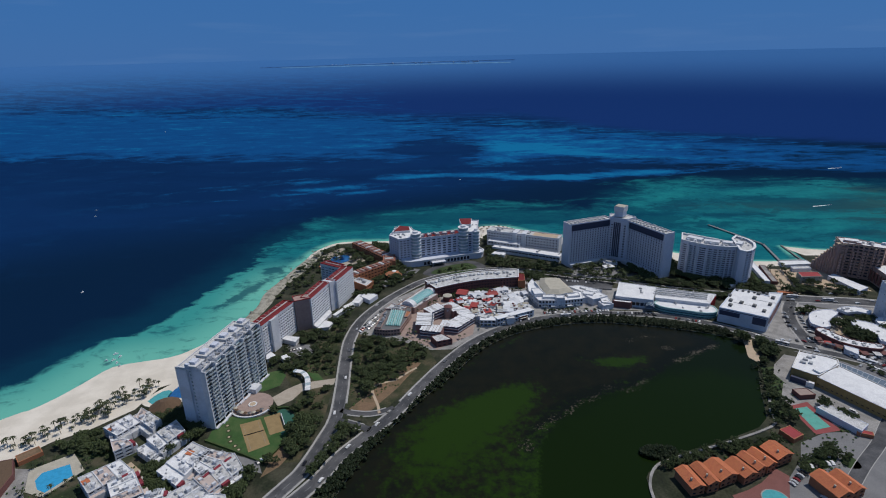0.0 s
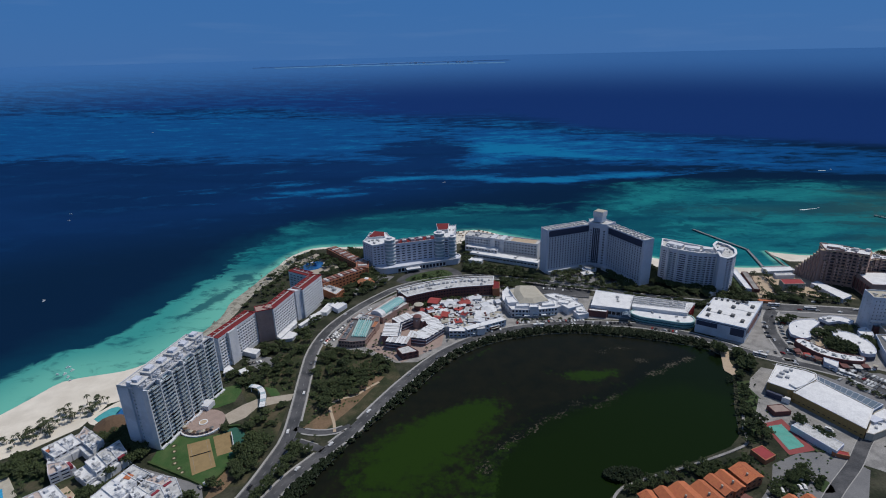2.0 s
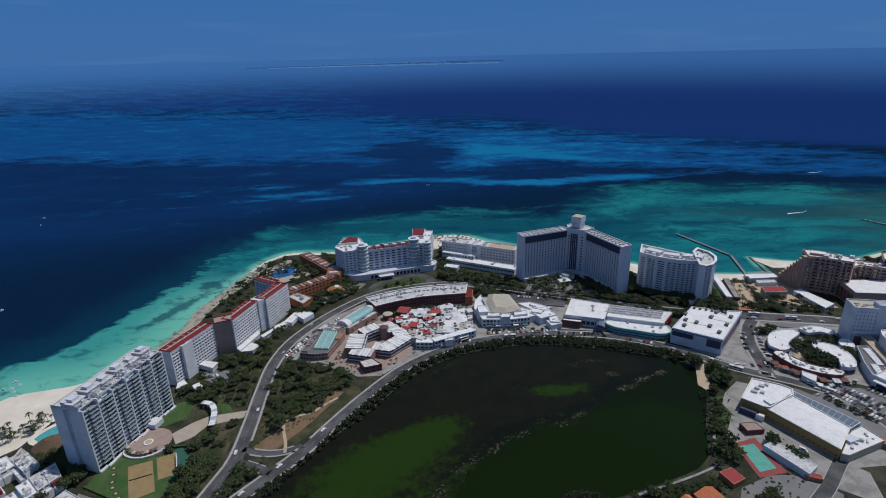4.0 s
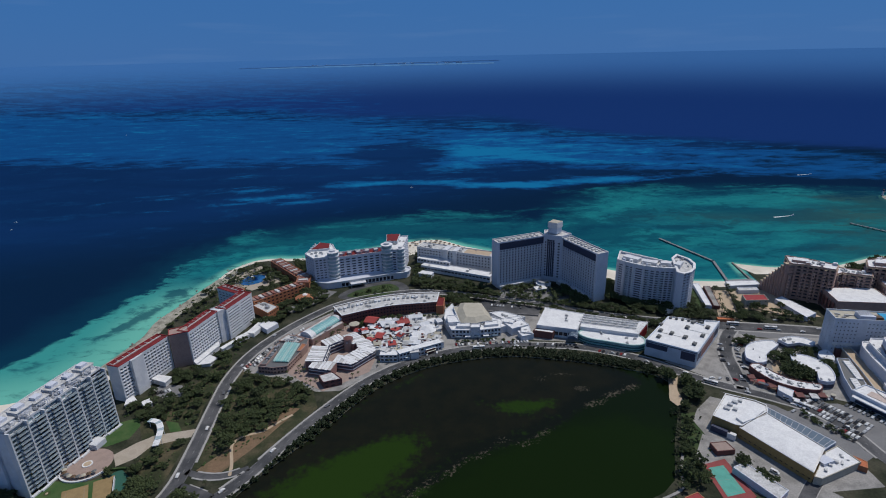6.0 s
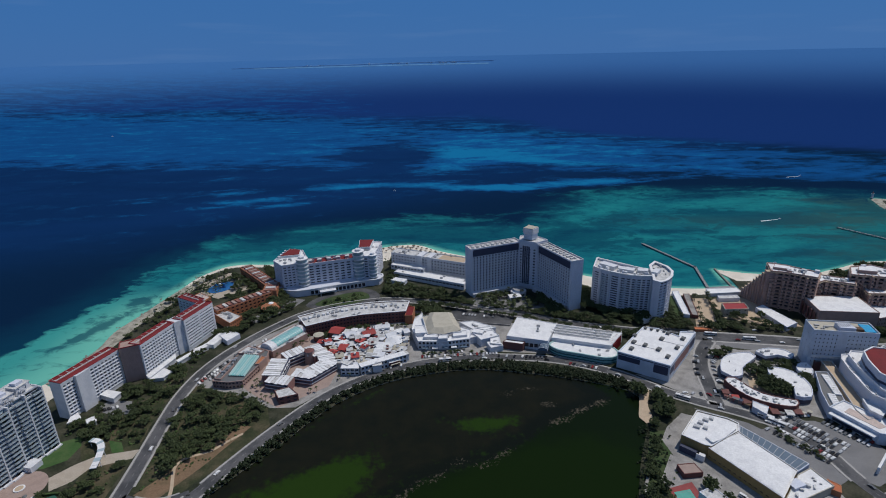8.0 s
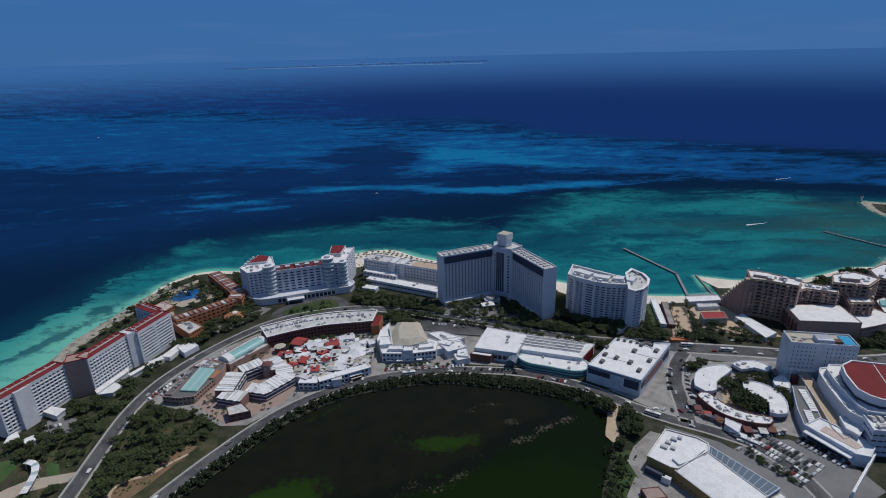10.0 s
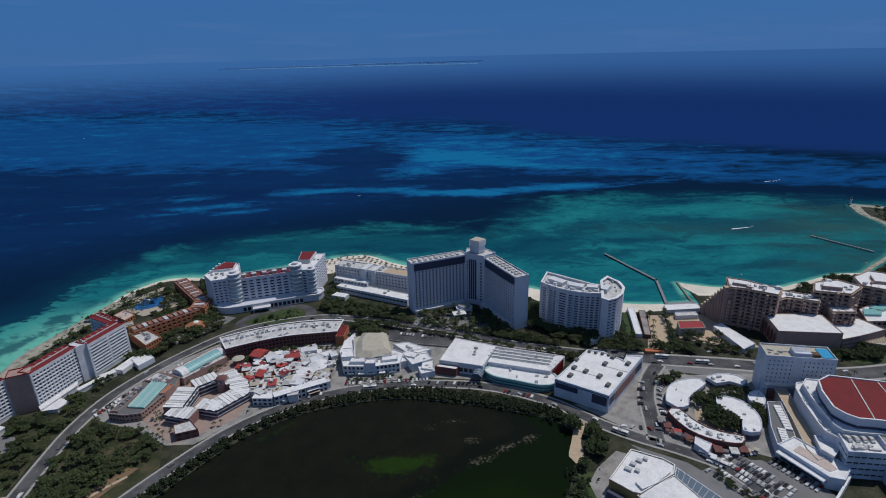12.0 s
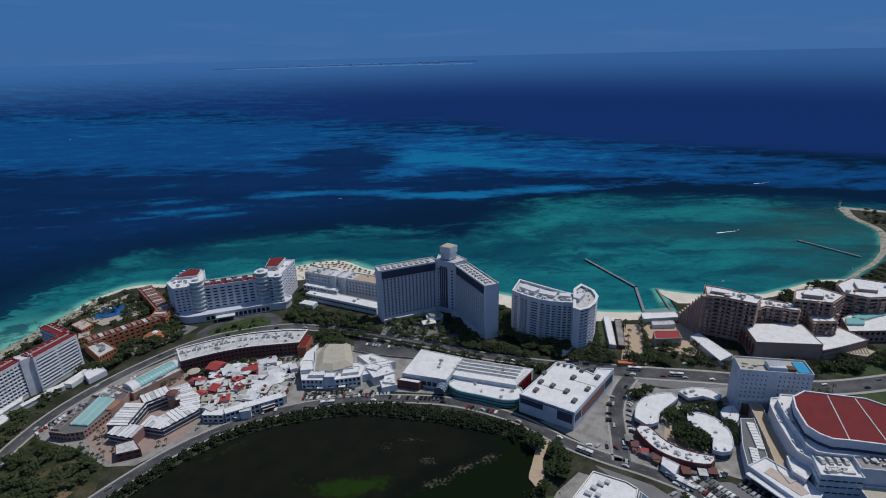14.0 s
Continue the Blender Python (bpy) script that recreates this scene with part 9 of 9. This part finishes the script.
sc_s = Shape()
SCRUB = [([(-163, 420), (-100, 545), (-100, 350), (-124, 330), (-124, 372), (-140, 408)], 900), ([(-86, 419), (-90, 470), (-24, 455), (-24, 428), (-43, 384), (-80, 356)], 420),
         ([(150, 640), (262, 598), (300, 575), (143, 608)], 600), ([(-200, 590), (-150, 620), (-130, 730), (-185, 715)], 500), ([(-330, 250), (-240, 325), (-140, 290), (-150, 240)], 800),
         ([(262, 378), (292, 408), (290, 350), (225, 306), (236, 326)], 260), ([(-12, 637), (30, 663), (41, 649), (6, 634)], 420), ([(520, 525), (600, 565), (640, 555), (560, 522)], 300),
         ([(580, 640), (700, 690), (770, 745), (780, 700), (640, 635)], 500), ([(60, 690), (150, 650), (150, 622), (70, 640)], 400), ([(130, 290), (240, 315), (300, 320), (260, 270), (225, 298), (150, 283)], 400),
         ([(-112, 345), (-86, 500), (-82, 500), (-108, 345)], 60), ([(-60, 690), (-80, 770), (-20, 780), (60, 800), (60, 760), (0, 745)], 160), ([(70, 770), (130, 780), (280, 690), (270, 670), (150, 720)], 260), ([(895, 935), (935, 985), (1000, 930), (960, 880)], 600)]
for area, cnt in SCRUB:
    xs, ys = [p[0] for p in area], [p[1] for p in area]
    for _ in range(cnt):
        x, y = rng.uniform(min(xs), max(xs)), rng.uniform(min(ys), max(ys))
        if inside((x, y), area) and free_spot(x, y, 1):
            clump(sc_s, x, y, rng.uniform(0.2, 0.8), rng.uniform(0.5, 1.3), rng, 0.6)
sco = new("scrub", sc_s.mesh("scrub"))
sco.data.materials.append(HEDGE)
tagged(sco, "low green scrub and shrubs between buildings", "shrubs", kind="stuff")

rk = Shape()
for _ in range(420):
    x, y = coast[rng.randrange(0, len(coast))]
    if (-235 < x < -60 and y > 500) or (860 < x < 990):
        clump(rk, x + rng.uniform(-7, 10), y + rng.uniform(-9, 6), rng.uniform(-0.6, 0.3), rng.uniform(0.6, 2.0), rng, 0.5)
rko = new("shore_boulders", rk.mesh("shore_boulders"))
rko.data.materials.append(ROCK)
tagged(rko, "dark rocks scattered along the waterline", "rocks", kind="stuff")

# boardwalk on the far bank of the lagoon
bd = Shape()
bl = smooth([(264, 371), (250, 345), (245, 330), (232, 322), (197, 309), (160, 297), (140, 288), (130, 272), (128, 255)], 4)
strip(bd, offset_line(bl, 0.9), offset_line(bl, -0.9), 0.7, 0.8)
setting("boardwalk", bd, CONCRETE, "pale concrete boardwalk along the lagoon bank", "boardwalk")

# ---- thatch sunshades on the beaches ----
def sunshade_kind():
    t = thing("sunshade", "brown palm-thatch sunshade on a wooden post on sand", "sunshade", group="beach sunshades")
    p = Shape()
    p.cyl(0, 0, 0.12, 0, 2.4, 6)
    part("post", p, WOOD, t)
    p = Shape()
    p.cyl(0, 0, 2.0, 2.1, 3.3, 9, 0.15)
    part("thatch", p, THATCH, t)
    return t


SHADE = sunshade_kind()
shade_rng = random.Random(31)
SHADE_ROWS = [((34, 800), (58, 815)), ((58, 815), (90, 818)), ((90, 818), (122, 792)), ((38, 792), (62, 806)), ((62, 806), (88, 809)), ((88, 809), (116, 786)), ((122, 788), (190, 746)), ((64, 796), (86, 798)), ((210, 744), (280, 706))]
shade_spots = []
for A, B in SHADE_ROWS:
    u, L = unit(A, B)
    shade_spots += [along(A, u, d + shade_rng.uniform(-0.6, 0.6), shade_rng.uniform(-1.0, 1.0)) for d in np.arange(0, L, 8.0)]
SHADE.matrix_basis = pose(*shade_spots[0], 0.1)
for x, y in shade_spots[1:]:
    copy_thing(SHADE, pose(x, y, 0.1, 0, 0, shade_rng.uniform(0, 360)))


# ---- vehicles ----
def car_kind(paint, label, van=False):
    t = thing("van" if van else "car", label, "van" if van else "car", group="cars")
    L, W, H = (5.4, 2.0, 2.2) if van else (4.5, 1.85, 1.45)
    s = Shape()
    prof = [(-L / 2, 0.35), (L / 2, 0.35), (L / 2, 0.75), (L / 2 - 0.9, 0.92), (L / 2 - 1.5, H - 0.05), (-L / 2 + 1.3, H), (-L / 2 + 0.5, 0.98), (-L / 2, 0.9)] if not van else \
        [(-L / 2, 0.4), (L / 2, 0.4), (L / 2, 1.0), (L / 2 - 0.7, 1.2), (L / 2 - 1.3, H), (-L / 2 + 0.1, H), (-L / 2, 1.9), (-L / 2, 1.0)]
    i = len(s.v)
    k = len(prof)
    for y, f in ((-W / 2, 1), (W / 2, 1)):
        s.v += [(x, y * (0.86 if z > 1.1 else 1), z) for x, z in prof]
    s.f += [(i + j, i + (j + 1) % k, i + k + (j + 1) % k, i + k + j) for j in range(k)]
    s.f += [tuple(range(i, i + k)), tuple(reversed(range(i + k, i + 2 * k)))]
    body = s
    k_body = len(s.f)
    g = Shape()
    lo = [(L / 2 - 1.0, -W * 0.47), (L / 2 - 1.0, W * 0.47), (-L / 2 + 0.62, W * 0.47), (-L / 2 + 0.62, -W * 0.47)]
    hi = [(L / 2 - 1.42, -W * 0.45), (L / 2 - 1.42, W * 0.45), (-L / 2 + 1.1, W * 0.45), (-L / 2 + 1.1, -W * 0.45)]
    g.v = [(*q, 1.0) for q in lo] + [(*q, H - 0.14) for q in hi]
    g.f = [(j, (j + 1) % 4, 4 + (j + 1) % 4, 4 + j) for j in range(4)]
    part("windows", g, GLASS, t)
    for x in (-L * 0.31, L * 0.31):
        for sd in (-1, 1):
            w = body
            for q in range(8):
                a, b = q * math.pi / 4, (q + 1) * math.pi / 4
                y0, y1 = sd * (W / 2 - 0.22), sd * (W / 2 + 0.02)
                w.face((x + 0.33 * math.cos(a), y0, 0.33 + 0.33 * math.sin(a)), (x + 0.33 * math.cos(b), y0, 0.33 + 0.33 * math.sin(b)), (x + 0.33 * math.cos(b), y1, 0.33 + 0.33 * math.sin(b)), (x + 0.33 * math.cos(a), y1, 0.33 + 0.33 * math.sin(a)))
            w.face(*[(x + 0.33 * math.cos(q * math.pi / 4), sd * (W / 2 + 0.02), 0.33 + 0.33 * math.sin(q * math.pi / 4)) for q in range(8)])
    b = part("body", body, paint, t)
    b.data.materials.append(RUBBER)
    for p in b.data.polygons[k_body:]:
        p.material_index = 1
    return t


CARS = [car_kind(p, nm + " car on asphalt") for p, nm in zip(CARPAINTS, ("white parked", "silver parked", "black parked", "red parked", "dark grey parked"))]
VAN = car_kind(CARPAINTS[0], "white van beside the road", True)
BUS_ROWS = [((128, 508.0), 5), ((317, 442), -35), ((368, 415), -38), ((420, 530), -10), ((388, 541), -12), ((372, 408), -45)]


def car_at(x, y, deg, z=0.08):
    copy_thing(CARS[plant_rng.choice((0, 0, 0, 0, 0, 1, 1, 1, 1, 2, 2, 2, 2, 4, 4, 4, 4, 4, 0, 1, 3))], pose(x, y, z, 0, 0, deg + plant_rng.uniform(-6, 6)))


def traffic(name, gap, lane, start=0):
    ln = smooth(ROAD_LINES[name][start:], 1.5)
    d = 0
    while d < len(ln) - 3:
        a, b = ln[d], ln[d + 2]
        u, _ = unit(a, b)
        sd = plant_rng.choice((-1, 1))
        p = along(a, u, 0, sd * lane)
        if p[1] > 240:
            car_at(*p, math.degrees(math.atan2(u[1], u[0])) + (180 if sd < 0 else 0))
        d += int(gap * plant_rng.uniform(0.6, 1.6) / 1.5) + 4


def parked(A, B, step, turn, depth_rows=1, row_gap=7.0, fill=0.85):
    u, L = unit(A, B)
    for r in range(depth_rows):
        for k in range(int(L / step)):
            if plant_rng.random() < fill:
                p = along(A, u, k * step, -r * row_gap)
                car_at(*p, math.degrees(math.atan2(u[1], u[0])) + turn)


traffic("road_boulevard", 34, 2.2)
traffic("road_lagoon", 30, 2.1)
traffic("road_market", 12, 2.4)
traffic("road_north", 14, 4.0)
parked((-86, 484), (-72, 520), 3.6, 70, 1, 6, 0.8)
parked((-64, 518), (-40, 552), 3.6, 62, 1, 6, 0.6)
parked((64, 494), (100, 507), 3.2, 70, 1, 6, 0.5)
parked((104, 516), (180, 519), 3.0, 90, 1, 6, 0.8)
parked((108, 522), (150, 524), 3.0, 90, 1, 6, 0.6)
parked((-148, 450), (-136, 455), 3.0, 110, 1, 6, 0.9)
parked((-84, 492), (-70, 524), 3.0, 60, 2, -6, 0.85)
parked((-70, 528), (-42, 566), 3.2, 62, 1, 6, 0.7)
parked((240, 497), (270, 486), 3.2, 80, 1, 6, 0.8)
parked((160, 516), (226, 508), 3.6, 80, 1, 6, 0.5)
parked((362, 402), (386, 363), 2.7, 90, 6, 5.6, 0.8)
scatter(TREES[2:], [(360, 402), (372, 408), (392, 372), (384, 362)], 14, 3, (0.3, 0.5))
parked((407, 407), (424, 378), 2.9, 90, 2, 5.6, 0.85)
for A, B in (((356.5, 458), (358.5, 472)), ((358.5, 472), (366, 492)), ((366, 492), (380, 508)), ((355, 444), (364, 430)), ((364, 430), (372, 419))):
    parked(A, B, 2.9, 70, 1, 6, 0.85)
for A, B in (((344, 474), (349, 490)), ((349, 490), (358, 508))):
    parked(A, B, 3.0, 100, 1, 6, 0.75)
parked((380, 414), (404, 417), 3.0, 80)
parked((218, 268), (240, 284), 3.0, 80, 1, 7)
parked((236, 284), (262, 288), 3.2, 75, 1, 7, 0.8)
parked((226, 252), (238, 262), 3.0, 80)
parked((255, 296), (266, 292), 3.0, 70)
parked((150, 600), (195, 588), 3.2, 90, 2, 9, 0.4)
parked((-168, 272), (-160, 290), 3.2, 80, 1, 6, 0.6)
parked((-132, 300), (-124, 308), 3.0, 90)
parked((534, 530), (556, 540), 4, 60, 2, 8, 0.7)
parked((430, 548), (470, 540), 5, 20, 1, 6, 0.6)
for q, o in enumerate(CARS):
    o.matrix_basis = pose(322 + 6 * q, 449 - 1.2 * q, 0.06, 0, 0, 40 * q)
VAN.matrix_basis = pose(310, 340, 0.06, 0, 0, -50)


def coach(x, y, deg):
    t = thing("coach", "long white coach on the road", "bus", x, y, 0.08, "coaches")
    s = Shape()
    s.box(-5.6, 5.6, -1.25, 1.25, 0.4, 3.1)
    body = part("body", s, CARPAINTS[0], None)
    body.parent = t
    for nm, dims, mat in (("window_band", (-5.4, 5.64, -1.28, 1.28, 1.6, 2.5), GLASS), ("roof_unit", (-2, 1, -0.8, 0.8, 3.1, 3.4), METAL)):
        s = Shape()
        s.box(*dims)
        part(nm, s, mat, None).parent = t
    for wx in (-3.6, 3.6):
        for sd in (-1, 1):
            s = Shape()
            s.box(wx - 0.5, wx + 0.5, sd * 1.15 - 0.15, sd * 1.15 + 0.15, 0, 1.0)
            part("wheel", s, RUBBER, None).parent = t
    t.matrix_basis = pose(x, y, 0.08, 0, 0, deg)


for (x, y), a in BUS_ROWS:
    coach(x, y, a)

# ---- boats ----
def boat(x, y, deg, L, wake=0.0, label="small white motor boat on the sea"):
    L *= 0.62
    t = thing("boat", label, "boat", x, y, -0.6, "boats")
    s = Shape()
    h = [(-L / 2, -L * 0.12), (L * 0.25, -L * 0.12), (L / 2, 0), (L * 0.25, L * 0.12), (-L / 2, L * 0.12)]
    s.prism(h, -0.2, 0.9)
    part("hull", s, WHITE, None).parent = t
    s = Shape()
    s.prism([(-L * 0.2, -L * 0.1), (L * 0.12, -L * 0.1), (L * 0.12, L * 0.1), (-L * 0.2, L * 0.1)], 0.9, 1.9)
    part("cabin", s, BRIGHT, None).parent = t
    if wake:
        s = Shape()
        s.prism([(-L / 2, -0.5), (-L / 2, 0.5), (-L / 2 - wake, wake * 0.05), (-L / 2 - wake, -wake * 0.05)], 0.02, 0.08)
        part("wake", s, FOAM, None, "white foaming wake").parent = t
    t.matrix_basis = pose(x, y, -0.6, 0, 0, deg)


for row in ((-316, 452, 40, 7), (-309, 447, 70, 6), (-312, 441, 60, 6), (-318, 440, 20, 5), (-306, 436, 80, 5), (-300, 430, 30, 5), (-440, 600, 80, 7),
            (-650, 980, 10, 9), (-625, 935, 0, 7), (40, 1165, 20, 10), (560, 720, 10, 7), (735, 745, 10, 7)):
    boat(*row)
boat(-1060, 2110, 170, 14, 60, "white motor boat with a foaming wake")
boat(-1390, 2900, 10, 18, 90, "white motor boat with a long foaming wake")
boat(680, 905, 12, 8, 34, "white motor boat with a foaming wake in the bay")
boat(905, 1200, 10, 10, 30, "white motor boat with a short wake")

# ---- headland light and far island ----
lh = thing("lighthouse", "small dark tower on the rocky headland", "lighthouse", 914, 1012)
for r0, r1, z0, z1, mat in ((2.0, 1.7, 0, 8, WHITE), (2.4, 2.4, 8, 8.6, METAL), (1.3, 1.1, 8.6, 11, DARKBAND), (1.6, 0.2, 11, 12.4, MAROON)):
    s = Shape()
    s.cyl(914, 1012, r0, z0, z1, 12, r1)
    part("stage", s, mat, lh)
isl = Shape()
base_z = -0.6 + 232.0 * ((4600 - 2200) / (R_END - 2200)) ** 2
ip = []
for a in np.linspace(-19, 6.5, 60):
    f = (a + 19) / 25.5
    wid = 60 * math.sin(math.pi * min(max(f, 0.02), 0.98)) + 8 + 6 * noise.noise((a * 2, 0, 0))
    ip.append((a, 4560 - 40 * math.cos(f * 3), wid))
for (a0, r0, w0), (a1, r1, w1) in zip(ip, ip[1:]):
    P = lambda a, r, z: (CX + r * math.sin(radians(a)), CY + r * math.cos(radians(a)), z)
    zz = lambda r: -0.6 + 232.0 * ((r - 2200) / (R_END - 2200)) ** 2
    isl.face(P(a0, r0, zz(r0) - 1), P(a1, r1, zz(r1) - 1), P(a1, r1 + 4, zz(r1) + 6 + 3 * noise.noise((a1 * 3, 1, 0))), P(a0, r0 + 4, zz(r0) + 6 + 3 * noise.noise((a0 * 3, 1, 0))))
    isl.face(P(a0, r0 + 4, zz(r0) + 6 + 3 * noise.noise((a0 * 3, 1, 0))), P(a1, r1 + 4, zz(r1) + 6 + 3 * noise.noise((a1 * 3, 1, 0))), P(a1, r1 + w1, zz(r1 + w1) - 1), P(a0, r0 + w0, zz(r0 + w0) - 1))
tagged(new("far_island", isl.mesh("far_island")), "low wooded island on the horizon", "island", kind="structure").data.materials.append(ISLAND)
sh = Shape()
for a0, a1 in zip(np.linspace(-17, 6, 40)[:-1], np.linspace(-17, 6, 40)[1:]):
    sh.face(P(a0, 4488, zz(4488) + 0.6), P(a1, 4488, zz(4488) + 0.6), P(a1, 4530, zz(4530) + 0.6), P(a0, 4530, zz(4530) + 0.6))
setting("island_shallows", sh, ISLANDSAND, "pale shallow water and sand before the island", "shallows")
rng = random.Random(4)
for _ in range(16):
    a = rng.uniform(-15, 4)
    s = Shape()
    r = 4556
    x, y = CX + r * math.sin(radians(a)), CY + r * math.cos(radians(a))
    z = -0.6 + 232.0 * ((r - 2200) / (R_END - 2200)) ** 2
    w, h2 = rng.uniform(5, 14), rng.uniform(5, 12)
    s.box(x - w, x + w, y - 4, y + 4, z - 2, z + h2)
    ob = new("far_building", s.mesh("far_building"))
    ob.data.materials.append(WHITE)
    tagged(ob, "distant pale building on the island shore", "building", "distant buildings")
